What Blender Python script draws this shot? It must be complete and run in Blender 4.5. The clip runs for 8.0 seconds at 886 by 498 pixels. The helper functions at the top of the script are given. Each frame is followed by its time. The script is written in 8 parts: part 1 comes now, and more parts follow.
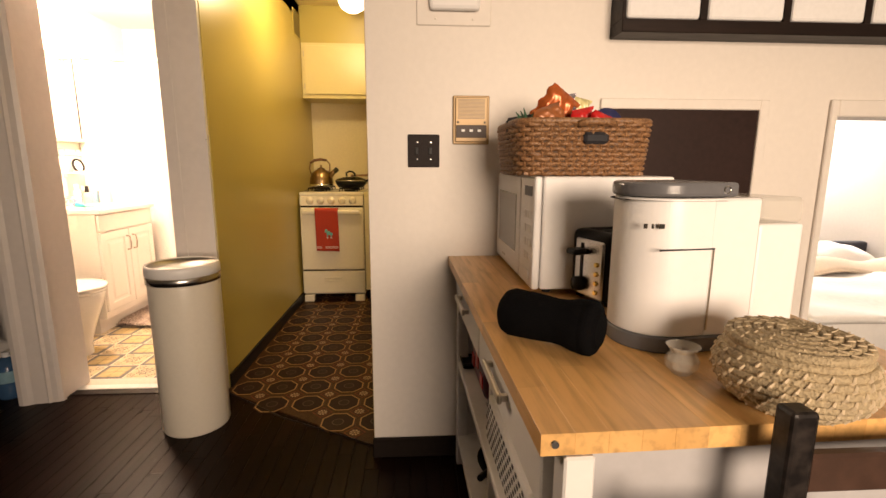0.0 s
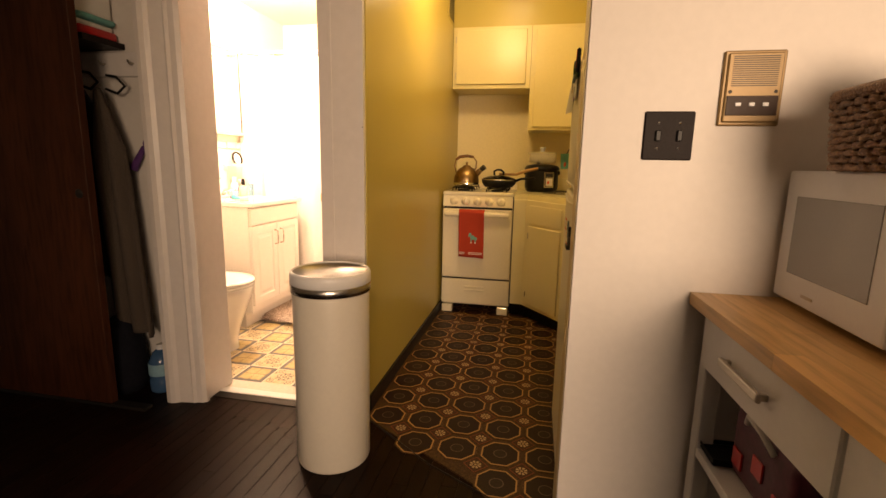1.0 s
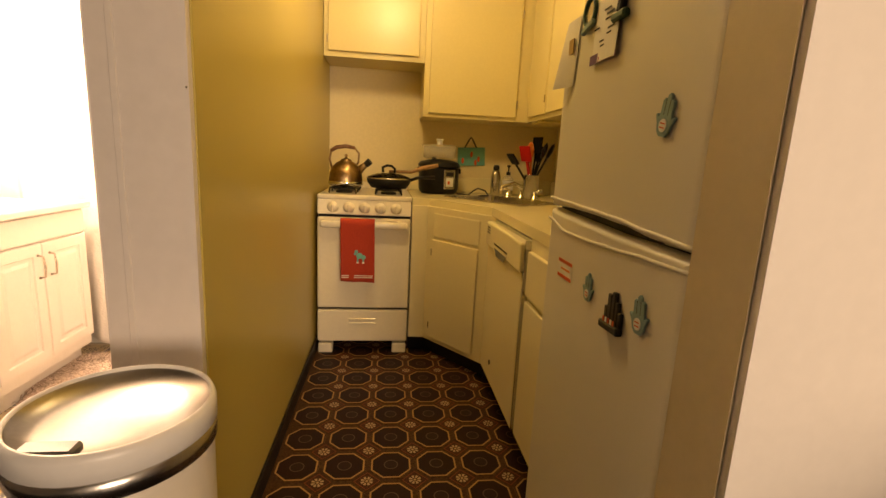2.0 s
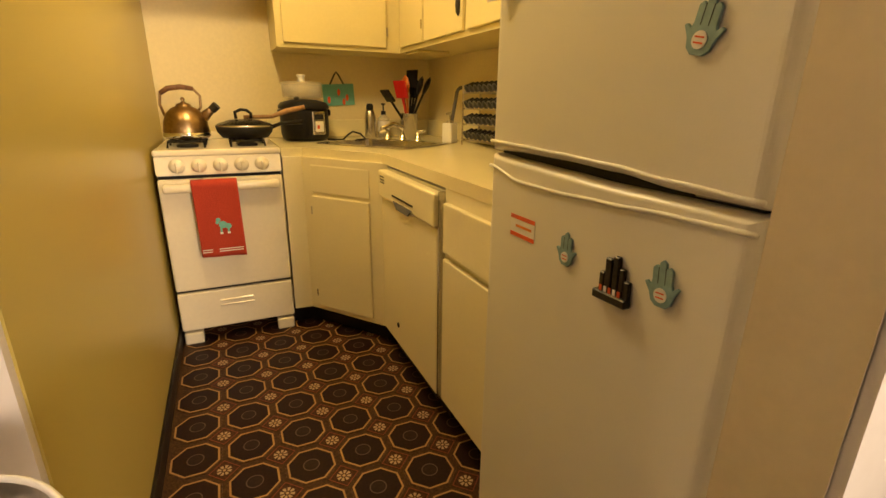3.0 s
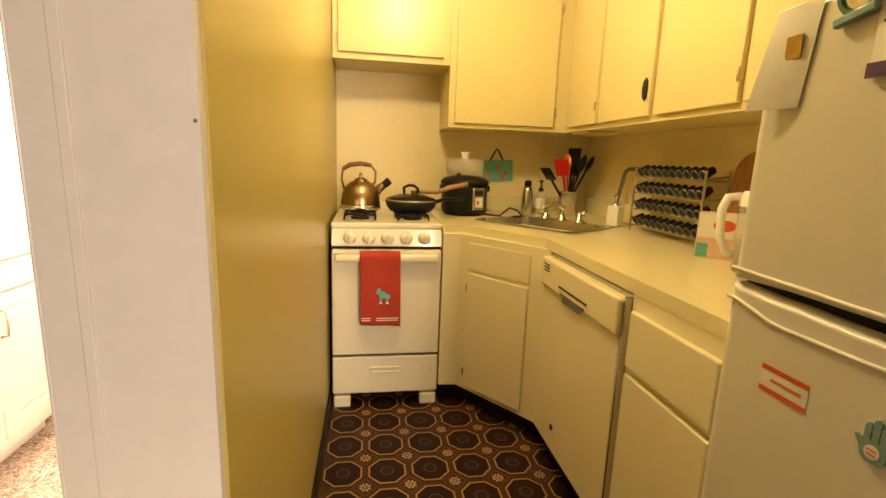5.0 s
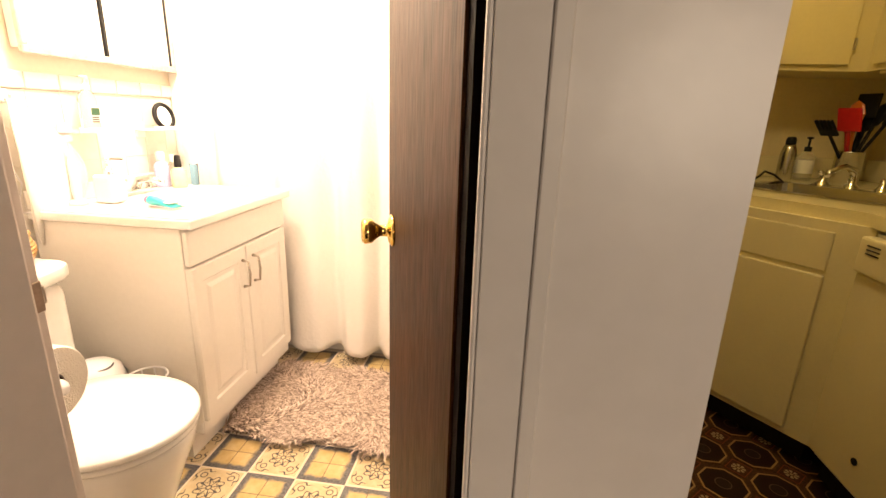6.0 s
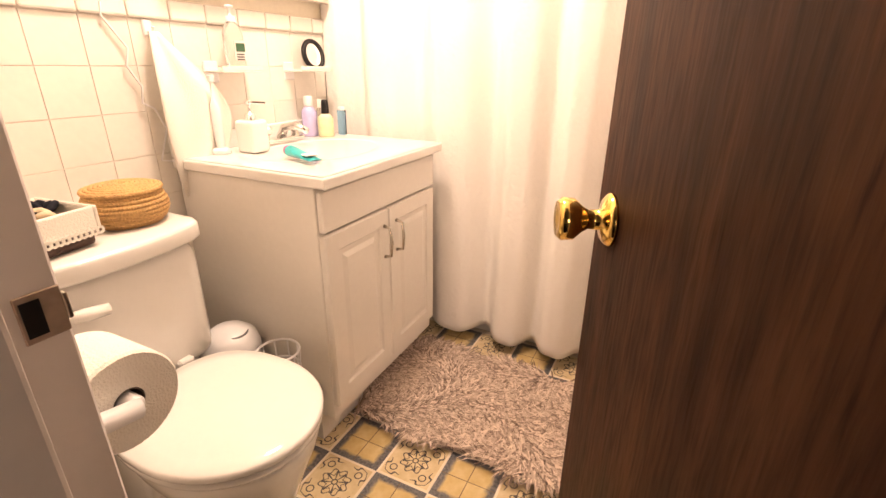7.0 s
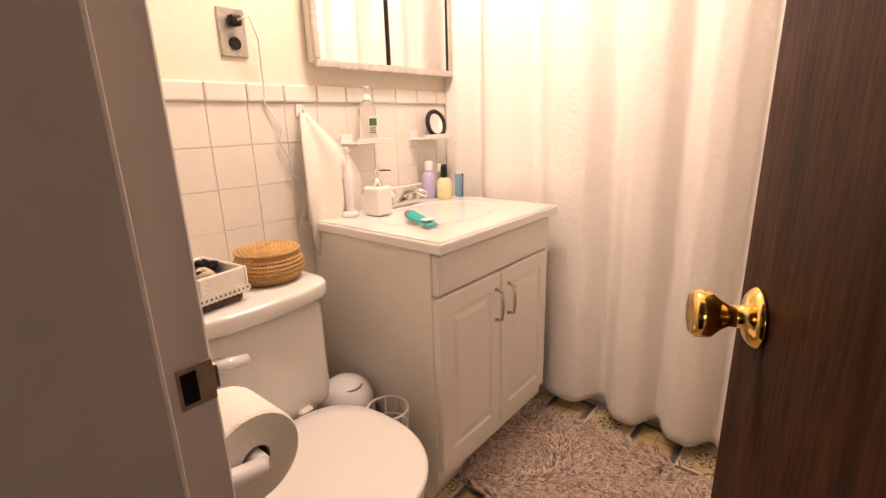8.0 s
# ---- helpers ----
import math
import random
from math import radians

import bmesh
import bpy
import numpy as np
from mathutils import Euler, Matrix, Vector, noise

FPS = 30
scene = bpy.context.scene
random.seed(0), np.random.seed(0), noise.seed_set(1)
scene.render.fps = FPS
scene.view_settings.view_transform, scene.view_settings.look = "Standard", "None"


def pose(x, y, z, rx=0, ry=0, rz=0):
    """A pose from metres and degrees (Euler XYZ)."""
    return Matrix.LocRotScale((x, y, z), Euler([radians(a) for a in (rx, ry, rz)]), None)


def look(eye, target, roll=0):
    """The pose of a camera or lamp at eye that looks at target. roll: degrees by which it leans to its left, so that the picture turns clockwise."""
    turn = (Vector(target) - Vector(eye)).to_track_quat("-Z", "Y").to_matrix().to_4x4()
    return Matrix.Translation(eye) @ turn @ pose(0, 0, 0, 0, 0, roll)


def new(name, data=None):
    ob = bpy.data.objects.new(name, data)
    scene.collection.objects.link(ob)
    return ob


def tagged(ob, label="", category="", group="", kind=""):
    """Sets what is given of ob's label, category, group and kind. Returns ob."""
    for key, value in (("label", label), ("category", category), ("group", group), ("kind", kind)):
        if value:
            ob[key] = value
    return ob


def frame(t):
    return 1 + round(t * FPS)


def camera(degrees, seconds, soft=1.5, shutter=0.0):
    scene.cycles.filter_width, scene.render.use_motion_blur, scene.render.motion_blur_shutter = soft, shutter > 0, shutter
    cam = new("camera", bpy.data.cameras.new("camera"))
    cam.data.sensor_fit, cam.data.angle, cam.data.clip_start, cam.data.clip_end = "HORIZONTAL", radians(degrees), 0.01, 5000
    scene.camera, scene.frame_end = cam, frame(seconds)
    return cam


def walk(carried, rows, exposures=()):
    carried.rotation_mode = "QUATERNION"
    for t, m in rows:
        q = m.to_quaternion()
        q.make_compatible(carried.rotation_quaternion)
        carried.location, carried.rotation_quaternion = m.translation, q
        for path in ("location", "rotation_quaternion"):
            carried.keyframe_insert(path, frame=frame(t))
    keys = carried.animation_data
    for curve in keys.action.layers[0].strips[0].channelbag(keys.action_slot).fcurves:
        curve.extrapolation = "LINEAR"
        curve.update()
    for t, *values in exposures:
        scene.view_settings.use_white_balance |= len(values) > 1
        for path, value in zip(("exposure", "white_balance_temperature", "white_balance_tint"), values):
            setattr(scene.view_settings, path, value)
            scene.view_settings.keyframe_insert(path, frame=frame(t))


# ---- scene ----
cam = camera(87.3, 8.0)
PATH = [
    (0, (0.013, -0.066, 1.125), (0.126, 1.899, 0.772), 0.2),
    (0.5, (-0.074, 0.111, 1.121), (-0.296, 2.058, 0.72), 1.7),
    (1, (-0.26, 0.381, 1.095), (-0.64, 2.313, 0.742), 1.2),
    (1.2, (-0.361, 0.515, 1.111), (-0.611, 2.47, 0.771), 2.2),
    (2.3, (-0.593, 1.33, 1.124), (-0.138, 3.228, 0.684), 1.4),
    (2.5, (-0.626, 1.379, 1.123), (0.001, 3.209, 0.616), 0.4),
    (3, (-0.646, 1.444, 1.12), (0.157, 3.174, 0.517), 0.7),
    (3.5, (-0.646, 1.456, 1.123), (0.094, 3.171, 0.409), 3.0),
    (4, (-0.627, 1.476, 1.195), (0.161, 3.269, 0.787), 3.6),
    (4.2, (-0.626, 1.484, 1.226), (0.201, 3.285, 0.959), 3.3),
    (5.3, (-0.844, 1.662, 1.193), (-0.754, 3.618, 0.782), 2.1),
    (5.5, (-0.911, 1.699, 1.184), (-0.917, 3.652, 0.756), 2.6),
    (5.8, (-1.059, 1.794, 1.168), (-1.226, 3.721, 0.659), 2.7),
    (6, (-1.117, 1.842, 1.145), (-1.375, 3.749, 0.6), 1.8),
    (6.5, (-1.227, 2.05, 1.113), (-1.84, 3.836, 0.453), 0.8),
    (7, (-1.299, 2.193, 1.088), (-2.108, 3.866, 0.35), 0.6),
    (7.5, (-1.326, 2.24, 1.095), (-2.341, 3.821, 0.409), -0.4),
    (8, (-1.313, 2.205, 1.127), (-2.552, 3.681, 0.594), -1.7),
]
EXPOSURES = [(0, 0.05, 6900, 19), (0.5, 0.0, 7400, 21), (1.2, 0.0, 8000, 24), (2.3, 0.1, 7800, 20), (2.6, 0.2, 7650, 20), (3.0, 0.66, 7150, 17), (3.5, 1.0, 6900, 15), (4.2, 1.31, 6700, 14), (5.3, 0.5, 6600, 13), (5.7, 0.22, 6550, 14), (6.0, -0.28, 6600, 14), (6.5, -0.68, 6600, 19), (7.0, -1.02, 6600, 23), (7.5, -1.36, 6500, 24), (8.0, -1.7, 6450, 26)]
walk(cam, [(t, look(eye, target, roll)) for t, eye, target, roll in PATH], EXPOSURES)

# ---- world, lights ----
world = bpy.data.worlds.new("sky")
scene.world = world
world.use_nodes = True
wn = world.node_tree.nodes
wl = world.node_tree.links
sky = wn.new("ShaderNodeTexSky")
sky.sky_type = "NISHITA"
sky.sun_disc = False
sky.sun_elevation, sky.sun_rotation = radians(38), radians(200)
wl.new(sky.outputs[0], wn["Background"].inputs[0])
wn["Background"].inputs[1].default_value = 0.12


def lamp(name, kind, power, colour, m, size=0.1, size_y=None):
    data = bpy.data.lights.new(name, kind)
    data.energy, data.color = power, colour
    if kind == "AREA":
        data.shape, data.size, data.size_y = "RECTANGLE", size, size_y or size
    elif kind == "POINT":
        data.shadow_soft_size = size
    else:
        data.angle = radians(0.5)
    ob = new(name, data)
    ob.matrix_world = m
    return ob


lamp("sun", "SUN", 2.5, (1, 0.95, 0.88), look((0, 0, 9), (-2, 5, 0)))
# spread is narrowed to keep this unseen window's light off the left side
lamp("living_window_light", "AREA", 40, (1.0, 0.82, 0.60), look((1.1, -3.06, 1.5), (0.85, 1.6, 1.0)), 1.7, 1.3).data.spread = radians(74)
# added lamp that brightens the bedroom; no window is built there
lamp("bedroom_fill_light", "AREA", 200, (1.0, 0.97, 0.92), look((3.5, 4.2, 1.6), (2.2, 2.2, 0.8)), 1.4, 1.2)
# added point, off the ceiling globe, placed to even out the kitchen's light
lamp("kitchen_added_light", "POINT", 25, (1.0, 0.81, 0.44), pose(-0.56, 3.05, 2.20), 0.09)
lamp("bath_bulb", "POINT", 160, (1.0, 0.80, 0.59), pose(-2.10, 3.16, 2.10), 0.10)


# ---- materials ----
def nodes_of(name):
    m = bpy.data.materials.new(name)
    m.use_nodes = True
    return m, m.node_tree.nodes, m.node_tree.links, m.node_tree.nodes["Principled BSDF"]


def mix(n, l, fac, a, b):
    x = n.new("ShaderNodeMix")
    x.data_type = "RGBA"
    for i, v in ((0, fac), (6, a), (7, b)):
        if isinstance(v, bpy.types.NodeSocket):
            l.new(v, x.inputs[i])
        elif i == 0:
            x.inputs[i].default_value = v
        else:
            x.inputs[i].default_value = (*v[:3], 1)
    return x.outputs[2]


def ramp(n, l, src, lo, hi):
    r = n.new("ShaderNodeMapRange")
    l.new(src, r.inputs[0])
    r.inputs[1].default_value, r.inputs[2].default_value = lo, hi
    return r.outputs[0]


def noise_tex(n, l, scale, detail=4, stretch=(1, 1, 1)):
    c = n.new("ShaderNodeTexCoord")
    mp = n.new("ShaderNodeMapping")
    mp.inputs["Scale"].default_value = stretch
    l.new(c.outputs["Object"], mp.inputs[0])
    t = n.new("ShaderNodeTexNoise")
    t.inputs["Scale"].default_value, t.inputs["Detail"].default_value = scale, detail
    l.new(mp.outputs[0], t.inputs["Vector"])
    return t.outputs["Fac"]


def paint(name, colour, rough=0.45, metal=0.0, vary=0.12, big=2.5, fine=60, bump=0.03, stretch=(1, 1, 1), worn=None, coat=0.0, spec=0.5):
    """A surface with large blotches, fine grain, slight relief and uneven gloss."""
    m, n, l, b = nodes_of(name)
    big_n, fine_n = noise_tex(n, l, big, 1.5, stretch), noise_tex(n, l, fine, 2, stretch)
    dark = tuple(c * (1 - vary) for c in colour)
    base = mix(n, l, ramp(n, l, big_n, 0.2, 0.8), dark, colour)
    base = mix(n, l, ramp(n, l, fine_n, 0.35, 1.0), base, worn or tuple(min(1, c * (1 + vary)) for c in colour))
    l.new(base, b.inputs["Base Color"])
    r = n.new("ShaderNodeMapRange")
    l.new(big_n, r.inputs[0])
    r.inputs[1].default_value, r.inputs[2].default_value = 0.1, 0.9
    r.inputs[3].default_value, r.inputs[4].default_value = max(0.03, rough - 0.03), min(1, rough + 0.03)
    l.new(r.outputs[0], b.inputs["Roughness"])
    b.inputs["Metallic"].default_value = metal
    b.inputs["Coat Weight"].default_value = coat
    b.inputs["Specular IOR Level"].default_value = spec if max(colour) > 0.05 or metal else min(spec, 0.14)
    if bump:
        bp = n.new("ShaderNodeBump")
        bp.inputs["Strength"].default_value, bp.inputs["Distance"].default_value = bump * 4, 0.002
        l.new(fine_n, bp.inputs["Height"])
        l.new(bp.outputs[0], b.inputs["Normal"])
    return m


def wood(name, light, dark, rough=0.35, scale=9, stretch=(1, 1, 0.06), bump=0.05, per_piece=0.0, spec=0.5):
    """Grain drawn out along the axis with the small stretch."""
    m, n, l, b = nodes_of(name)
    g, f = noise_tex(n, l, scale, 6, stretch), noise_tex(n, l, scale * 7, 4, stretch)
    base = mix(n, l, ramp(n, l, g, 0.3, 0.7), dark, light)
    base = mix(n, l, ramp(n, l, f, 0.45, 0.85), base, tuple(c * 0.6 for c in dark))
    if per_piece:
        info = n.new("ShaderNodeObjectInfo")
        hs = n.new("ShaderNodeHueSaturation")
        l.new(base, hs.inputs["Color"])
        v = n.new("ShaderNodeMapRange")
        l.new(info.outputs["Random"], v.inputs[0])
        v.inputs[3].default_value, v.inputs[4].default_value = 1 - per_piece, 1 + per_piece
        l.new(v.outputs[0], hs.inputs["Value"])
        base = hs.outputs[0]
    l.new(base, b.inputs["Base Color"])
    b.inputs["Specular IOR Level"].default_value = spec
    r = n.new("ShaderNodeMapRange")
    l.new(f, r.inputs[0])
    r.inputs[3].default_value, r.inputs[4].default_value = rough - 0.08, rough + 0.15
    l.new(r.outputs[0], b.inputs["Roughness"])
    bp = n.new("ShaderNodeBump")
    bp.inputs["Strength"].default_value, bp.inputs["Distance"].default_value = bump * 4, 0.002
    l.new(f, bp.inputs["Height"])
    l.new(bp.outputs[0], b.inputs["Normal"])
    return m


def glass(name, tint=(1, 1, 1), rough=0.02, alpha=None):
    m, n, l, b = nodes_of(name)
    b.inputs["Base Color"].default_value = (*tint, 1)
    b.inputs["Roughness"].default_value = rough
    b.inputs["Transmission Weight"].default_value = 1
    b.inputs["IOR"].default_value = 1.3
    return m


def glow(name, colour, power):
    m, n, l, b = nodes_of(name)
    b.inputs["Base Color"].default_value = (*colour, 1)
    b.inputs["Emission Color"].default_value = (*colour, 1)
    b.inputs["Emission Strength"].default_value = power
    return m


class Pattern:
    """Small maths on the object's own coordinates, to draw printed patterns."""

    def __init__(self, name):
        self.m, self.n, self.l, self.b = nodes_of(name)
        c = self.n.new("ShaderNodeTexCoord")
        s = self.n.new("ShaderNodeSeparateXYZ")
        self.l.new(c.outputs["Object"], s.inputs[0])
        self.x, self.y = s.outputs[0], s.outputs[1]

    def f(self, op, a, b=0.0, c=0.0):
        k = self.n.new("ShaderNodeMath")
        k.operation = op
        for i, v in enumerate((a, b, c)):
            if isinstance(v, bpy.types.NodeSocket):
                self.l.new(v, k.inputs[i])
            else:
                k.inputs[i].default_value = v
        return k.outputs[0]

    def band(self, d, lo, hi):
        return self.f("MULTIPLY", self.f("GREATER_THAN", d, lo), self.f("LESS_THAN", d, hi))

    def mix(self, fac, a, b):
        return mix(self.n, self.l, fac, a, b)


white_wall = paint("white_wall_paint", (0.74, 0.69, 0.64), 0.5, vary=0.04, big=1.3, fine=45, bump=0.04)
trim_paint = paint("trim_paint", (0.74, 0.69, 0.66), 0.35, vary=0.05, big=3, fine=30, bump=0.05)
yellow_wall = paint("yellow_gloss_wall_paint", (0.46, 0.365, 0.098), 0.33, vary=0.015, big=0.9, fine=150, bump=0.0)
cream_wall = paint("cream_wall_paint", (0.80, 0.74, 0.61), 0.45, vary=0.06, big=2)
beige_end = paint("beige_wall_end", (0.60, 0.50, 0.33), 0.4, vary=0.05)
ceiling_paint = paint("ceiling_paint", (0.78, 0.74, 0.66), 0.7, vary=0.05)
kitchen_ceiling_paint = paint("kitchen_ceiling_paint", (0.74, 0.62, 0.30), 0.5, vary=0.05)
# dark stain of the hinge side, blackened further for the shade there
hinge_black = paint("stained_shaded_rebate", (0.006, 0.004, 0.003), 0.6, vary=0.2, spec=0.03)
black_base = paint("black_baseboard_paint", (0.018, 0.013, 0.011), 0.35, vary=0.2)
floor_wood = wood("dark_floor_boards", (0.020, 0.0085, 0.0050), (0.008, 0.0035, 0.0022), 0.27, 7, (1, 0.06, 1), 0.08, 0.14, 0.055)
door_wood = wood("walnut_door_veneer", (0.064, 0.026, 0.012), (0.015, 0.006, 0.003), 0.42, 24, (1, 1, 0.10), 0.04, 0.0, 0.05)
closet_wood = wood("red_brown_door_wood", (0.085, 0.026, 0.011), (0.036, 0.011, 0.005), 0.45, 8, (1, 1, 0.12), 0.04, spec=0.15)
butcher = wood("butcher_block", (0.76, 0.46, 0.18), (0.66, 0.37, 0.13), 0.30, 10, (1, 0.08, 1), 0.01, 0.15)
black_wood = wood("black_brown_wood", (0.022, 0.012, 0.009), (0.010, 0.006, 0.005), 0.4, 12, (0.1, 1, 1), spec=0.15)
black_post = paint("black_chair_paint", (0.012, 0.010, 0.010), 0.35, vary=0.3, worn=(0.05, 0.04, 0.035))
white_lam = paint("white_laminate", (0.78, 0.76, 0.74), 0.35, vary=0.03, bump=0.01)
white_plastic = paint("white_plastic", (0.80, 0.79, 0.79), 0.32, vary=0.02, bump=0.01)
ivory_enamel = paint("ivory_stove_enamel", (0.80, 0.73, 0.58), 0.18, vary=0.04, bump=0.0, coat=0.3)
cab_paint = paint("cream_cabinet_paint", (0.79, 0.71, 0.49), 0.30, vary=0.025, big=2, fine=80, bump=0.02)
upper_paint = paint("yellowed_cabinet_paint", (0.68, 0.58, 0.29), 0.32, vary=0.03, big=2, fine=80, bump=0.02)
kitchen_back = paint("yellowed_back_wall_paint", (0.75, 0.64, 0.38), 0.45, vary=0.06, big=2)
counter_lam = paint("pale_yellow_counter", (0.76, 0.68, 0.42), 0.22, vary=0.05, fine=150, bump=0.01)
fridge_white = paint("textured_fridge_white", (0.74, 0.70, 0.62), 0.34, vary=0.012, fine=320, bump=0.02)
steel = paint("brushed_steel", (0.58, 0.56, 0.53), 0.25, 1.0, 0.1, 5, 120, 0.02)
chrome = paint("chrome", (0.75, 0.74, 0.72), 0.08, 1.0, 0.05, bump=0.0)
nickel = paint("satin_nickel", (0.52, 0.47, 0.40), 0.28, 1.0, 0.08, bump=0.0)
brass = paint("polished_brass", (0.83, 0.56, 0.16), 0.12, 1.0, 0.08, bump=0.0)
copper = paint("aged_copper", (0.33, 0.22, 0.115), 0.3, 1.0, 0.3, 9, 60, 0.02)
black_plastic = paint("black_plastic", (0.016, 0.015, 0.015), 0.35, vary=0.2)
black_iron = paint("black_iron", (0.014, 0.013, 0.012), 0.5, vary=0.3, bump=0.1)
grey_plastic = paint("dark_grey_plastic", (0.13, 0.13, 0.14), 0.25, vary=0.08)
black_cloth = paint("black_mesh_cloth", (0.004, 0.004, 0.0045), 0.9, vary=0.3, fine=400, bump=0.2, spec=0.03)
red_towel = paint("red_towel_cloth", (0.46, 0.045, 0.022), 0.9, vary=0.2, fine=260, bump=0.4)
teal = paint("teal_print", (0.13, 0.42, 0.38), 0.5, vary=0.15)
hamsa_blue = paint("pale_blue_ceramic", (0.22, 0.35, 0.36), 0.35, vary=0.2, fine=120)
dark_metal = paint("dark_pewter", (0.045, 0.04, 0.035), 0.4, 0.6, 0.4, fine=150)
red_print = paint("red_print", (0.70, 0.10, 0.03), 0.5)
paper = paint("white_paper", (0.78, 0.75, 0.70), 0.6, vary=0.04)
pink_print = paint("magenta_print", (0.42, 0.06, 0.20), 0.5)
purple_print = paint("purple_print", (0.10, 0.03, 0.16), 0.5)
ink = paint("dark_ink", (0.03, 0.03, 0.035), 0.6)
porcelain = paint("white_porcelain", (0.82, 0.80, 0.76), 0.10, vary=0.02, bump=0.0, coat=0.4)
tile_white = paint("white_glazed_tile", (0.80, 0.76, 0.69), 0.12, vary=0.04, big=8, bump=0.0, coat=0.3)
grout = paint("pale_grout", (0.68, 0.60, 0.51), 0.7, vary=0.1)
wall_grout = paint("white_wall_grout", (0.80, 0.74, 0.66), 0.6, vary=0.1)
lid_steel = paint("satin_lid_steel", (0.42, 0.40, 0.37), 0.3, 1.0, 0.1, 5, 120, 0.02)
vanity_white = paint("white_vanity_paint", (0.78, 0.74, 0.68), 0.30, vary=0.03, bump=0.01)
curtain_cloth = paint("white_curtain_cloth", (0.88, 0.84, 0.79), 0.7, vary=0.015, big=14, fine=58, bump=0.38)
towel_white = paint("white_terry_cloth", (0.88, 0.84, 0.76), 0.95, vary=0.04, fine=300, bump=0.25)
straw = paint("golden_straw", (0.50, 0.30, 0.11), 0.7, vary=0.35, big=30, fine=200, bump=0.5)
wicker = paint("brown_wicker", (0.21, 0.095, 0.040), 0.45, vary=0.55, big=60, fine=200, bump=0.3, worn=(0.50, 0.28, 0.13))
seagrass = paint("grey_seagrass", (0.42, 0.33, 0.20), 0.75, vary=0.35, big=40, fine=220, bump=0.5)
seagrass_pale = paint("pale_seagrass_stitch", (0.62, 0.50, 0.34), 0.8, vary=0.2)
fur = paint("taupe_shag_fibre", (0.60, 0.47, 0.39), 0.95, vary=0.35, big=7, fine=90, bump=0.2)
thin_clear, n_, l_, b_ = nodes_of("thin_clear_plastic")
b_.inputs["Base Color"].default_value = (0.80, 0.77, 0.70, 1)
b_.inputs["Alpha"].default_value = 0.30
b_.inputs["Roughness"].default_value = 0.12
shelf_white = paint("milky_acrylic", (0.84, 0.80, 0.74), 0.18, vary=0.03, bump=0.0)
frost = glass("frosted_plastic", (0.9, 0.9, 0.88), 0.25)
blue_clear = glass("blue_bottle_plastic", (0.35, 0.62, 0.85), 0.08)
mirror_glass = paint("mirror_silver", (0.9, 0.9, 0.9), 0.03, 1.0, 0.0, bump=0.0)
tan_plastic = paint("gold_tan_plastic", (0.28, 0.18, 0.075), 0.4, 0.25, 0.08)
lamp_glass = glow("lit_lamp_glass", (1.0, 0.86, 0.6), 5)
bulb_glass = glow("lit_bulb_glass", (1.0, 0.86, 0.62), 14)
grey_coat = paint("brown_grey_wool", (0.085, 0.062, 0.046), 0.95, vary=0.2, fine=200, bump=0.3)
dark_coat = paint("dark_navy_cloth", (0.012, 0.012, 0.018), 0.95, vary=0.3)
bed_linen = paint("white_bed_linen", (0.78, 0.76, 0.73), 0.9, vary=0.04, big=5, fine=40, bump=0.2)
blanket_tan = paint("tan_blanket", (0.62, 0.50, 0.38), 0.95, vary=0.1)
charcoal = paint("charcoal_upholstery", (0.045, 0.045, 0.055), 0.85, vary=0.2)
tan_wood = wood("tan_spoon_wood", (0.42, 0.25, 0.12), (0.30, 0.16, 0.07), 0.5)
orange = paint("orange_plastic", (0.72, 0.20, 0.03), 0.35)
red_plastic = paint("red_plastic", (0.55, 0.02, 0.02), 0.3)
green = paint("green_leaf_plastic", (0.03, 0.10, 0.05), 0.5)
navy = paint("navy_packet", (0.02, 0.025, 0.10), 0.3)
silver_foil = paint("silver_foil", (0.52, 0.49, 0.55), 0.22, 0.8, 0.3, 20)
burgundy = paint("burgundy_bag", (0.10, 0.012, 0.03), 0.5, vary=0.4, big=12)
lilac = paint("lilac_plastic", (0.50, 0.46, 0.72), 0.2)
yellow_liquid = paint("pale_yellow_liquid", (0.78, 0.70, 0.42), 0.15)
cyan_tube = paint("cyan_tube", (0.02, 0.36, 0.38), 0.3)

# octagon floor tile, 0.17 m apart
p = Pattern("octagon_vinyl")
ax, ay = p.f("ABSOLUTE", p.x), p.f("ABSOLUTE", p.y)
d8 = p.f("MAXIMUM", p.f("MAXIMUM", ax, ay), p.f("MULTIPLY", p.f("ADD", ax, ay), 0.7071))
rad = p.f("SQRT", p.f("ADD", p.f("MULTIPLY", p.x, p.x), p.f("MULTIPLY", p.y, p.y)))
gr = noise_tex(p.n, p.l, 90, 4)
col = p.mix(ramp(p.n, p.l, gr, 0.3, 0.7), (0.012, 0.004, 0.004), (0.021, 0.007, 0.006))
col = p.mix(p.band(rad, 0.0225, 0.0262), col, (0.10, 0.065, 0.050))
col = p.mix(p.f("LESS_THAN", rad, 0.0225), col, p.mix(ramp(p.n, p.l, gr, 0.3, 0.7), (0.016, 0.008, 0.007), (0.026, 0.013, 0.011)))
col = p.mix(p.band(d8, 0.0665, 0.0725), col, (0.38, 0.22, 0.09))
col = p.mix(p.f("GREATER_THAN", d8, 0.0730), col, p.mix(ramp(p.n, p.l, gr, 0.4, 0.6), (0.035, 0.014, 0.009), (0.085, 0.04, 0.018)))
p.l.new(col, p.b.inputs["Base Color"])
p.b.inputs["Roughness"].default_value = 0.42
p.b.inputs["Specular IOR Level"].default_value = 0.15
octagon_vinyl = p.m

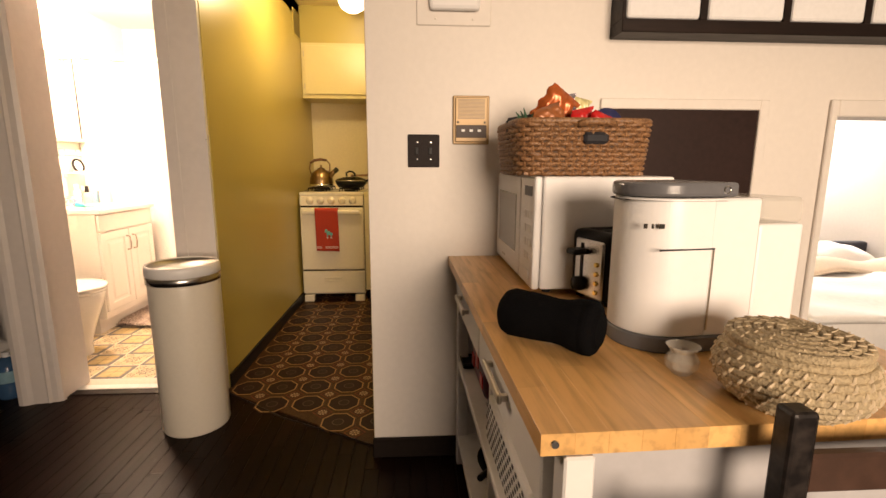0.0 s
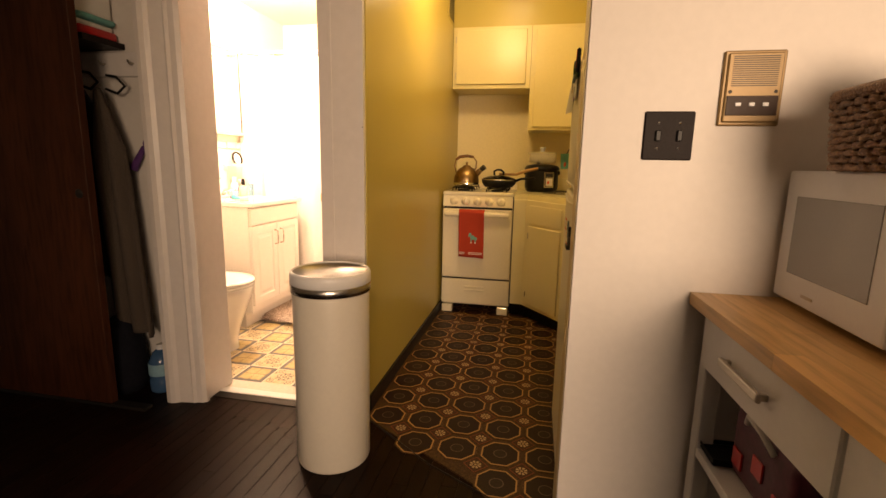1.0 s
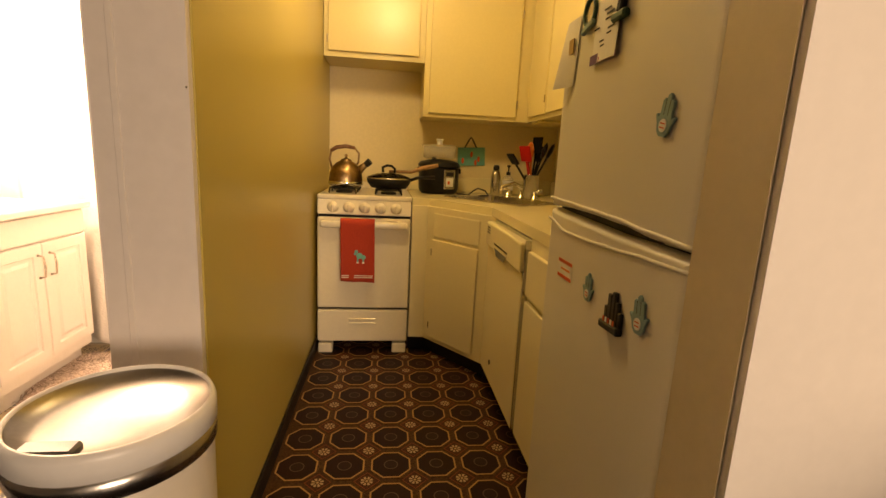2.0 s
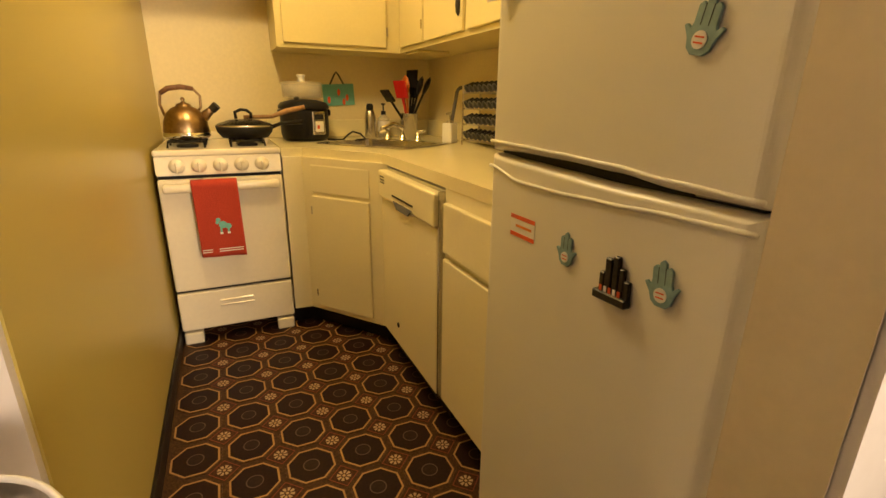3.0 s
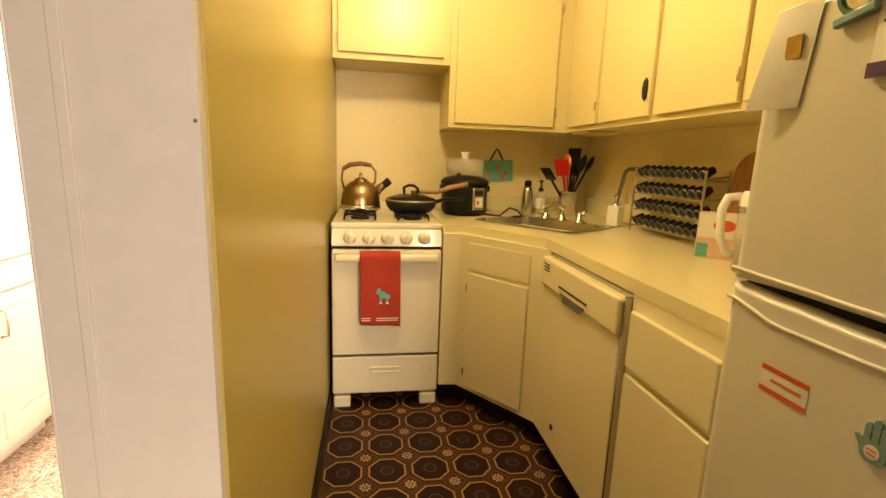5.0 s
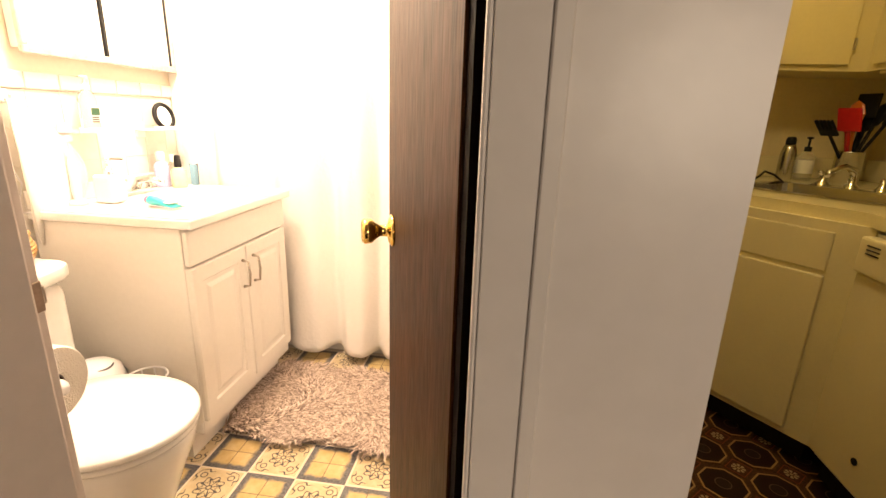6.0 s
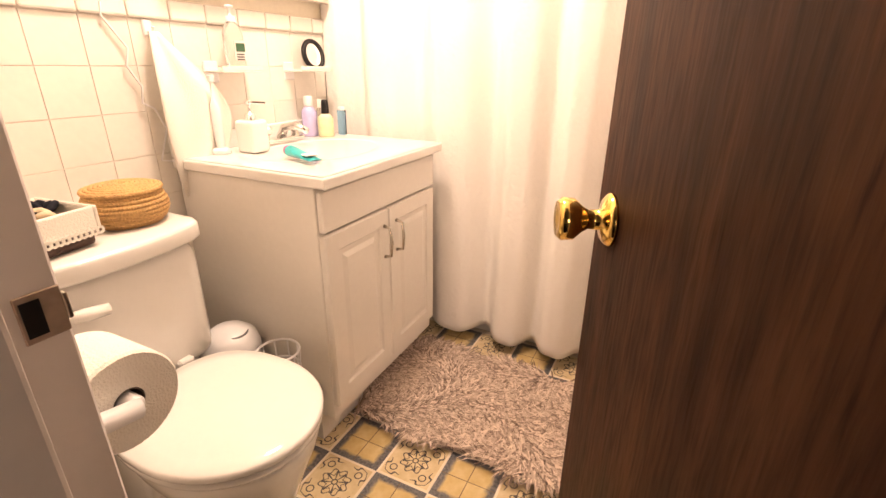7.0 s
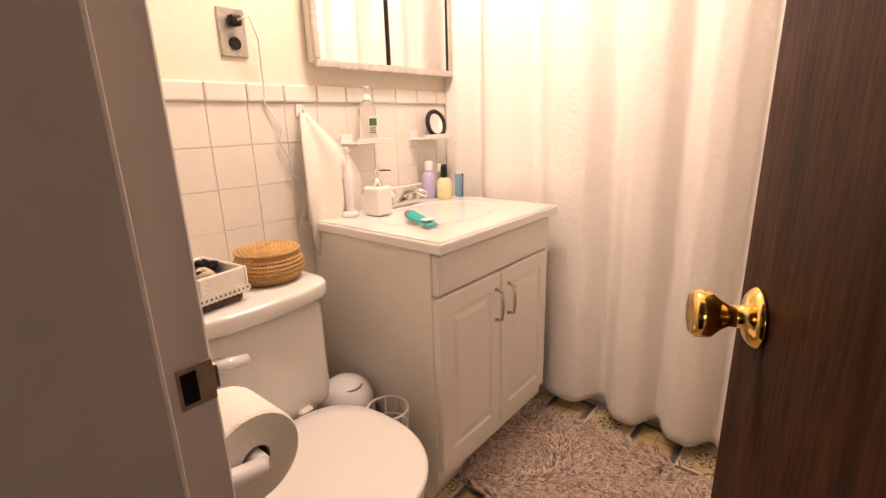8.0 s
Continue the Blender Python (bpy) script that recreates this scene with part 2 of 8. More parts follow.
p = Pattern("diamond_vinyl")
ax, ay = p.f("ABSOLUTE", p.x), p.f("ABSOLUTE", p.y)
d4 = p.f("ADD", ax, ay)
mx = p.f("MAXIMUM", ax, ay)
rad = p.f("SQRT", p.f("ADD", p.f("MULTIPLY", p.x, p.x), p.f("MULTIPLY", p.y, p.y)))
gr = noise_tex(p.n, p.l, 120, 4)
col = p.mix(ramp(p.n, p.l, gr, 0.4, 0.6), (0.030, 0.010, 0.006), (0.075, 0.026, 0.013))
col = p.mix(p.band(d4, 0.043, 0.047), col, (0.20, 0.055, 0.025))
petal = p.f("ABSOLUTE", p.f("SINE", p.f("MULTIPLY", p.f("ARCTAN2", p.y, p.x), 4.0)))
col = p.mix(p.f("MULTIPLY", p.band(rad, 0.009, 0.022), p.f("GREATER_THAN", petal, 0.55)), col, (0.40, 0.29, 0.17))
col = p.mix(p.f("LESS_THAN", rad, 0.005), col, (0.40, 0.28, 0.15))
p.l.new(col, p.b.inputs["Base Color"])
p.b.inputs["Roughness"].default_value = 0.42
p.b.inputs["Specular IOR Level"].default_value = 0.15
diamond_vinyl = p.m
vinyl_ground = paint("brown_vinyl_ground", (0.050, 0.020, 0.010), 0.45, vary=0.55, big=70, fine=160, bump=0.0, worn=(0.12, 0.065, 0.028))

# bathroom floor tiles, 0.165 m: an ornate flower and a four-square
p = Pattern("ornate_tile")
ax, ay = p.f("ABSOLUTE", p.x), p.f("ABSOLUTE", p.y)
mx = p.f("MAXIMUM", ax, ay)
rad = p.f("SQRT", p.f("ADD", p.f("MULTIPLY", p.x, p.x), p.f("MULTIPLY", p.y, p.y)))
ang = p.f("ARCTAN2", p.y, p.x)
gr = noise_tex(p.n, p.l, 35, 4)
cream = p.mix(ramp(p.n, p.l, gr, 0.3, 0.75), (0.52, 0.40, 0.22), (0.66, 0.55, 0.36))
dark = (0.055, 0.045, 0.045)
wob = p.f("MULTIPLY", p.f("SINE", p.f("MULTIPLY", ang, 8.0)), 0.0055)
col = p.mix(p.band(p.f("ADD", rad, wob), 0.0375, 0.0415), cream, dark)
wob2 = p.f("MULTIPLY", p.f("SINE", p.f("ADD", p.f("MULTIPLY", ang, 8.0), 2.0)), 0.005)
col = p.mix(p.band(p.f("ADD", rad, wob2), 0.026, 0.0295), col, dark)
spoke = p.f("GREATER_THAN", p.f("ABSOLUTE", p.f("SINE", p.f("MULTIPLY", ang, 4.0))), 0.93)
col = p.mix(p.f("MULTIPLY", p.band(rad, 0.010, 0.038), spoke), col, dark)
col = p.mix(p.band(rad, 0.006, 0.010), col, dark)
edge = p.f("ADD", mx, p.f("MULTIPLY", p.f("SINE", p.f("MULTIPLY", p.f("ADD", ax, ay), 150.0)), 0.005))
col = p.mix(p.f("MULTIPLY", p.band(edge, 0.0655, 0.0695), p.f("GREATER_THAN", p.f("MINIMUM", ax, ay), 0.018)), col, dark)
curlx, curly = p.f("SUBTRACT", ax, 0.047), p.f("SUBTRACT", ay, 0.047)
crad = p.f("SQRT", p.f("ADD", p.f("MULTIPLY", curlx, curlx), p.f("MULTIPLY", curly, curly)))
col = p.mix(p.band(crad, 0.0085, 0.0120), col, dark)
col = p.mix(p.f("GREATER_THAN", mx, 0.0765), col, (0.72, 0.62, 0.48))
p.l.new(col, p.b.inputs["Base Color"])
p.b.inputs["Roughness"].default_value = 0.3
ornate_tile = p.m

p = Pattern("four_square_tile")
ax, ay = p.f("ABSOLUTE", p.x), p.f("ABSOLUTE", p.y)
mx = p.f("MAXIMUM", ax, ay)
gr, g2 = noise_tex(p.n, p.l, 30, 5), noise_tex(p.n, p.l, 130, 4)
yel = p.mix(ramp(p.n, p.l, gr, 0.3, 0.7), (0.48, 0.34, 0.13), (0.60, 0.47, 0.24))
slate = p.mix(ramp(p.n, p.l, g2, 0.3, 0.7), (0.045, 0.048, 0.060), (0.17, 0.16, 0.16))
soft = p.n.new("ShaderNodeMapRange")
p.l.new(p.f("ADD", mx, p.f("MULTIPLY", p.f("SUBTRACT", gr, 0.5), 0.03)), soft.inputs[0])
soft.inputs[1].default_value, soft.inputs[2].default_value = 0.055, 0.066
col = p.mix(soft.outputs[0], yel, slate)
col = p.mix(p.f("LESS_THAN", p.f("MINIMUM", ax, ay), 0.0013), col, (0.13, 0.085, 0.045))
p.l.new(col, p.b.inputs["Base Color"])
p.b.inputs["Roughness"].default_value = 0.3
four_square_tile = p.m


# ---- building helpers ----
BASE = {}


def thing(name, label, category, at=(0, 0, 0), group="", kind="", turn=None, drawn=None, spin=0.0):
    """An Empty at the base of a thing. With turn (degrees) its parts are in its own frame, else in the world's;
    with drawn they are drawn round that point, then set down at the thing's own place and spun by so many degrees."""
    ob = new(name)
    ob.empty_display_size = 0.05
    ob.location = at
    if turn is None:
        BASE[ob.name] = Vector(drawn or at)
        ob.rotation_euler = (0, 0, radians(spin))
    else:
        ob.rotation_euler = (0, 0, radians(turn))
    return tagged(ob, label, category, group, kind)


def part(name, bm, material, parent=None, label="", smooth=False):
    """Links a bmesh as one mesh object under a thing or a part."""
    me = bpy.data.meshes.new(name)
    bm.normal_update()
    for face in bm.faces:
        face.smooth = smooth
    bm.to_mesh(me)
    bm.free()
    me.materials.append(material)
    ob = new(name, me)
    if parent is not None:
        ob.parent = parent
        if parent.name in BASE:
            ob.location = -BASE[parent.name]
    if label:
        ob["label"] = label
    return ob


def single(name, bm, material, label, category, group="", kind="", smooth=False):
    return tagged(part(name, bm, material, smooth=smooth), label, category, group, kind)


def box(x0, x1, y0, y1, z0, z1, bevel=0.0, seg=1, bm=None):
    own = bm is None
    b = bmesh.new()
    bmesh.ops.create_cube(b, size=1)
    for v in b.verts:
        v.co = Vector(((x0 + x1) / 2 + v.co.x * (x1 - x0), (y0 + y1) / 2 + v.co.y * (y1 - y0), (z0 + z1) / 2 + v.co.z * (z1 - z0)))
    if bevel:
        bmesh.ops.bevel(b, geom=b.edges[:], offset=bevel, segments=seg, affect="EDGES", profile=0.5)
    return b if own else join(bm, b)


def join(a, b):
    me = bpy.data.meshes.new("tmp")
    b.to_mesh(me)
    b.free()
    a.from_mesh(me)
    bpy.data.meshes.remove(me)
    return a


def moved(b, m):
    b.transform(m)
    return b


def prism(poly, z0, z1, bevel=0.0, seg=2):
    """An upright prism over a flat outline of (x, y)."""
    b = bmesh.new()
    lo = [b.verts.new((x, y, z0)) for x, y in poly]
    hi = [b.verts.new((x, y, z1)) for x, y in poly]
    b.faces.new(lo[::-1])
    b.faces.new(hi)
    n = len(poly)
    for i in range(n):
        b.faces.new((lo[i], lo[(i + 1) % n], hi[(i + 1) % n], hi[i]))
    bmesh.ops.recalc_face_normals(b, faces=b.faces[:])
    if bevel:
        bmesh.ops.bevel(b, geom=b.edges[:], offset=bevel, segments=seg, affect="EDGES", profile=0.5)
    return b


def lathe(profile, seg=32, at=(0, 0, 0), sx=1.0, sy=1.0):
    """A turned body: rows of (radius, height)."""
    b = bmesh.new()
    rings = []
    for r, z in profile:
        if r < 1e-5:
            rings.append([b.verts.new((at[0], at[1], at[2] + z))])
        else:
            rings.append([b.verts.new((at[0] + sx * r * math.cos(2 * math.pi * i / seg), at[1] + sy * r * math.sin(2 * math.pi * i / seg), at[2] + z)) for i in range(seg)])
    for a, c in zip(rings, rings[1:]):
        for i in range(seg):
            j = (i + 1) % seg
            if len(a) == 1 and len(c) > 1:
                b.faces.new((a[0], c[j], c[i]))
            elif len(c) == 1 and len(a) > 1:
                b.faces.new((a[i], a[j], c[0]))
            elif len(a) > 1:
                b.faces.new((a[i], a[j], c[j], c[i]))
    bmesh.ops.recalc_face_normals(b, faces=b.faces[:])
    return b


def tube(points, r, seg=8, closed=False):
    """A round rod through points; r may be one radius or one a point."""
    b = bmesh.new()
    pts = [Vector(q) for q in points]
    n = len(pts)
    radii = r if isinstance(r, (list, tuple)) else [r] * n
    rings, side = [], None
    for i, q in enumerate(pts):
        a = pts[(i - 1) % n] if closed or i else q
        c = pts[(i + 1) % n] if closed or i < n - 1 else q
        d = (c - a).normalized()
        if side is None:
            side = d.orthogonal().normalized()
        side = (side - d * side.dot(d)).normalized()
        up = d.cross(side)
        rings.append([b.verts.new(q + (side * math.cos(2 * math.pi * k / seg) + up * math.sin(2 * math.pi * k / seg)) * radii[i]) for k in range(seg)])
    for i in range(n if closed else n - 1):
        a, c = rings[i], rings[(i + 1) % n]
        for k in range(seg):
            b.faces.new((a[k], a[(k + 1) % seg], c[(k + 1) % seg], c[k]))
    if not closed:
        b.faces.new(rings[0][::-1])
        b.faces.new(rings[-1])
    bmesh.ops.recalc_face_normals(b, faces=b.faces[:])
    return b


def arc(centre, rx, ry, a0, a1, n, plane="xz"):
    out = []
    for i in range(n + 1):
        a = radians(a0 + (a1 - a0) * i / n)
        u, v = rx * math.cos(a), ry * math.sin(a)
        q = {"xz": (u, 0, v), "yz": (0, u, v), "xy": (u, v, 0)}[plane]
        out.append(Vector(centre) + Vector(q))
    return out


def sheet(fn, nu, nv, thick=0.0):
    """A cloth or skin over a grid: fn(u, v) with u and v from 0 to 1."""
    b = bmesh.new()
    g = [[b.verts.new(fn(i / nu, j / nv)) for j in range(nv + 1)] for i in range(nu + 1)]
    for i in range(nu):
        for j in range(nv):
            b.faces.new((g[i][j], g[i + 1][j], g[i + 1][j + 1], g[i][j + 1]))
    if thick:
        b.normal_update()
        back = [[b.verts.new(v.co - v.normal * thick) for v in row] for row in g]
        for i in range(nu):
            for j in range(nv):
                b.faces.new((back[i][j], back[i][j + 1], back[i + 1][j + 1], back[i + 1][j]))
        for i in range(nu):
            for j in (0, nv):
                b.faces.new((g[i][j], g[i + 1][j], back[i + 1][j], back[i][j]))
        for j in range(nv):
            for i in (0, nu):
                b.faces.new((g[i][j], g[i][j + 1], back[i][j + 1], back[i][j]))
        bmesh.ops.recalc_face_normals(b, faces=b.faces[:])
    return b


def on_wall(b, at, facing):
    """Puts a shape drawn flat (x right, y up, z towards the viewer) onto a wall that faces along facing (degrees from +x)."""
    a = radians(facing)
    z, y = Vector((math.cos(a), math.sin(a), 0)), Vector((0, 0, 1))
    x = y.cross(z)
    m = Matrix((x, y, z)).transposed().to_4x4()
    m.translation = Vector(at)
    return moved(b, m)

# ---- the setting ----
def struct(name, bm, material, label, category="wall"):
    return single(name, bm, material, label, category, kind="structure")


H = 2.42          # ceiling
WY, WX = 1.60, -0.155   # white wall: its face and its end
YX, YF = -0.945, 2.19   # yellow wall, and the white end of that partition
JR, JL = -1.13, -1.766   # the bathroom door's jambs, in the rebate
CL, YB = -1.69, 2.378   # casing's inner edge, and the inner face of the bathroom's front wall
KB, KR = 4.42, 0.62     # kitchen's back and right walls
BX, BY = -2.56, 4.45    # bathroom's tiled wall and far wall

# white wall with the intercom, and an opening to the bedroom
wall_white = struct("wall_north", box(WX, 1.535, WY, 1.718, 0, H), white_wall, "off-white painted plaster wall with intercom and switches")
part("wall_panel", box(1.535, 2.45, WY, 1.718, 1.304, H), white_wall, wall_white)
part("wall_panel", box(2.45, 3.6, WY, 1.718, 0, H), white_wall, wall_white)
part("end_face", box(WX - 0.003, WX, WY + 0.012, 1.718, 0, H), beige_end, wall_white, "beige end of the white wall")
struct("wall_east", box(2.72, 2.87, -3.1, WY, 0, H), white_wall, "plain white side wall of the living room")
struct("wall_bedroom_side", box(3.6, 3.75, WY, 4.6, 0, H), white_wall, "plain white bedroom side wall")
south = struct("wall_south", box(-3.15, 0.1, -3.25, -3.1, 0, H), white_wall, "plain white wall with a window")
part("wall_panel", box(1.9, 2.87, -3.25, -3.1, 0, H), white_wall, south)
part("wall_panel", box(0.1, 1.9, -3.25, -3.1, 0, 0.80), white_wall, south)
part("wall_panel", box(0.1, 1.9, -3.25, -3.1, 2.2, H), white_wall, south)
struct("wall_west", box(-3.15, -3.0, -3.1, YB, 0, H), white_wall, "plain white side wall")
struct("ceiling_living", box(-3.15, 3.75, -3.25, 1.718, H, H + 0.1), ceiling_paint, "flat white plaster ceiling", "ceiling")
struct("ceiling_kitchen", box(-0.945, 0.62, 1.718, KB, H, H + 0.1), kitchen_ceiling_paint, "yellow painted plaster ceiling", "ceiling")
struct("ceiling_bathroom", box(-3.15, -0.945, 1.718, 4.6, 2.30, 2.52), ceiling_paint, "white plaster bathroom ceiling", "ceiling")
struct("ceiling_bedroom", box(0.62, 3.75, 1.718, 4.6, H, H + 0.1), ceiling_paint, "white plaster bedroom ceiling", "ceiling")

# partition between kitchen and bathroom
part_wall = struct("wall_partition", prism([(JR, YF), (YX - 0.004, YF), (YX - 0.004, 4.6), (-1.085, 4.6), (-1.085, YB), (JR, YB)], 0, H), trim_paint, "narrow partition wall with white painted end")
part("yellow_face", box(YX - 0.004, YX, YF + 0.02, KB, 0, H), yellow_wall, part_wall, "glossy mustard-yellow painted side")
part("corner_bead", box(JR + 0.036, JR + 0.05, YF - 0.004, YF, 0, H, 0.0015), trim_paint, part_wall)
part("nail", moved(lathe([(0, 0), (0.0026, 0.001), (0.002, 0.002), (0, 0.003)], 8), Matrix.Translation((-0.953, YF - 0.0005, 1.24)) @ pose(0, 0, 0, 90, 0, 0)), steel, part_wall)
kb = struct("wall_kitchen_back", box(JR, 0.77, KB, KB + 0.15, 0, H), kitchen_back, "yellow-cream painted wall behind stove and sink")
struct("wall_kitchen_side", box(KR, KR + 0.15, 1.718, KB, 0, H), kitchen_back, "cream painted wall beside the counter")

# bathroom door wall: casing, jamb, head
lw = struct("wall_bath_front", box(-1.875, JL - 0.02, 2.135, YB, 0, H), trim_paint, "white painted door surround of the bathroom")
part("wall_panel", box(JL - 0.02, JR, 2.20, YB, 2.02, H), white_wall, lw)
jl = thing("door_frame", "white painted door frame with moulded casing and brass strike", "door frame", (JL, 2.2, 0), kind="structure")
part("jamb", box(JL - 0.02, JL, 2.30, YB, 0, 2.02, 0.003), trim_paint, jl)
part("stop", box(JL - 0.02, -1.703, 2.136, 2.317, 0, 2.02, 0.005, 2), trim_paint, jl)
part("jamb", box(JR - 0.004, JR + 0.001, 2.19, 2.262, 0, 2.02, 0.001), trim_paint, jl)
part("bead", box(JR - 0.010, JR - 0.004, 2.192, 2.206, 0, 2.0, 0.003, 2), trim_paint, jl)
part("bead", box(JR - 0.012, JR - 0.004, 2.238, 2.258, 0, 2.0, 0.003, 2), trim_paint, jl)
part("hinge_jamb", box(JR - 0.003, JR + 0.001, 2.262, YB, 0, 2.02, 0.001), hinge_black, jl, "dark stained hinge rebate, blackened for shade")
part("head", box(JL, JR - 0.004, 2.19, YB, 2.0, 2.02), trim_paint, jl)
cas = [(CL - 0.004, 2.136), (CL - 0.004, 2.118), (CL - 0.02, 2.106), (CL - 0.045, 2.104), (CL - 0.055, 2.094), (CL - 0.065, 2.097), (CL - 0.12, 2.088), (CL - 0.135, 2.076), (CL - 0.155, 2.070), (CL - 0.178, 2.074), (CL - 0.19, 2.095), (CL - 0.19, 2.136)]
part("casing", prism(cas, 0, 2.10), trim_paint, jl)
strike = part("strike_plate", box(JL, JL + 0.0025, 2.3415, 2.3765, 0.860, 0.905, 0.001), paint("worn_strike_metal", (0.40, 0.31, 0.24), 0.4, 0.3, 0.4, 40), jl, "worn metal strike plate")
part("latch_hole", box(JL + 0.002, JL + 0.0035, 2.3445, 2.3595, 0.866, 0.899), black_plastic, strike, "dark latch hole")
part("strike_lip", box(JL - 0.006, JL + 0.0022, 2.3765, 2.381, 0.870, 0.896, 0.001), nickel, strike)

# bathroom shell
bathw = struct("wall_bath_tiled", box(BX - 0.15, BX - 0.006, YB, 4.6, 0, 2.30), cream_wall, "cream wall above white square tiles")
part("grout_bed", box(BX - 0.006, BX - 0.002, YB, 3.95, 0, 1.235), wall_grout, bathw)
struct("wall_bath_far", box(BX - 0.15, JR, BY, BY + 0.15, 0, 2.30), cream_wall, "cream wall behind the bathtub")
bfront = struct("wall_bath_inner", box(-3.0, -1.875, 2.265, YB, 0, H), white_wall, "thin white wall between coat nook and bathroom")

# bedroom
struct("wall_bedroom_far", box(0.77, 3.6, 4.45, 4.6, 0, H), white_wall, "plain white far wall of the bedroom")

# floors
struct("ground_slab", box(-3.15, 3.75, -3.1, 4.6, -0.15, -0.012), black_base, "dark sub-floor under the rooms", "floor")
floor = struct("floor", box(-3.0, 3.6, -2.95, 4.45, -0.012, -0.004), floor_wood, "dark stained hardwood floor, worn and glossy", "floor")
SEAM = ((YX, 2.165), (WX, 1.665))
kfloor = struct("floor_kitchen", prism([(YX, SEAM[0][1]), (WX, SEAM[1][1]), (WX, 1.718), (KR, 1.718), (KR, KB), (YX, KB)], -0.004, 0.002), vinyl_ground, "brown patterned vinyl floor with octagons", "floor")
part("seam_strip", tube([(SEAM[0][0], SEAM[0][1], 0.001), (-0.6, 1.905, 0.001), (SEAM[1][0], SEAM[1][1], 0.001)], 0.004, 6), black_base, kfloor)
bfloor = struct("floor_bathroom", box(BX - 0.002, JR, 2.215, BY, -0.004, -0.001), grout, "old ornamental tile floor, cream, yellow and slate", "floor")
part("threshold", box(JL - 0.002, JR + 0.002, 2.218, 2.265, -0.004, 0.008, 0.003), white_lam, bfloor, "worn white threshold")
part("threshold_edge", box(JL - 0.002, JR + 0.002, 2.165, 2.218, -0.004, 0.005, 0.002), black_base, bfloor)

# baseboards
struct("baseboard", box(WX - 0.006, 1.535, WY - 0.014, WY, 0, 0.082, 0.004), black_base, "black painted wooden baseboard", "baseboard")
struct("baseboard_yellow", box(YX, YX + 0.012, YF + 0.02, KB, 0.002, 0.075, 0.003), black_base, "black painted baseboard along the yellow wall", "baseboard")
struct("baseboard_bath", box(-1.097, -1.085, 2.36, 3.7, 0, 0.09, 0.003), trim_paint, "white baseboard in the bathroom", "baseboard")

# ceiling lamp of the kitchen
kl = thing("ceiling_lamp", "lit round white glass lamp on the kitchen ceiling", "lamp", (-0.46, 3.75, H))
part("ceiling_plate", lathe([(0, 0), (0.09, 0), (0.085, -0.02), (0, -0.021)], 24, (-0.46, 3.75, H)), white_lam, kl)
part("globe", lathe([(0.07, -0.02), (0.10, -0.05), (0.105, -0.085), (0.085, -0.125), (0.045, -0.15), (0, -0.157)], 28, (-0.46, 3.75, H)), lamp_glass, kl, smooth=True)

# bathroom ceiling light
bl = thing("ceiling_lamp", "lit white glass dome on the bathroom ceiling", "lamp", (-2.10, 3.16, 2.30))
part("ceiling_plate", lathe([(0, 0), (0.12, 0), (0.118, -0.02), (0, -0.021)], 28, (-2.10, 3.16, 2.30)), chrome, bl)
part("dome", lathe([(0.108, -0.02), (0.11, -0.04), (0.09, -0.075), (0.05, -0.095), (0, -0.10)], 28, (-2.10, 3.16, 2.30)), bulb_glass, bl, smooth=True)


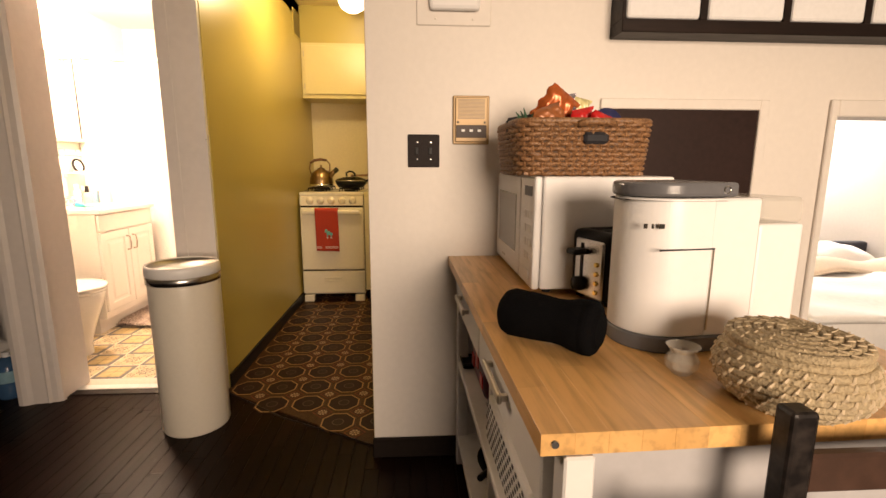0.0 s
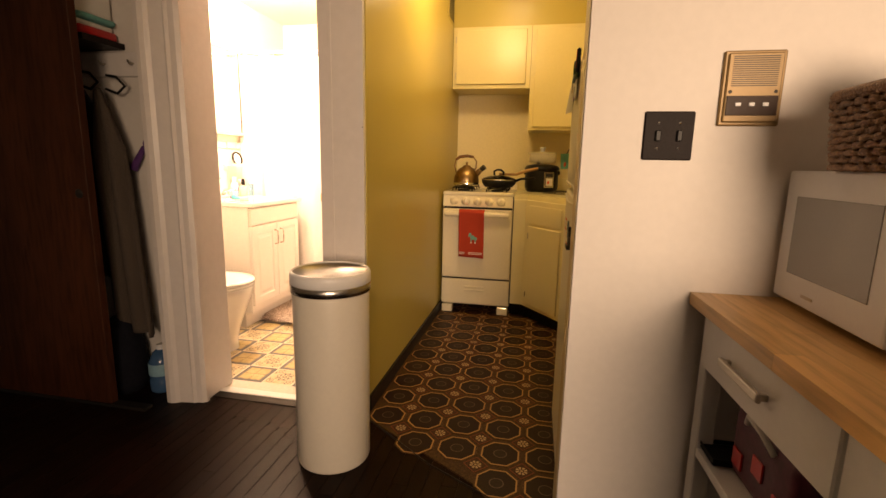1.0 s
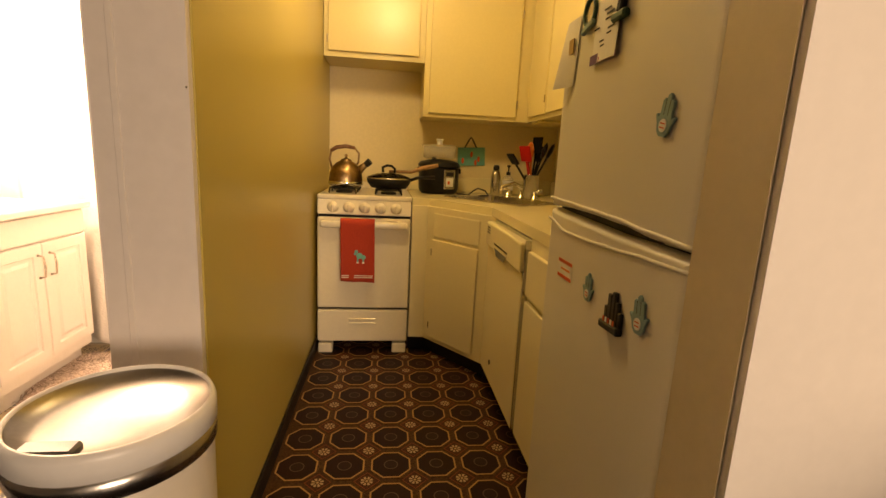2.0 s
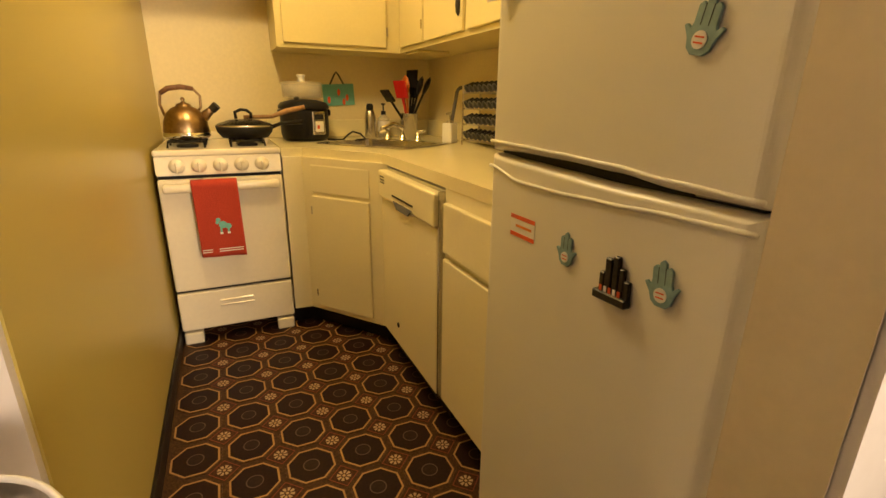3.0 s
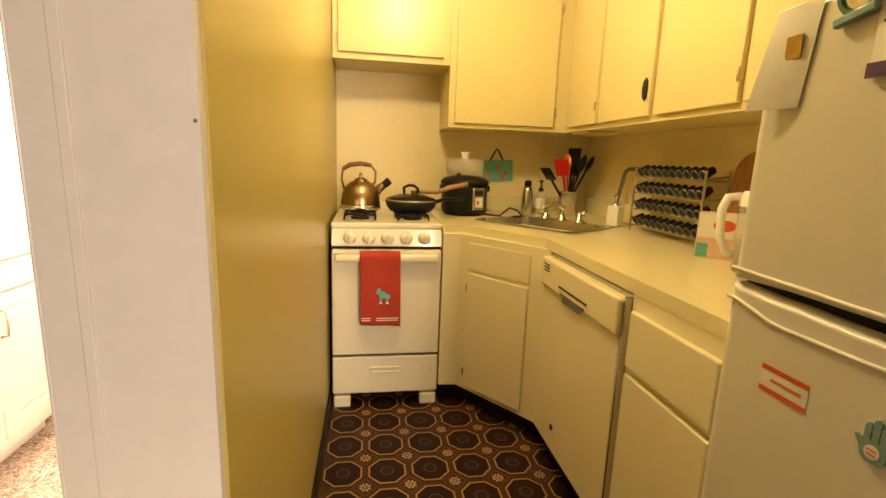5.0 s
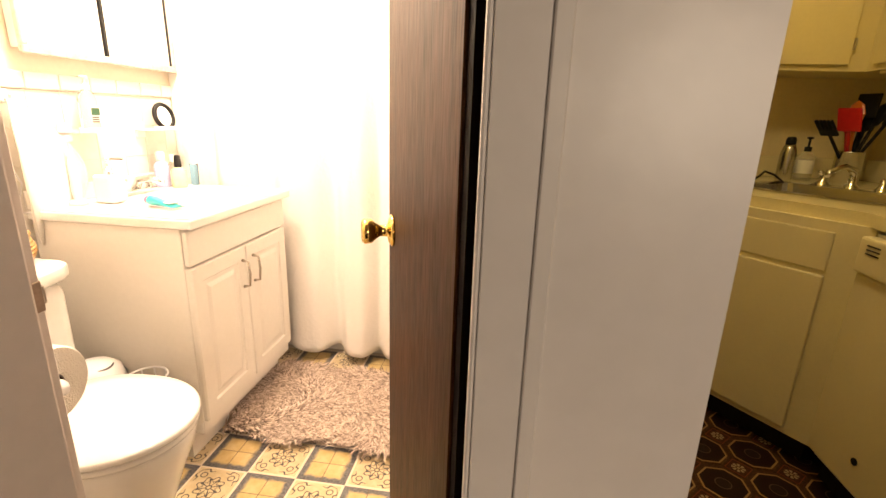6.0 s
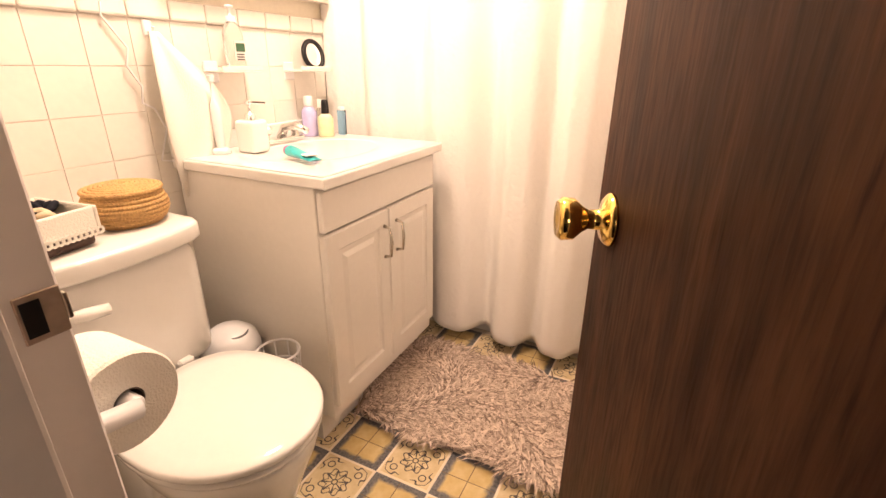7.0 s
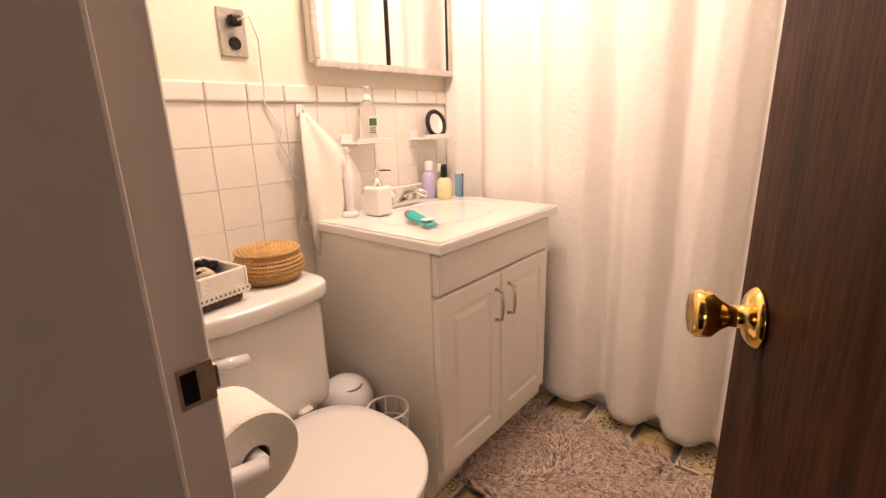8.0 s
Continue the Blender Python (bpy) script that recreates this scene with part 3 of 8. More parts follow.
# ---- kitchen ----
def stove():
    x0, x1, yf, yb = -0.925, -0.418, 3.75, 4.37
    s = thing("gas_stove", "small ivory gas stove with five knobs against the wall", "stove", (-0.67, 4.05, 0))
    part("body", box(x0, x1, yf + 0.02, yb, 0.06, 0.885, 0.004), ivory_enamel, s)
    part("side_edge", box(x1 - 0.001, x1 + 0.004, yf + 0.03, yb, 0.08, 0.88), black_iron, s)
    for xx in (x0 + 0.004, x1 - 0.085):
        for yy in (yf - 0.02, yb - 0.08):
            part("foot", box(xx, xx + 0.08, yy, yy + 0.06, 0.003, 0.062, 0.006), ivory_enamel, s)
    part("cooktop", box(x0 - 0.003, x1 + 0.003, yf - 0.012, yb, 0.885, 0.912, 0.008, 2), ivory_enamel, s)
    pan = bmesh.new()
    v = [pan.verts.new(c) for c in ((x0, yf - 0.022, 0.805), (x1, yf - 0.022, 0.805), (x1, yf + 0.03, 0.805), (x0, yf + 0.03, 0.805), (x0, yf - 0.008, 0.887), (x1, yf - 0.008, 0.887), (x1, yf + 0.03, 0.887), (x0, yf + 0.03, 0.887))]
    for q in ((3, 2, 1, 0), (4, 5, 6, 7), (0, 1, 5, 4), (1, 2, 6, 5), (2, 3, 7, 6), (3, 0, 4, 7)):
        pan.faces.new([v[i] for i in q])
    bmesh.ops.bevel(pan, geom=pan.edges[:], offset=0.004, segments=2, affect="EDGES")
    panel = part("control_panel", pan, ivory_enamel, s)
    for k in range(5):
        xk = x0 + 0.082 + k * 0.0855
        kn = part("knob", moved(lathe([(0.030, 0), (0.031, 0.006), (0.025, 0.010), (0.022, 0.024), (0.018, 0.028), (0, 0.028)], 24), Matrix.Translation((xk, yf - 0.016, 0.845)) @ pose(0, 0, 0, 98, 0, 0)), ivory_enamel, panel, smooth=True)
        part("grip", moved(box(-0.004, 0.004, -0.022, 0.022, 0.022, 0.036, 0.003), Matrix.Translation((xk, yf - 0.016, 0.845)) @ pose(0, 0, 0, 98, 0, 0)), ivory_enamel, panel)
    part("oven_gap", box(x0 + 0.004, x1 - 0.004, yf - 0.004, yf + 0.03, 0.786, 0.806), black_iron, s)
    od = part("oven_door", box(x0, x1, yf - 0.025, yf + 0.018, 0.275, 0.790, 0.010, 2), ivory_enamel, s)
    part("handle", box(x0 + 0.018, x1 - 0.018, yf - 0.068, yf - 0.036, 0.735, 0.775, 0.013, 3), ivory_enamel, od, smooth=True)
    for xx in (x0 + 0.05, x1 - 0.08):
        part("handle_post", box(xx, xx + 0.03, yf - 0.042, yf - 0.022, 0.74, 0.77), ivory_enamel, od)
    part("drawer_gap", box(x0 + 0.004, x1 - 0.004, yf - 0.004, yf + 0.02, 0.262, 0.277), black_iron, s)
    dr = part("broiler_drawer", box(x0, x1, yf - 0.022, yf + 0.018, 0.075, 0.264, 0.008, 2), ivory_enamel, s)
    part("drawer_grip", box(-0.75, -0.60, yf - 0.031, yf - 0.021, 0.205, 0.215, 0.003), ivory_enamel, dr)
    part("drawer_grip", box(-0.75, -0.60, yf - 0.029, yf - 0.021, 0.182, 0.190, 0.003), ivory_enamel, dr)
    part("backguard", box(x0, x1, yb - 0.03, yb, 0.91, 0.955, 0.006), ivory_enamel, s)
    for cx in (-0.80, -0.545):
        for cy in (3.90, 4.18):
            br = part("burner", lathe([(0.045, 0.912), (0.045, 0.922), (0.03, 0.928), (0, 0.928)], 20, (cx, cy, 0)), black_iron, s)
            for a in range(4):
                q = radians(45 + 90 * a)
                part("grate_bar", tube([(cx + 0.02 * math.cos(q), cy + 0.02 * math.sin(q), 0.938), (cx + 0.10 * math.cos(q), cy + 0.10 * math.sin(q), 0.938), (cx + 0.105 * math.cos(q), cy + 0.105 * math.sin(q), 0.913)], 0.005, 6), black_iron, br)
            part("grate_ring", tube(arc((cx, cy, 0.938), 0.075, 0.075, 0, 345, 23, "xy"), 0.004, 6, True), black_iron, br)
    # towel
    def cloth(u, v):
        x = -0.795 + 0.183 * u + 0.006 * (v - 0.5)
        fold = 0.004 * math.sin(u * 9 + v * 2)
        if v < 0.12:
            a = v / 0.12 * math.pi
            return (x, yf - 0.052 + 0.022 * math.cos(a), 0.775 + 0.011 * math.sin(a))
        return (x, yf - 0.074 + fold * (v - 0.1), 0.775 - (v - 0.12) * 0.375 - 0.006 * u)
    tw = thing("dish_towel", "red dish towel with a teal poodle hung on the oven handle", "towel", (-0.70, yf - 0.07, 0.44))
    part("cloth", sheet(cloth, 22, 24, 0.004), red_towel, tw, smooth=True)
    yy = yf - 0.0815
    dog = bmesh.new()
    for cx, cz, r in ((-0.693, 0.590, 0.017), (-0.672, 0.582, 0.013), (-0.710, 0.612, 0.010), (-0.716, 0.600, 0.007)):
        join(dog, moved(lathe([(r, 0), (0, 0.0015)], 14), Matrix.Translation((cx, yy, cz)) @ pose(0, 0, 0, 90, 0, 0)))
    for lx in (-0.702, -0.672):
        join(dog, box(lx - 0.004, lx + 0.004, yy - 0.001, yy, 0.556, 0.585))
    part("poodle_print", dog, teal, tw, "teal dog print")
    paws = bmesh.new()
    for lx in (-0.702, -0.672):
        join(paws, box(lx - 0.006, lx + 0.006, yy - 0.001, yy, 0.548, 0.556))
    part("paw_print", paws, paper, tw)
    for zz in (0.476, 0.466):
        part("stripe", box(-0.788, -0.612, yy + 0.001, yy + 0.002, zz, zz + 0.004), paper, tw)


stove()


def slab_door(name, parent, a, b, z0, z1, out, material, hinge=None, depth=0.018):
    """A flat door or drawer front between plan points a and b, standing proud along out."""
    a, b, out = Vector((*a, 0)), Vector((*b, 0)), Vector((*out, 0)).normalized()
    u = (b - a)
    w = u.length
    u.normalize()
    m = Matrix((u, out, Vector((0, 0, 1)))).transposed().to_4x4()
    m.translation = a
    bm = moved(box(0, w, 0, depth, z0, z1, 0.004, 2), m)
    bmesh.ops.recalc_face_normals(bm, faces=bm.faces[:])
    d = part(name, bm, material, parent)
    if hinge is not None:
        for zz in (z0 + 0.07, z1 - 0.07):
            hb = moved(box(hinge * w - 0.004, hinge * w + 0.004, depth * 0.3, depth + 0.003, zz - 0.02, zz + 0.02, 0.0015), m)
            part("hinge", hb, nickel, d)
    return d


# base run: stile by the stove, diagonal sink unit, dishwasher, drawer unit
A, B = (-0.325, 3.735), (-0.062, 3.385)
dvec = Vector((B[0] - A[0], B[1] - A[1]))
dn = Vector((dvec.y, -dvec.x)).normalized()
if dn.y > 0:
    dn = -dn
sink_cab = thing("corner_cabinet", "cream painted diagonal corner sink cabinet with one door", "cabinet", (0.1, 4.0, 0))
part("body", prism([(-0.41, 3.74), A, B, (-0.03, 3.345), (0.60, 3.345), (0.60, 4.40), (-0.41, 4.40)], 0.10, 0.868), cab_paint, sink_cab)
part("toe_kick", prism([(-0.41, 3.80), (A[0] + 0.02, 3.80), (B[0] + 0.05, B[1] + 0.03), (0.60, 3.42), (0.60, 4.40), (-0.41, 4.40)], 0.003, 0.10), black_base, sink_cab)


def along(t):
    return (A[0] + dvec.x * t, A[1] + dvec.y * t)


slab_door("drawer_front", sink_cab, along(0.13), along(0.90), 0.705, 0.835, dn, cab_paint, depth=0.006)
slab_door("door", sink_cab, along(0.13), along(0.90), 0.125, 0.690, dn, cab_paint, 0.0, depth=0.014)

dw = thing("dishwasher", "built-in cream-white dishwasher under the counter", "dishwasher", (0.25, 3.04, 0))
part("body", box(-0.03, 0.55, 2.745, 3.338, 0.09, 0.855), white_lam, dw)
part("door", box(-0.062, -0.03, 2.748, 3.335, 0.12, 0.735, 0.006, 2), cab_paint, dw)
cp = part("control_panel", box(-0.075, -0.03, 2.748, 3.335, 0.738, 0.848, 0.008, 2), cab_paint, dw)
part("latch_recess", prism([(-0.10, -0.022), (0.10, -0.022), (0.06, -0.05), (-0.06, -0.05)], 0, 0.004), grey_plastic, cp).matrix_local = Matrix.Translation((-0.074 - 0.0, 3.04, 0.775)) @ Matrix.Translation(-Vector((0, 0, 0))) @ Matrix(((0, 0, -1, 0), (-1, 0, 0, 0), (0, 1, 0, 0), (0, 0, 0, 1)))
part("latch_slot", box(-0.0775, -0.07, 2.93, 3.15, 0.768, 0.774), black_plastic, cp)
for k in range(3):
    part("vent_slot", box(-0.077, -0.07, 3.25, 3.30, 0.800 + k * 0.012, 0.804 + k * 0.012), ink, cp)
part("toe_kick", box(0.0, 0.5, 2.748, 3.335, 0.003, 0.09), black_base, dw)
part("hole_plug", moved(lathe([(0.011, 0), (0.011, 0.004), (0, 0.004)], 12), Matrix.Translation((-0.0615, 3.14, 0.215)) @ pose(0, 0, 0, 0, -90, 0)), black_plastic, dw)
part("side_trim", box(-0.06, -0.02, 2.738, 2.746, 0.10, 0.855), steel, dw)

bc = thing("drawer_cabinet", "cream painted base cabinet with drawer and door beside the fridge", "cabinet", (0.25, 2.55, 0))
part("body", box(-0.04, 0.60, 2.36, 2.736, 0.10, 0.868), cab_paint, bc)
part("drawer_front", box(-0.058, -0.04, 2.385, 2.715, 0.665, 0.825, 0.004, 2), cab_paint, bc)
part("door", box(-0.058, -0.04, 2.385, 2.715, 0.125, 0.645, 0.004, 2), cab_paint, bc)
part("toe_kick", box(0.02, 0.55, 2.36, 2.736, 0.003, 0.10), black_base, bc)

# counter with a sink cut-out
CT = [(-0.412, 3.755), (-0.315, 3.755), (-0.042, 3.385), (-0.042, 2.355), (KR, 2.355), (KR, KB), (-0.412, KB)]
SINKC, SINKA = Vector((0.107, 3.824)), math.atan2(dvec.y, dvec.x)


def sink_pt(u, v):
    return (SINKC.x + u * math.cos(SINKA) - v * math.sin(SINKA), SINKC.y + u * math.sin(SINKA) + v * math.cos(SINKA))


def rounded(w, h, r, n=4):
    out = []
    for cx, cy, a0 in ((w - r, h - r, 0), (-w + r, h - r, 90), (-w + r, -h + r, 180), (w - r, -h + r, 270)):
        for i in range(n + 1):
            a = radians(a0 + 90 * i / n)
            out.append((cx + r * math.cos(a), cy + r * math.sin(a)))
    return out


ctr = thing("countertop", "pale yellow laminate countertop in an angled L shape", "countertop", (0.2, 3.6, 0.868))
cb = bmesh.new()
outer = [cb.verts.new((x, y, 0.908)) for x, y in CT]
hole = [cb.verts.new((*sink_pt(u, v), 0.908)) for u, v in rounded(0.255, 0.175, 0.05)]
edges = [cb.edges.new((outer[i], outer[(i + 1) % len(outer)])) for i in range(len(outer))]
edges += [cb.edges.new((hole[i], hole[(i + 1) % len(hole)])) for i in range(len(hole))]
bmesh.ops.triangle_fill(cb, use_beauty=True, edges=edges)
ext = bmesh.ops.extrude_face_region(cb, geom=cb.faces[:])
for v in ext["geom"]:
    if isinstance(v, bmesh.types.BMVert):
        v.co.z = 0.868
bmesh.ops.recalc_face_normals(cb, faces=cb.faces[:])
part("top", cb, counter_lam, ctr)
part("backsplash", box(-0.412, KR - 0.018, KB - 0.018, KB - 0.001, 0.909, 1.01, 0.003), counter_lam, ctr)
part("backsplash", box(KR - 0.018, KR - 0.001, 2.355, KB - 0.02, 0.909, 1.01, 0.003), counter_lam, ctr)
snk = thing("kitchen_sink", "stainless steel drop-in corner sink", "sink", (SINKC.x, SINKC.y, 0.75))
sb = bmesh.new()
rows = [(rounded(0.285, 0.205, 0.03), 0.910), (rounded(0.285, 0.205, 0.03), 0.914), (rounded(0.248, 0.168, 0.05), 0.914), (rounded(0.235, 0.155, 0.06), 0.80), (rounded(0.19, 0.11, 0.05), 0.770)]
rr = [[sb.verts.new((*sink_pt(u, v), z)) for u, v in ring] for ring, z in rows]
for a, c in zip(rr, rr[1:]):
    for i in range(len(a)):
        sb.faces.new((a[i], a[(i + 1) % len(a)], c[(i + 1) % len(a)], c[i]))
sb.faces.new(rr[-1])
part("basin", sb, steel, snk, smooth=False)
part("drain", lathe([(0.04, 0.772), (0.03, 0.774), (0, 0.773)], 20, (*SINKC, 0)), dark_metal, snk)


# fridge
def fridge():
    y0, y1, xf = 1.728, 2.300, -0.143
    f = thing("refrigerator", "white two-door top-freezer refrigerator with magnets", "refrigerator", (0.2, 2.01, 0))
    part("body", box(-0.075, 0.52, y0 + 0.004, y1 - 0.004, 0.03, 1.458, 0.006, 2), fridge_white, f)
    for yy in (y0 + 0.05, y1 - 0.09):
        for xx in (-0.06, 0.45):
            part("foot", box(xx, xx + 0.04, yy, yy + 0.04, 0.003, 0.03), black_plastic, f)
    part("gasket", box(-0.082, -0.074, y0 + 0.012, y1 - 0.012, 0.06, 1.45), grey_plastic, f)

    def line(v, *knots):
        """A smooth edge along the door's width, through evenly spaced heights."""
        k = min(len(knots) - 2, int(v * (len(knots) - 1)))
        f = v * (len(knots) - 1) - k
        f = f * f * (3 - 2 * f)
        return knots[k] + (knots[k + 1] - knots[k]) * f

    def gap(v):
        return line(v, 1.024, 1.019, 1.015, 1.011, 1.011, 1.010)

    def front(lower):
        """A door with softly rounded front corners; its edge by the gap has a scooped hand grip."""
        n = 44
        outline = []
        for k in range(n + 1):
            v = k / n
            outline.append((y1 + (y0 - y1) * v, v))
        b = bmesh.new()
        layers = []
        for xx, ins in [(-0.080, 0.0)] + [(xf + 0.024 * (1 - math.sin(radians(a))), 0.024 * (1 - math.cos(radians(a)))) for a in range(0, 91, 10)]:
            ring = []
            for y, v in outline:
                yy = max(y0 + ins, min(y1 - ins, y))
                zb = gap(v) - 0.003 if lower else gap(v) + line(v, 0.002, 0.010, 0.013, 0.013, 0.004, 0.003)
                ring.append((yy, zb - ins * 0.5 if lower else zb + ins * 0.5))
            far = (0.045 + ins) if lower else (1.455 - ins)
            layers.append([b.verts.new((xx, y, z)) for y, z in ring] + [b.verts.new((xx, y, far)) for y, z in reversed(ring)])
        for a, c in zip(layers, layers[1:]):
            for i in range(len(a)):
                b.faces.new((a[i], a[(i + 1) % len(a)], c[(i + 1) % len(a)], c[i]))
        b.faces.new(layers[0])
        last = layers[-1]
        m = len(last)
        for i in range(m // 2 - 1):
            b.faces.new((last[i], last[i + 1], last[m - 2 - i], last[m - 1 - i]))
        bmesh.ops.recalc_face_normals(b, faces=b.faces[:])
        return b

    lo = part("fridge_door", front(True), fridge_white, f)
    up = part("freezer_door", front(False), fridge_white, f)
    # raised rims of the hand grips
    rim = []
    for k in range(40):
        v = k / 39
        rim.append((xf - 0.0005, y1 - 0.006 + (y0 - y1 + 0.012) * v, line(v, 0.996, 0.976, 0.976, 0.980, 0.986, 0.988)))
    part("grip_rim", tube(rim, [0.0036] * 40, 8), fridge_white, lo, smooth=True)
    rim = [(xf - 0.0005, q[1], line(k / 39, 1.046, 1.043, 1.040, 1.036, 1.028, 1.023)) for k, q in enumerate(rim)]
    part("grip_rim", tube(rim, [0.0036] * 40, 8), fridge_white, up, smooth=True)
    # black slab stands in for the shade inside the gap between the doors
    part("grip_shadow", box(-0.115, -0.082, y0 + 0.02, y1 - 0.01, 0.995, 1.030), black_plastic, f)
    part("hinge", box(-0.128, -0.09, y0 + 0.01, y0 + 0.10, 1.013, 1.020, 0.002), nickel, f)
    mark = bmesh.new()
    for k, (w, hh) in enumerate(((0.006, 0.014), (0.010, 0.010), (0.003, 0.014), (0.009, 0.010), (0.006, 0.010))):
        y = 1.825 - k * 0.014
        join(mark, box(xf - 0.0015, xf, y - w, y, 1.418, 1.418 + hh))
    part("badge", mark, steel, up, "small silver maker's badge")


fridge()


# wall cabinets
def wall_cabinets():
    g = "kitchen wall cabinets"
    y = 4.10
    a = thing("wall_cabinet", "short cream painted cabinet above the stove", "cabinet", (-0.64, 4.26, 1.685), g)
    part("body", box(YX + 0.004, -0.352, y, KB, 1.685, 2.13), upper_paint, a)
    d = part("door", box(-0.915, -0.385, y - 0.018, y, 1.715, 2.105, 0.004, 2), upper_paint, a)
    for zz in (1.78, 2.04):
        part("hinge", box(-0.922, -0.914, y - 0.021, y - 0.004, zz - 0.022, zz + 0.022, 0.0015), nickel, d)
    b = thing("wall_cabinet", "tall cream painted corner wall cabinet over the sink", "cabinet", (0.0, 4.26, 1.378), g)
    part("body", box(-0.350, KR, y, KB, 1.378, 2.13), upper_paint, b)
    d = part("door", box(-0.318, 0.225, y - 0.018, y, 1.40, 2.105, 0.004, 2), upper_paint, b)
    for zz in (1.48, 2.0):
        part("hinge", box(0.226, 0.234, y - 0.021, y - 0.004, zz - 0.022, zz + 0.022, 0.0015), nickel, d)
    xr = 0.305
    c = thing("wall_cabinet", "cream painted wall cabinets along the side wall", "cabinet", (0.46, 3.4, 1.378), g)
    part("body", box(xr, KR, 2.40, y - 0.001, 1.378, 2.13), upper_paint, c)
    for y0, y1 in ((3.735, 4.05), (3.30, 3.71), (2.86, 3.265), (2.43, 2.84)):
        d = part("door", box(xr - 0.018, xr, y0, y1, 1.40, 2.105, 0.004, 2), upper_paint, c)
        if y0 == 3.30:
            part("handle", moved(lathe([(0, -0.045), (0.010, -0.03), (0.013, 0), (0.010, 0.03), (0, 0.045)], 12), Matrix.Translation((xr - 0.022, y0 + 0.028, 1.50))), dark_metal, d, "dark pull")
        else:
            part("hinge", box(xr - 0.021, xr - 0.005, y0 + 0.001, y0 + 0.008, 1.46, 1.50), nickel, d)
    part("under_light", box(0.32, 0.50, 3.86, 4.05, 1.365, 1.378, 0.004), upper_paint, c)
    s = struct("soffit", box(YX + 0.002, KR, y + 0.005, KB, 2.13, H), yellow_wall, "yellow painted soffit above the cabinets", "soffit")
    part("soffit_side", box(xr + 0.005, KR, 1.718, y + 0.004, 2.13, H), yellow_wall, s)
    gr = thing("wall_vent", "yellow painted metal vent grille high on the wall", "vent", (YX, 3.95, 2.12))
    part("frame", box(YX, YX + 0.006, 3.88, 4.08, 2.14, 2.34, 0.002), yellow_wall, gr)
    for k in range(9):
        part("slat", box(YX + 0.006, YX + 0.010, 3.895, 4.065, 2.157 + k * 0.0195, 2.165 + k * 0.0195), dark_metal, gr)


wall_cabinets()

# ---- trash can ----
can = thing("trash_can", "tall cream steel trash can with dished brushed-steel lid", "trash can", (-0.965, 1.893, 0))
cx, cy = -0.965, 1.893
part("body", lathe([(0, 0.002), (0.1306, 0.002), (0.1336, 0.01), (0.1357, 0.640), (0.1336, 0.652), (0, 0.652)], 48, (cx, cy, -0.003)), paint("cream_can_enamel", (0.72, 0.66, 0.56), 0.3, vary=0.03, bump=0.01), can, smooth=True)
part("band", lathe([(0.1346, 0.652), (0.1408, 0.654), (0.1418, 0.682), (0.1367, 0.685)], 48, (cx, cy, -0.003)), steel, can, smooth=True)
part("rim", lathe([(0.1367, 0.683), (0.1418, 0.686), (0.1415, 0.716), (0.1375, 0.727), (0.1340, 0.728), (0.1315, 0.722)], 48, (cx, cy, -0.003)), white_lam, can, smooth=True)
lid = part("lid", lathe([(0.1325, 0.722), (0.127, 0.713), (0.10, 0.701), (0.05, 0.692), (0, 0.690)], 48, (cx, cy, -0.003)), lid_steel, can, "dished brushed steel lid", smooth=True)
part("sensor", box(cx - 0.075, cx + 0.0, cy - 0.112, cy - 0.080, 0.696, 0.713, 0.004), grey_plastic, lid)


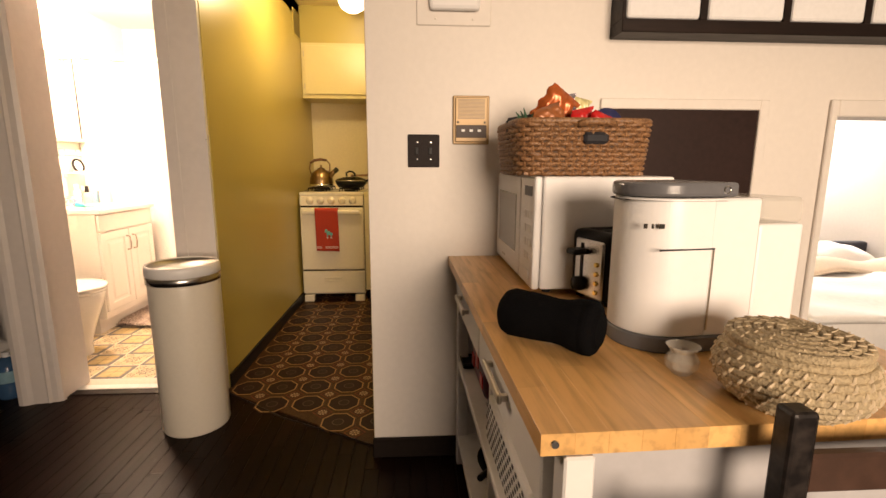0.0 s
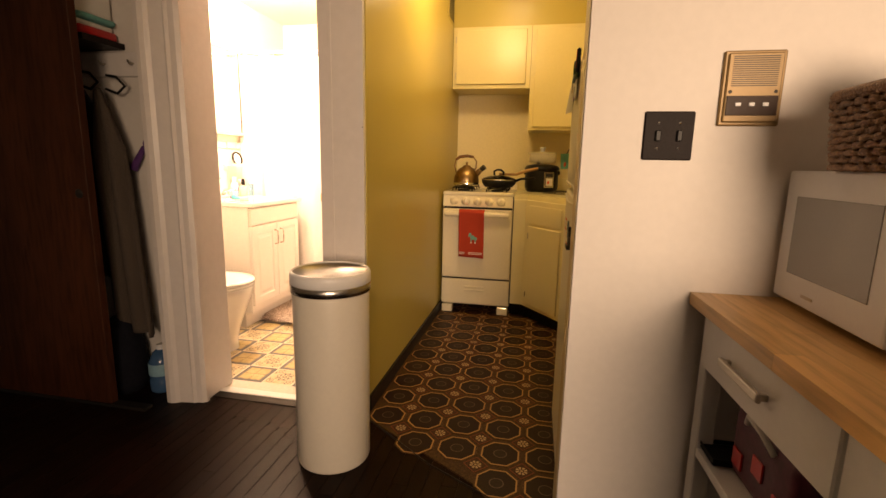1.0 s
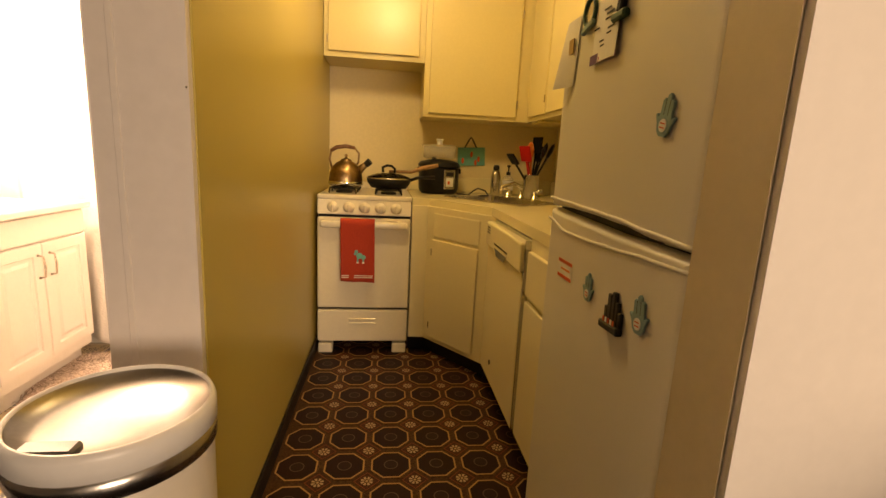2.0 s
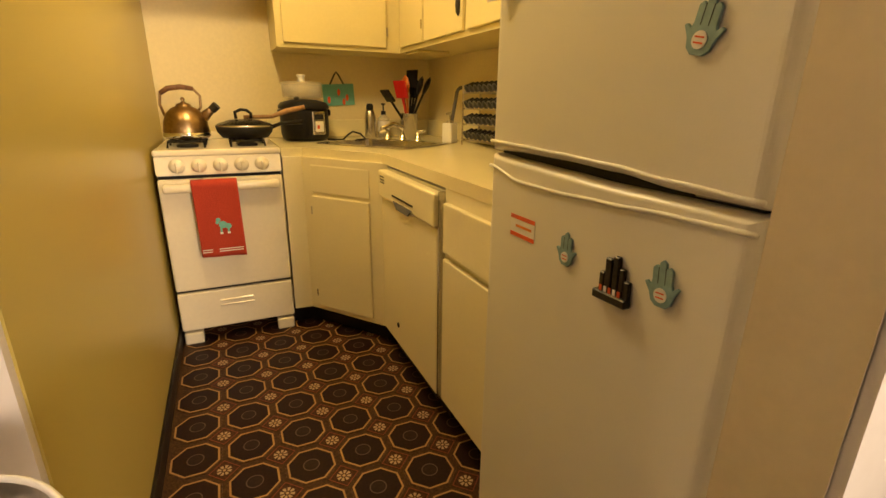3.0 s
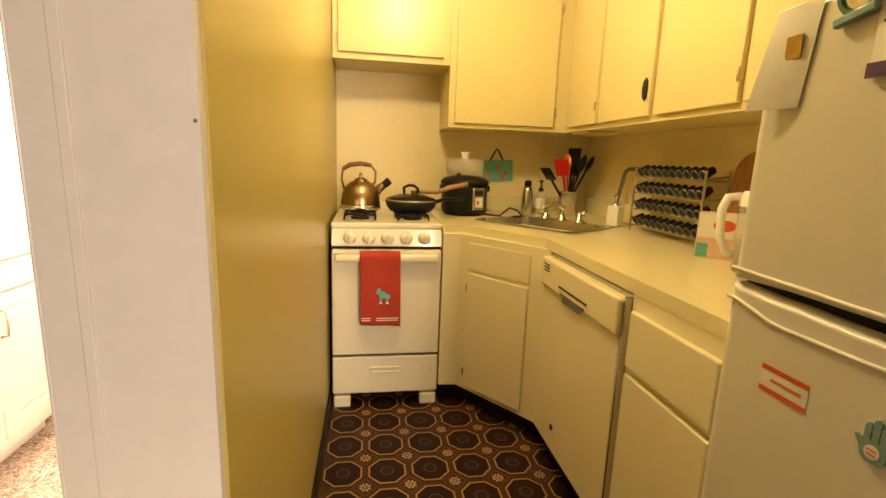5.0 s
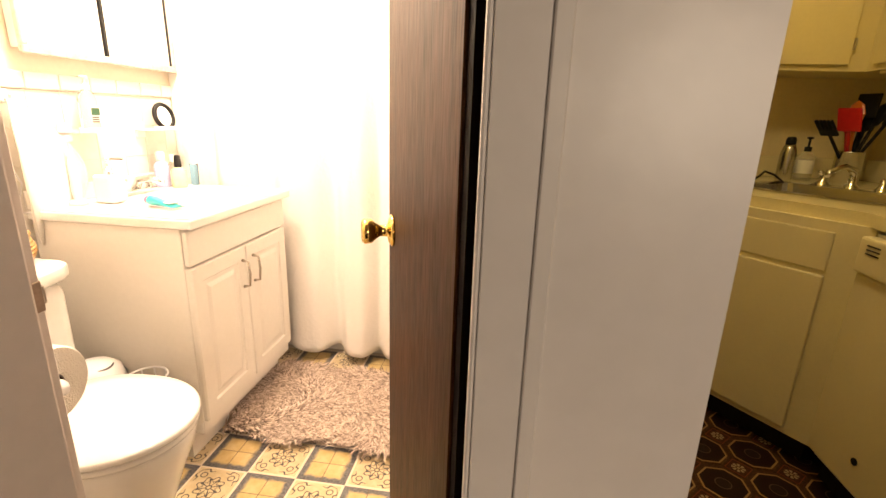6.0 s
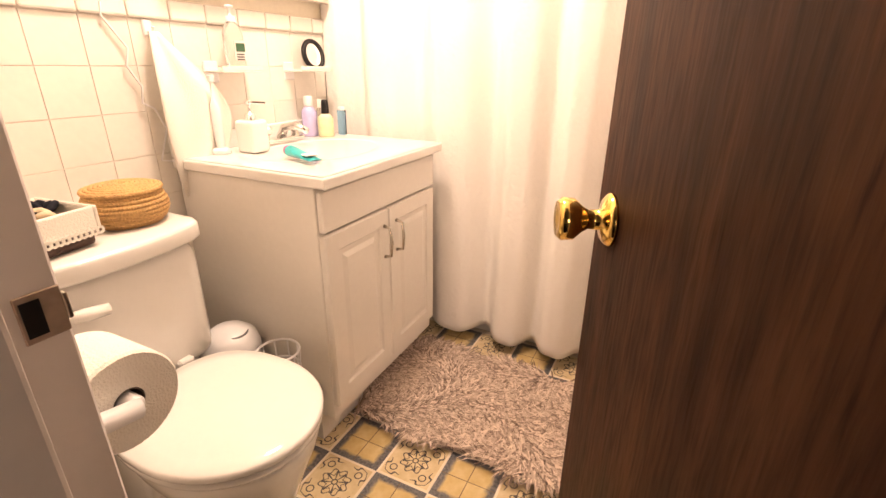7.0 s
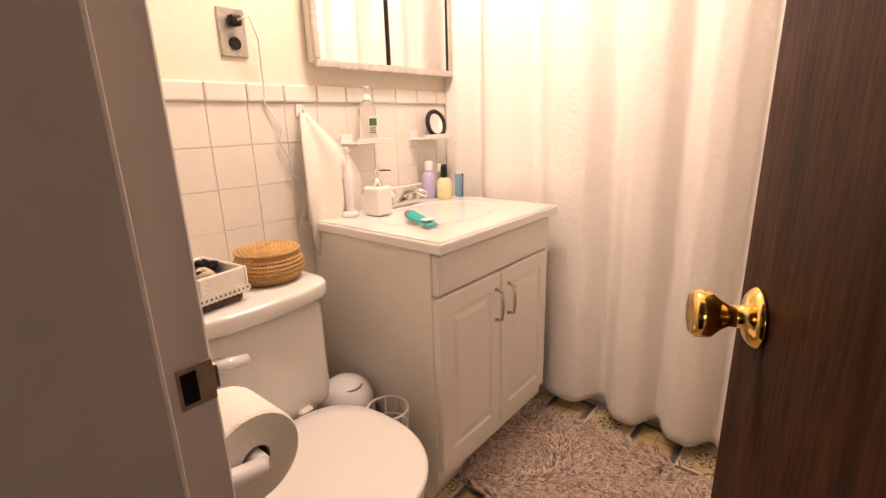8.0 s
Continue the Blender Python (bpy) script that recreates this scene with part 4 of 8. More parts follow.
# ---- kitchen: loose things ----
def fridge_magnets():
    xf = -0.1432

    def stuck(b, at, facing):
        """Sets a flat shape on the fridge's front."""
        return on_wall(b, (at[0], at[1] - 0.032, at[2] - 0.010), facing)

    def hamsa(y, z, s, tilt, name_label):
        """A palm-shaped ceramic magnet."""
        h = thing("hand_shaped_magnet", name_label, "magnet", (xf, y, z - 0.03 * s), "fridge magnets")
        out = [(-0.010, -0.034), (-0.020, -0.026), (-0.024, -0.012), (-0.029, -0.004), (-0.034, 0.004), (-0.029, 0.007), (-0.022, 0.001), (-0.019, 0.010), (-0.019, 0.032), (-0.013, 0.037), (-0.007, 0.033), (-0.0065, 0.042), (0, 0.047), (0.0065, 0.042), (0.007, 0.033), (0.013, 0.037), (0.019, 0.032), (0.019, 0.010), (0.022, 0.001), (0.029, 0.007), (0.034, 0.004), (0.029, -0.004), (0.024, -0.012), (0.020, -0.026), (0.010, -0.034)]
        m = pose(0, 0, 0, 0, 0, tilt) @ Matrix.Scale(s, 4)
        part("palm", stuck(moved(prism(out, 0, 0.006, 0.001, 1), m), (xf, y, z), 180), hamsa_blue, h)
        part("disc", stuck(moved(lathe([(0.0125, 0.006), (0.0125, 0.0075), (0, 0.0078)], 20, (0, -0.013, 0)), m), (xf, y, z), 180), paper, h, "white round centre")
        for k in (-1, 1):
            part("line_of_text", stuck(moved(box(-0.008, 0.008, -0.013 + k * 0.004 - 0.0012, -0.013 + k * 0.004 + 0.0012, 0.0078, 0.0083), m), (xf, y, z), 180), red_print, h)
        for k in (-0.0068, 0.0068):
            part("finger_line", stuck(moved(box(k - 0.0006, k + 0.0006, 0.006, 0.034, 0.0058, 0.0064), m), (xf, y, z), 180), dark_metal, h)
    hamsa(2.063, 0.893, 0.72, 0, "small pale blue hand-shaped magnet on the fridge door")
    hamsa(1.869, 0.901, 0.80, 4, "pale blue hand-shaped magnet on the fridge door")
    hamsa(1.870, 1.210, 0.78, -12, "tilted pale blue hand-shaped magnet on the freezer door")
    st = thing("sticker", "white sticker with orange bands on the fridge door", "sticker", (xf, 2.197, 0.88))
    part("paper", stuck(box(-0.040, 0.040, -0.020, 0.020, 0, 0.0006), (xf, 2.197, 0.901), 180), paper, st)
    for z in (-0.0175, 0.0175):
        part("band", stuck(box(-0.040, 0.040, z - 0.004, z + 0.004, 0.0006, 0.001), (xf, 2.197, 0.901), 180), red_print, st)
    part("line_of_text", stuck(box(-0.022, 0.030, -0.002, 0.003, 0.0006, 0.001), (xf, 2.197, 0.901), 180), orange, st)
    ct = thing("city_magnet", "dark metal skyline souvenir magnet on the fridge door", "magnet", (xf, 1.948, 0.84))
    c = (xf, 1.948, 0.880)
    part("plinth", stuck(moved(box(-0.036, 0.030, -0.032, -0.018, 0, 0.014, 0.002), pose(0, 0, 0, 0, 0, 2)), c, 180), dark_metal, ct)
    for k, (x, w, hh) in enumerate(((-0.024, 0.010, 0.010), (-0.012, 0.013, 0.034), (0.002, 0.011, 0.040), (0.014, 0.009, 0.024), (0.024, 0.010, 0.008))):
        part("tower", stuck(moved(box(x - w / 2, x + w / 2, -0.02, hh, 0, 0.008, 0.0015), pose(0, 0, 0, 0, 0, 2)), c, 180), dark_metal, ct)
    for k in range(5):
        part("letter_bar", stuck(moved(box(-0.022 + k * 0.009, -0.017 + k * 0.009, -0.017, -0.008, 0.012, 0.013), pose(0, 0, 0, 0, 0, 2)), c, 180), paper if k % 2 else red_print, ct)
    # papers near the top
    no = thing("note", "white paper with magenta edge held on the freezer door", "note", (xf, 2.10, 1.34))
    part("sheet", stuck(sheet(lambda u, v: (-0.055 + 0.11 * u, -0.06 + 0.12 * v, 0.003 + 0.004 * math.sin(u * 3) + 0.006 * (1 - v) * u), 8, 8, 0.0006), (xf, 2.105, 1.395), 180), paper, no)
    part("magenta_edge", stuck(box(-0.015, 0.054, -0.060, -0.050, 0.0075, 0.009), (xf, 2.105, 1.395), 180), pink_print, no)
    part("purple_corner", stuck(box(-0.055, -0.015, -0.060, -0.042, 0.0065, 0.008), (xf, 2.105, 1.395), 180), purple_print, no)
    random.seed(5)
    for k in range(8):
        x, z = random.uniform(-0.045, 0.02), 0.03 - k * 0.009
        part("line_of_text", stuck(box(x, x + random.uniform(0.015, 0.03), z, z + 0.003, 0.0085, 0.0095), (xf, 2.105, 1.395), 180), ink, no)
    pr = thing("note", "curled white receipt on the freezer door edge", "note", (xf, 2.27, 1.32))
    part("sheet", stuck(sheet(lambda u, v: (-0.04 + 0.075 * u - 0.015 * (1 - v), -0.075 + 0.145 * v, 0.003 + 0.02 * (1 - v) * (1 - u)), 8, 8, 0.0006), (xf, 2.272, 1.385), 180), paper, pr)
    part("small_picture", stuck(box(-0.012, 0.014, -0.02, 0.012, 0.006, 0.008), (xf, 2.272, 1.40), 180), copper, pr)
    wh = thing("round_magnet", "round green wheel-shaped souvenir magnet", "magnet", (xf, 2.185, 1.42))
    part("ring", stuck(tube(arc((0, 0, 0.006), 0.026, 0.026, 0, 345, 23, "xy"), 0.005, 6, True), (xf, 2.185, 1.445), 180), green, wh)
    part("disc", stuck(lathe([(0.022, 0.002), (0.022, 0.006), (0, 0.006)], 20), (xf, 2.185, 1.445), 180), silver_foil, wh)
    part("banner", stuck(moved(box(-0.035, 0.02, -0.034, -0.022, 0.002, 0.012, 0.002), pose(0, 0, 0, 0, 0, 12)), (xf, 2.185, 1.445), 180), hamsa_blue, wh)
    hl = thing("souvenir_magnet", "dark and red tower-shaped souvenir magnet", "magnet", (xf, 2.04, 1.41))
    part("stem", stuck(moved(box(-0.010, 0.010, -0.03, 0.05, 0, 0.012, 0.004), pose(0, 0, 0, 0, 0, -10)), (xf, 2.045, 1.435), 180), ink, hl)
    part("red_stripe", stuck(moved(box(-0.004, 0.004, -0.01, 0.045, 0.012, 0.014, 0.001), pose(0, 0, 0, 0, 0, -10)), (xf, 2.045, 1.435), 180), red_plastic, hl)
    part("base", stuck(box(-0.028, 0.022, -0.042, -0.026, 0, 0.014, 0.004), (xf, 2.045, 1.435), 180), green, hl)
    bx = thing("food_boxes", "pink and yellow packets lying on top of the fridge", "packet", (0.0, 2.08, 1.458))
    part("packet", box(-0.04, 0.20, 1.94, 2.10, 1.459, 1.485, 0.004), pink_print, bx)
    part("packet", box(-0.05, 0.16, 2.06, 2.23, 1.459, 1.478, 0.004), yellow_liquid, bx)


fridge_magnets()


def kettle():
    c = (-0.80, 4.02, 0.944)
    k = thing("kettle", "aged copper whistling kettle on the stove burner", "kettle", c)
    part("body", lathe([(0, 0), (0.092, 0), (0.098, 0.008), (0.100, 0.03), (0.094, 0.075), (0.080, 0.110), (0.055, 0.135), (0.030, 0.146), (0.030, 0.150), (0, 0.152)], 40, c), copper, k, smooth=True)
    part("base_ring", lathe([(0.0985, 0.006), (0.102, 0.010), (0.102, 0.022), (0.0995, 0.026)], 40, c), chrome, k, smooth=True)
    lid = part("lid", lathe([(0.034, 0.146), (0.030, 0.154), (0.012, 0.160), (0.006, 0.166), (0.010, 0.176), (0.006, 0.184), (0, 0.185)], 24, c), copper, k, smooth=True)
    part("spout", tube([(c[0] + 0.070, c[1] - 0.01, c[2] + 0.085), (c[0] + 0.10, c[1] - 0.02, c[2] + 0.115), (c[0] + 0.125, c[1] - 0.03, c[2] + 0.135)], [0.026, 0.020, 0.016], 14), copper, k, smooth=True)
    part("whistle", tube([(c[0] + 0.118, c[1] - 0.028, c[2] + 0.128), (c[0] + 0.142, c[1] - 0.036, c[2] + 0.150)], [0.019, 0.020], 14), dark_metal, k)
    pts = [(c[0] - 0.082, c[1], c[2] + 0.10), (c[0] - 0.095, c[1], c[2] + 0.15), (c[0] - 0.088, c[1], c[2] + 0.20), (c[0] - 0.055, c[1], c[2] + 0.222), (c[0], c[1], c[2] + 0.230), (c[0] + 0.050, c[1], c[2] + 0.222), (c[0] + 0.075, c[1], c[2] + 0.19), (c[0] + 0.072, c[1], c[2] + 0.14), (c[0] + 0.055, c[1], c[2] + 0.115)]
    part("handle", tube(pts, 0.006, 10), copper, k, smooth=True)
    part("grip", tube(pts[2:6], [0.010, 0.012, 0.012, 0.010], 10), wood("kettle_grip_wood", (0.20, 0.09, 0.04), (0.12, 0.05, 0.02), 0.35), k, smooth=True)


kettle()


def frying_pans():
    c = (-0.545, 3.99, 0.944)
    p1 = thing("frying_pan", "black frying pan with glass lid on the stove", "pan", c)
    part("body", lathe([(0, 0), (0.105, 0), (0.125, 0.025), (0.132, 0.052), (0.129, 0.052), (0.121, 0.024), (0.10, 0.005), (0, 0.004)], 40, c), black_iron, p1, smooth=True)
    l = part("lid", lathe([(0.131, 0.053), (0.12, 0.066), (0.07, 0.082), (0, 0.088)], 40, c), frost, p1, "glass lid with black knob", smooth=True)
    part("lid_rim", lathe([(0.131, 0.053), (0.133, 0.057), (0.129, 0.060)], 40, c), steel, l, smooth=True)
    part("lid_handle", tube([(c[0] - 0.035, c[1], c[2] + 0.088), (c[0] - 0.038, c[1], c[2] + 0.118), (c[0] - 0.012, c[1], c[2] + 0.130), (c[0] + 0.014, c[1], c[2] + 0.128), (c[0] + 0.034, c[1], c[2] + 0.112), (c[0] + 0.032, c[1], c[2] + 0.088)], 0.008, 8), black_plastic, l, smooth=True)
    part("handle", tube([(c[0] + 0.125, c[1] - 0.01, c[2] + 0.048), (c[0] + 0.17, c[1] - 0.02, c[2] + 0.066), (c[0] + 0.27, c[1] - 0.03, c[2] + 0.072)], [0.010, 0.009, 0.011], 10), black_plastic, p1, smooth=True)
    sp = thing("wooden_spoon", "long tan wooden spoon lying across the pan", "spoon", (c[0], c[1], c[2] + 0.07))
    part("spoon_body", tube([(c[0] + 0.0, c[1] + 0.02, c[2] + 0.095), (c[0] + 0.13, c[1] + 0.0, c[2] + 0.098), (c[0] + 0.20, c[1] - 0.01, c[2] + 0.125), (c[0] + 0.29, c[1] - 0.02, c[2] + 0.145)], [0.009, 0.010, 0.013, 0.011], 10), tan_wood, sp, smooth=True)


frying_pans()


def counter_things():
    z = 0.909
    # pressure cooker with a chopper jar on it
    cx, cy = -0.225, 4.20
    pc = thing("pressure_cooker", "black and steel electric pressure cooker on the counter", "cooker", (cx, cy, z))
    part("body", lathe([(0, 0), (0.108, 0), (0.122, 0.012), (0.128, 0.03), (0.128, 0.16), (0.124, 0.168), (0, 0.168)], 40, (cx, cy, z)), black_plastic, pc, smooth=True)
    part("steel_band", lathe([(0.1285, 0.035), (0.1295, 0.04), (0.1295, 0.145), (0.1285, 0.15)], 40, (cx, cy, z)), black_plastic, pc, smooth=True)
    part("lid", lathe([(0.135, 0.168), (0.136, 0.182), (0.122, 0.20), (0.07, 0.214), (0, 0.218)], 40, (cx, cy, z)), black_plastic, pc, smooth=True)
    fx, fy = cx + 0.055, cy - 0.118
    panel = part("control_panel", moved(box(-0.040, 0.040, -0.006, 0.008, 0.035, 0.155, 0.004), Matrix.Translation((fx, fy, z)) @ pose(0, 0, 0, 0, 0, 25)), steel, pc)
    part("display", moved(box(-0.028, 0.028, -0.008, -0.005, 0.115, 0.140, 0.001), Matrix.Translation((fx, fy, z)) @ pose(0, 0, 0, 0, 0, 25)), ink, panel)
    part("label_patch", moved(box(-0.026, 0.026, -0.008, -0.005, 0.05, 0.105, 0.001), Matrix.Translation((fx, fy, z)) @ pose(0, 0, 0, 0, 0, 25)), paper, panel)
    part("red_button", moved(box(-0.016, 0.0, -0.0095, -0.007, 0.065, 0.085, 0.001), Matrix.Translation((fx, fy, z)) @ pose(0, 0, 0, 0, 0, 25)), red_print, panel)
    for a in (-1, 1):
        part("side_handle", box(cx + a * 0.125 - 0.014, cx + a * 0.125 + 0.014, cy - 0.035, cy + 0.035, z + 0.13, z + 0.165, 0.006), black_plastic, pc)
    part("steam_valve", lathe([(0.014, 0.215), (0.014, 0.232), (0, 0.234)], 14, (cx - 0.03, cy + 0.03, z)), black_plastic, pc)
    jz = z + 0.219
    j = thing("glass_canister", "clear round canister with white knob lid on the cooker", "canister", (cx, cy + 0.02, jz))
    part("jar", lathe([(0, 0.0), (0.092, 0.0), (0.105, 0.01), (0.108, 0.075), (0.104, 0.076), (0.101, 0.012), (0, 0.004)], 36, (cx, cy + 0.02, jz)), thin_clear, j, smooth=True)
    l = part("lid", lathe([(0.112, 0.076), (0.112, 0.084), (0.09, 0.089), (0, 0.090)], 36, (cx, cy + 0.02, jz)), thin_clear, j, smooth=True)
    part("knob", lathe([(0.020, 0.090), (0.017, 0.112), (0.024, 0.120), (0.022, 0.126), (0, 0.127)], 20, (cx, cy + 0.02, jz)), white_plastic, l, smooth=True)
    # teal trivet picture hung on the wall
    pw = thing("hanging_picture", "small teal flamingo picture hung by a ribbon", "picture", (0.02, KB - 0.006, 1.09))
    part("board", moved(box(-0.095, 0.095, -0.008, 0, -0.062, 0.062, 0.002), Matrix.Translation((0.02, KB - 0.002, 1.155)) @ pose(0, 0, 0, 0, -3, 0)), teal, pw)
    for dx, dz in ((-0.06, -0.03), (0.0, 0.015), (0.05, -0.015), (0.03, -0.04)):
        part("pink_motif", on_wall(lathe([(0.016, 0.0), (0.010, 0.001), (0, 0.001)], 10, (0, 0, 0), 0.6, 1.3), (0.02 + dx, KB - 0.0104, 1.155 + dz), -90), red_print, pw)
    part("ribbon", tube([(-0.03, KB - 0.004, 1.212), (0.0, KB - 0.003, 1.27), (0.012, KB - 0.003, 1.285), (0.024, KB - 0.003, 1.27), (0.055, KB - 0.004, 1.212)], 0.005, 6), dark_metal, pw)
    # bottles by the sink
    wb = thing("water_bottle", "brushed steel water bottle with black cap by the sink", "bottle", (0.165, 4.25, z))
    part("body", lathe([(0, 0), (0.031, 0), (0.033, 0.006), (0.033, 0.12), (0.026, 0.15), (0.020, 0.165), (0, 0.166)], 28, (0.165, 4.25, z)), steel, wb, smooth=True)
    part("cap", lathe([(0.021, 0.166), (0.021, 0.186), (0.016, 0.198), (0, 0.199)], 20, (0.165, 4.25, z)), black_plastic, wb, smooth=True)
    sb = thing("soap_bottle", "clear dish-soap bottle with white label and black pump", "bottle", (0.255, 4.27, z))
    part("body", lathe([(0, 0), (0.034, 0), (0.036, 0.01), (0.036, 0.11), (0.02, 0.13), (0.014, 0.135), (0, 0.136)], 24, (0.255, 4.27, z)), thin_clear, sb, smooth=True)
    part("label_patch", lathe([(0.0365, 0.035), (0.0368, 0.036), (0.0368, 0.095), (0.0365, 0.096)], 24, (0.255, 4.27, z)), paper, sb, smooth=True)
    part("pump", lathe([(0.015, 0.135), (0.015, 0.155), (0.005, 0.157), (0.005, 0.19), (0.013, 0.192), (0.013, 0.20), (0, 0.201)], 14, (0.255, 4.27, z)), black_plastic, sb, smooth=True)
    # utensil cup
    ux, uy = 0.395, 4.205
    uc = thing("utensil_crock", "steel crock full of black, red and orange cooking utensils", "utensil holder", (ux, uy, z))
    part("crock", lathe([(0, 0), (0.050, 0), (0.052, 0.004), (0.052, 0.14), (0.054, 0.144), (0.049, 0.144), (0.048, 0.01), (0, 0.01)], 32, (ux, uy, z)), steel, uc, smooth=True)
    random.seed(11)
    for k, (dx, dy, top, m, kind) in enumerate(((-0.17, -0.03, 0.28, black_plastic, "fork"), (-0.07, -0.03, 0.30, red_plastic, "spat"), (-0.02, 0.0, 0.33, orange, "spoon"), (0.03, 0.01, 0.36, black_plastic, "spat"), (0.08, -0.01, 0.33, black_plastic, "spoon"), (0.06, 0.02, 0.31, black_plastic, "spoon"), (0.12, -0.03, 0.33, black_plastic, "spoon"), (-0.03, 0.03, 0.30, red_plastic, "spoon"))):
        a, b = Vector((ux - dx * 0.15, uy - dy * 0.2, z + 0.02)), Vector((ux + dx * 0.7, uy + dy, z + top - 0.07))
        d = (b - a).normalized()
        rod = tube([a, b], 0.007, 8)
        e = b + d * 0.09
        if kind == "spoon":
            join(rod, moved(lathe([(0, -0.045), (0.020, -0.030), (0.030, 0), (0.022, 0.030), (0, 0.045)], 14, (0, 0, 0), 1, 0.25), Matrix.Translation(b + d * 0.045) @ d.to_track_quat("Z", "Y").to_matrix().to_4x4() @ Matrix.Diagonal((1.7, 2.2, 1.3, 1))))
        elif kind == "spat":
            join(rod, moved(box(-0.030, 0.030, -0.003, 0.003, 0, 0.09, 0.003), Matrix.Translation(b) @ d.to_track_quat("Z", "Y").to_matrix().to_4x4() @ Matrix.Diagonal((1.55, 1.8, 1.15, 1))))
        else:
            mm = Matrix.Translation(b) @ d.to_track_quat("Z", "Y").to_matrix().to_4x4() @ Matrix.Diagonal((1.55, 1.8, 1.15, 1))
            join(rod, moved(box(-0.028, 0.028, -0.004, 0.004, 0, 0.03, 0.003), mm))
            for q in range(5):
                join(rod, moved(box(-0.027 + q * 0.012, -0.021 + q * 0.012, -0.003, 0.003, 0.03, 0.07), mm))
        part("utensil", rod, m, uc, smooth=False)
    # faucet
    fa = thing("kitchen_faucet", "chrome two-handle kitchen faucet behind the sink", "faucet", (0.30, 4.03, z))
    for t in (-0.10, 0.0, 0.10):
        q = sink_pt(t, 0.185)
        part("base", lathe([(0.028, 0), (0.024, 0.012), (0.014, 0.022), (0.012, 0.05), (0, 0.052)], 20, (*q, 0.915)), chrome, fa, smooth=True)
        if t:
            part("lever", tube([(*q, 0.957), (q[0] + (0.035 if t > 0 else -0.03), q[1] - 0.02, 0.975)], [0.013, 0.008], 10), chrome, fa, smooth=True)
    q, e = sink_pt(0, 0.185), sink_pt(-0.02, 0.02)
    part("spout", tube([(*q, 0.95), (q[0], q[1], 0.985), (q[0] * 0.6 + e[0] * 0.4, q[1] * 0.6 + e[1] * 0.4, 1.005), (*e, 0.985), (*e, 0.965)], [0.014, 0.013, 0.012, 0.011, 0.011], 12), chrome, fa, smooth=True)
    part("deck_plate", prism([sink_pt(u, v) for u, v in [(x, y + 0.185) for x, y in rounded(0.14, 0.022, 0.02)]], 0.914, 0.921, 0.002, 1), chrome, fa)
    # white soap dispenser
    dx, dy = 0.475, 3.79
    ds = thing("soap_dispenser", "white ceramic soap dispenser with steel pump", "soap dispenser", (dx, dy, z))
    part("body", moved(box(-0.032, 0.032, -0.032, 0.032, 0, 0.105, 0.008, 3), Matrix.Translation((dx, dy, z)) @ pose(0, 0, 0, 0, 0, 30)), porcelain, ds)
    part("pump", lathe([(0.016, 0.105), (0.015, 0.115), (0.005, 0.118), (0.005, 0.15), (0.010, 0.152), (0.009, 0.160), (0, 0.161)], 14, (dx, dy, z)), steel, ds, smooth=True)
    part("nozzle", tube([(dx, dy, z + 0.156), (dx - 0.03, dy - 0.02, z + 0.152)], 0.005, 8), steel, ds)
    # black cord on the counter
    cd = thing("power_cord", "black power cord looped on the counter", "cord", (0.0, 4.1, z))
    part("cable", tube([(-0.11, 4.16, z + 0.004), (-0.04, 4.10, z + 0.004), (-0.01, 4.10, z + 0.03), (0.03, 4.15, z + 0.045), (0.08, 4.16, z + 0.03), (0.09, 4.10, z + 0.004), (0.03, 4.07, z + 0.004)], 0.005, 8), black_plastic, cd, smooth=True)
    # wall pipe
    wp = thing("drain_hose", "grey hose arching along the side wall", "hose", (0.56, 3.9, z))
    part("pipe", tube([(0.535, 3.93, z + 0.004), (0.550, 3.91, z + 0.14), (0.560, 3.885, z + 0.262), (0.563, 3.875, z + 0.278), (0.566, 3.855, z + 0.287), (0.575, 3.60, z + 0.290)], 0.010, 10), grey_plastic, wp, smooth=True)
    # pod rack
    rk = thing("pod_rack", "four-tier black and chrome rack holding coffee pods", "rack", (0.52, 3.42, z))
    x0, x1, y0, y1 = 0.485, 0.585, 3.19, 3.66
    for yy in (y0, y1):
        for xx in (x0, x1):
            part("post", tube([(xx, yy, z), (xx, yy, z + 0.295)], 0.005, 8), nickel, rk)
        for zz in (0.02, 0.10, 0.18, 0.26):
            part("cross_bar", tube([(x0, yy, z + zz), (x1, yy, z + zz + 0.015)], 0.004, 6), nickel, rk)
    podm = lathe([(0.0, 0.044), (0.015, 0.044), (0.020, 0.0), (0.022, 0.0), (0.022, -0.003), (0, -0.003)], 14)
    for r, zz in enumerate((0.03, 0.105, 0.18, 0.255)):
        for xx in (x0, x1):
            part("rail", tube([(xx, y0, z + zz), (xx, y1, z + zz)], 0.004, 6), nickel, rk)
        for k in range(10):
            yy = y0 + 0.026 + k * 0.0465
            m = Matrix.Translation((x0 + 0.01, yy, z + zz + 0.022)) @ pose(0, 0, 0, 0, 62, 0)
            pd = part("pod", moved(podm.copy(), m), black_plastic, rk, smooth=False)
            part("rim", moved(lathe([(0.0225, -0.0030), (0.0215, -0.0048), (0.0165, -0.0048), (0.0155, -0.0034)], 14), m), grey_plastic, pd)
    podm.free()
    # what stands between the rack and the fridge
    bd = thing("cutting_board", "round-cornered wooden cutting board leaning on the wall", "cutting board", (0.56, 3.06, z))
    bm_ = moved(prism(rounded(0.12, 0.185, 0.09, 8), 0, 0.018, 0.004, 2), Matrix(((0, 0, 1, 0), (1, 0, 0, 0), (0, 1, 0, 0.185), (0, 0, 0, 1))))
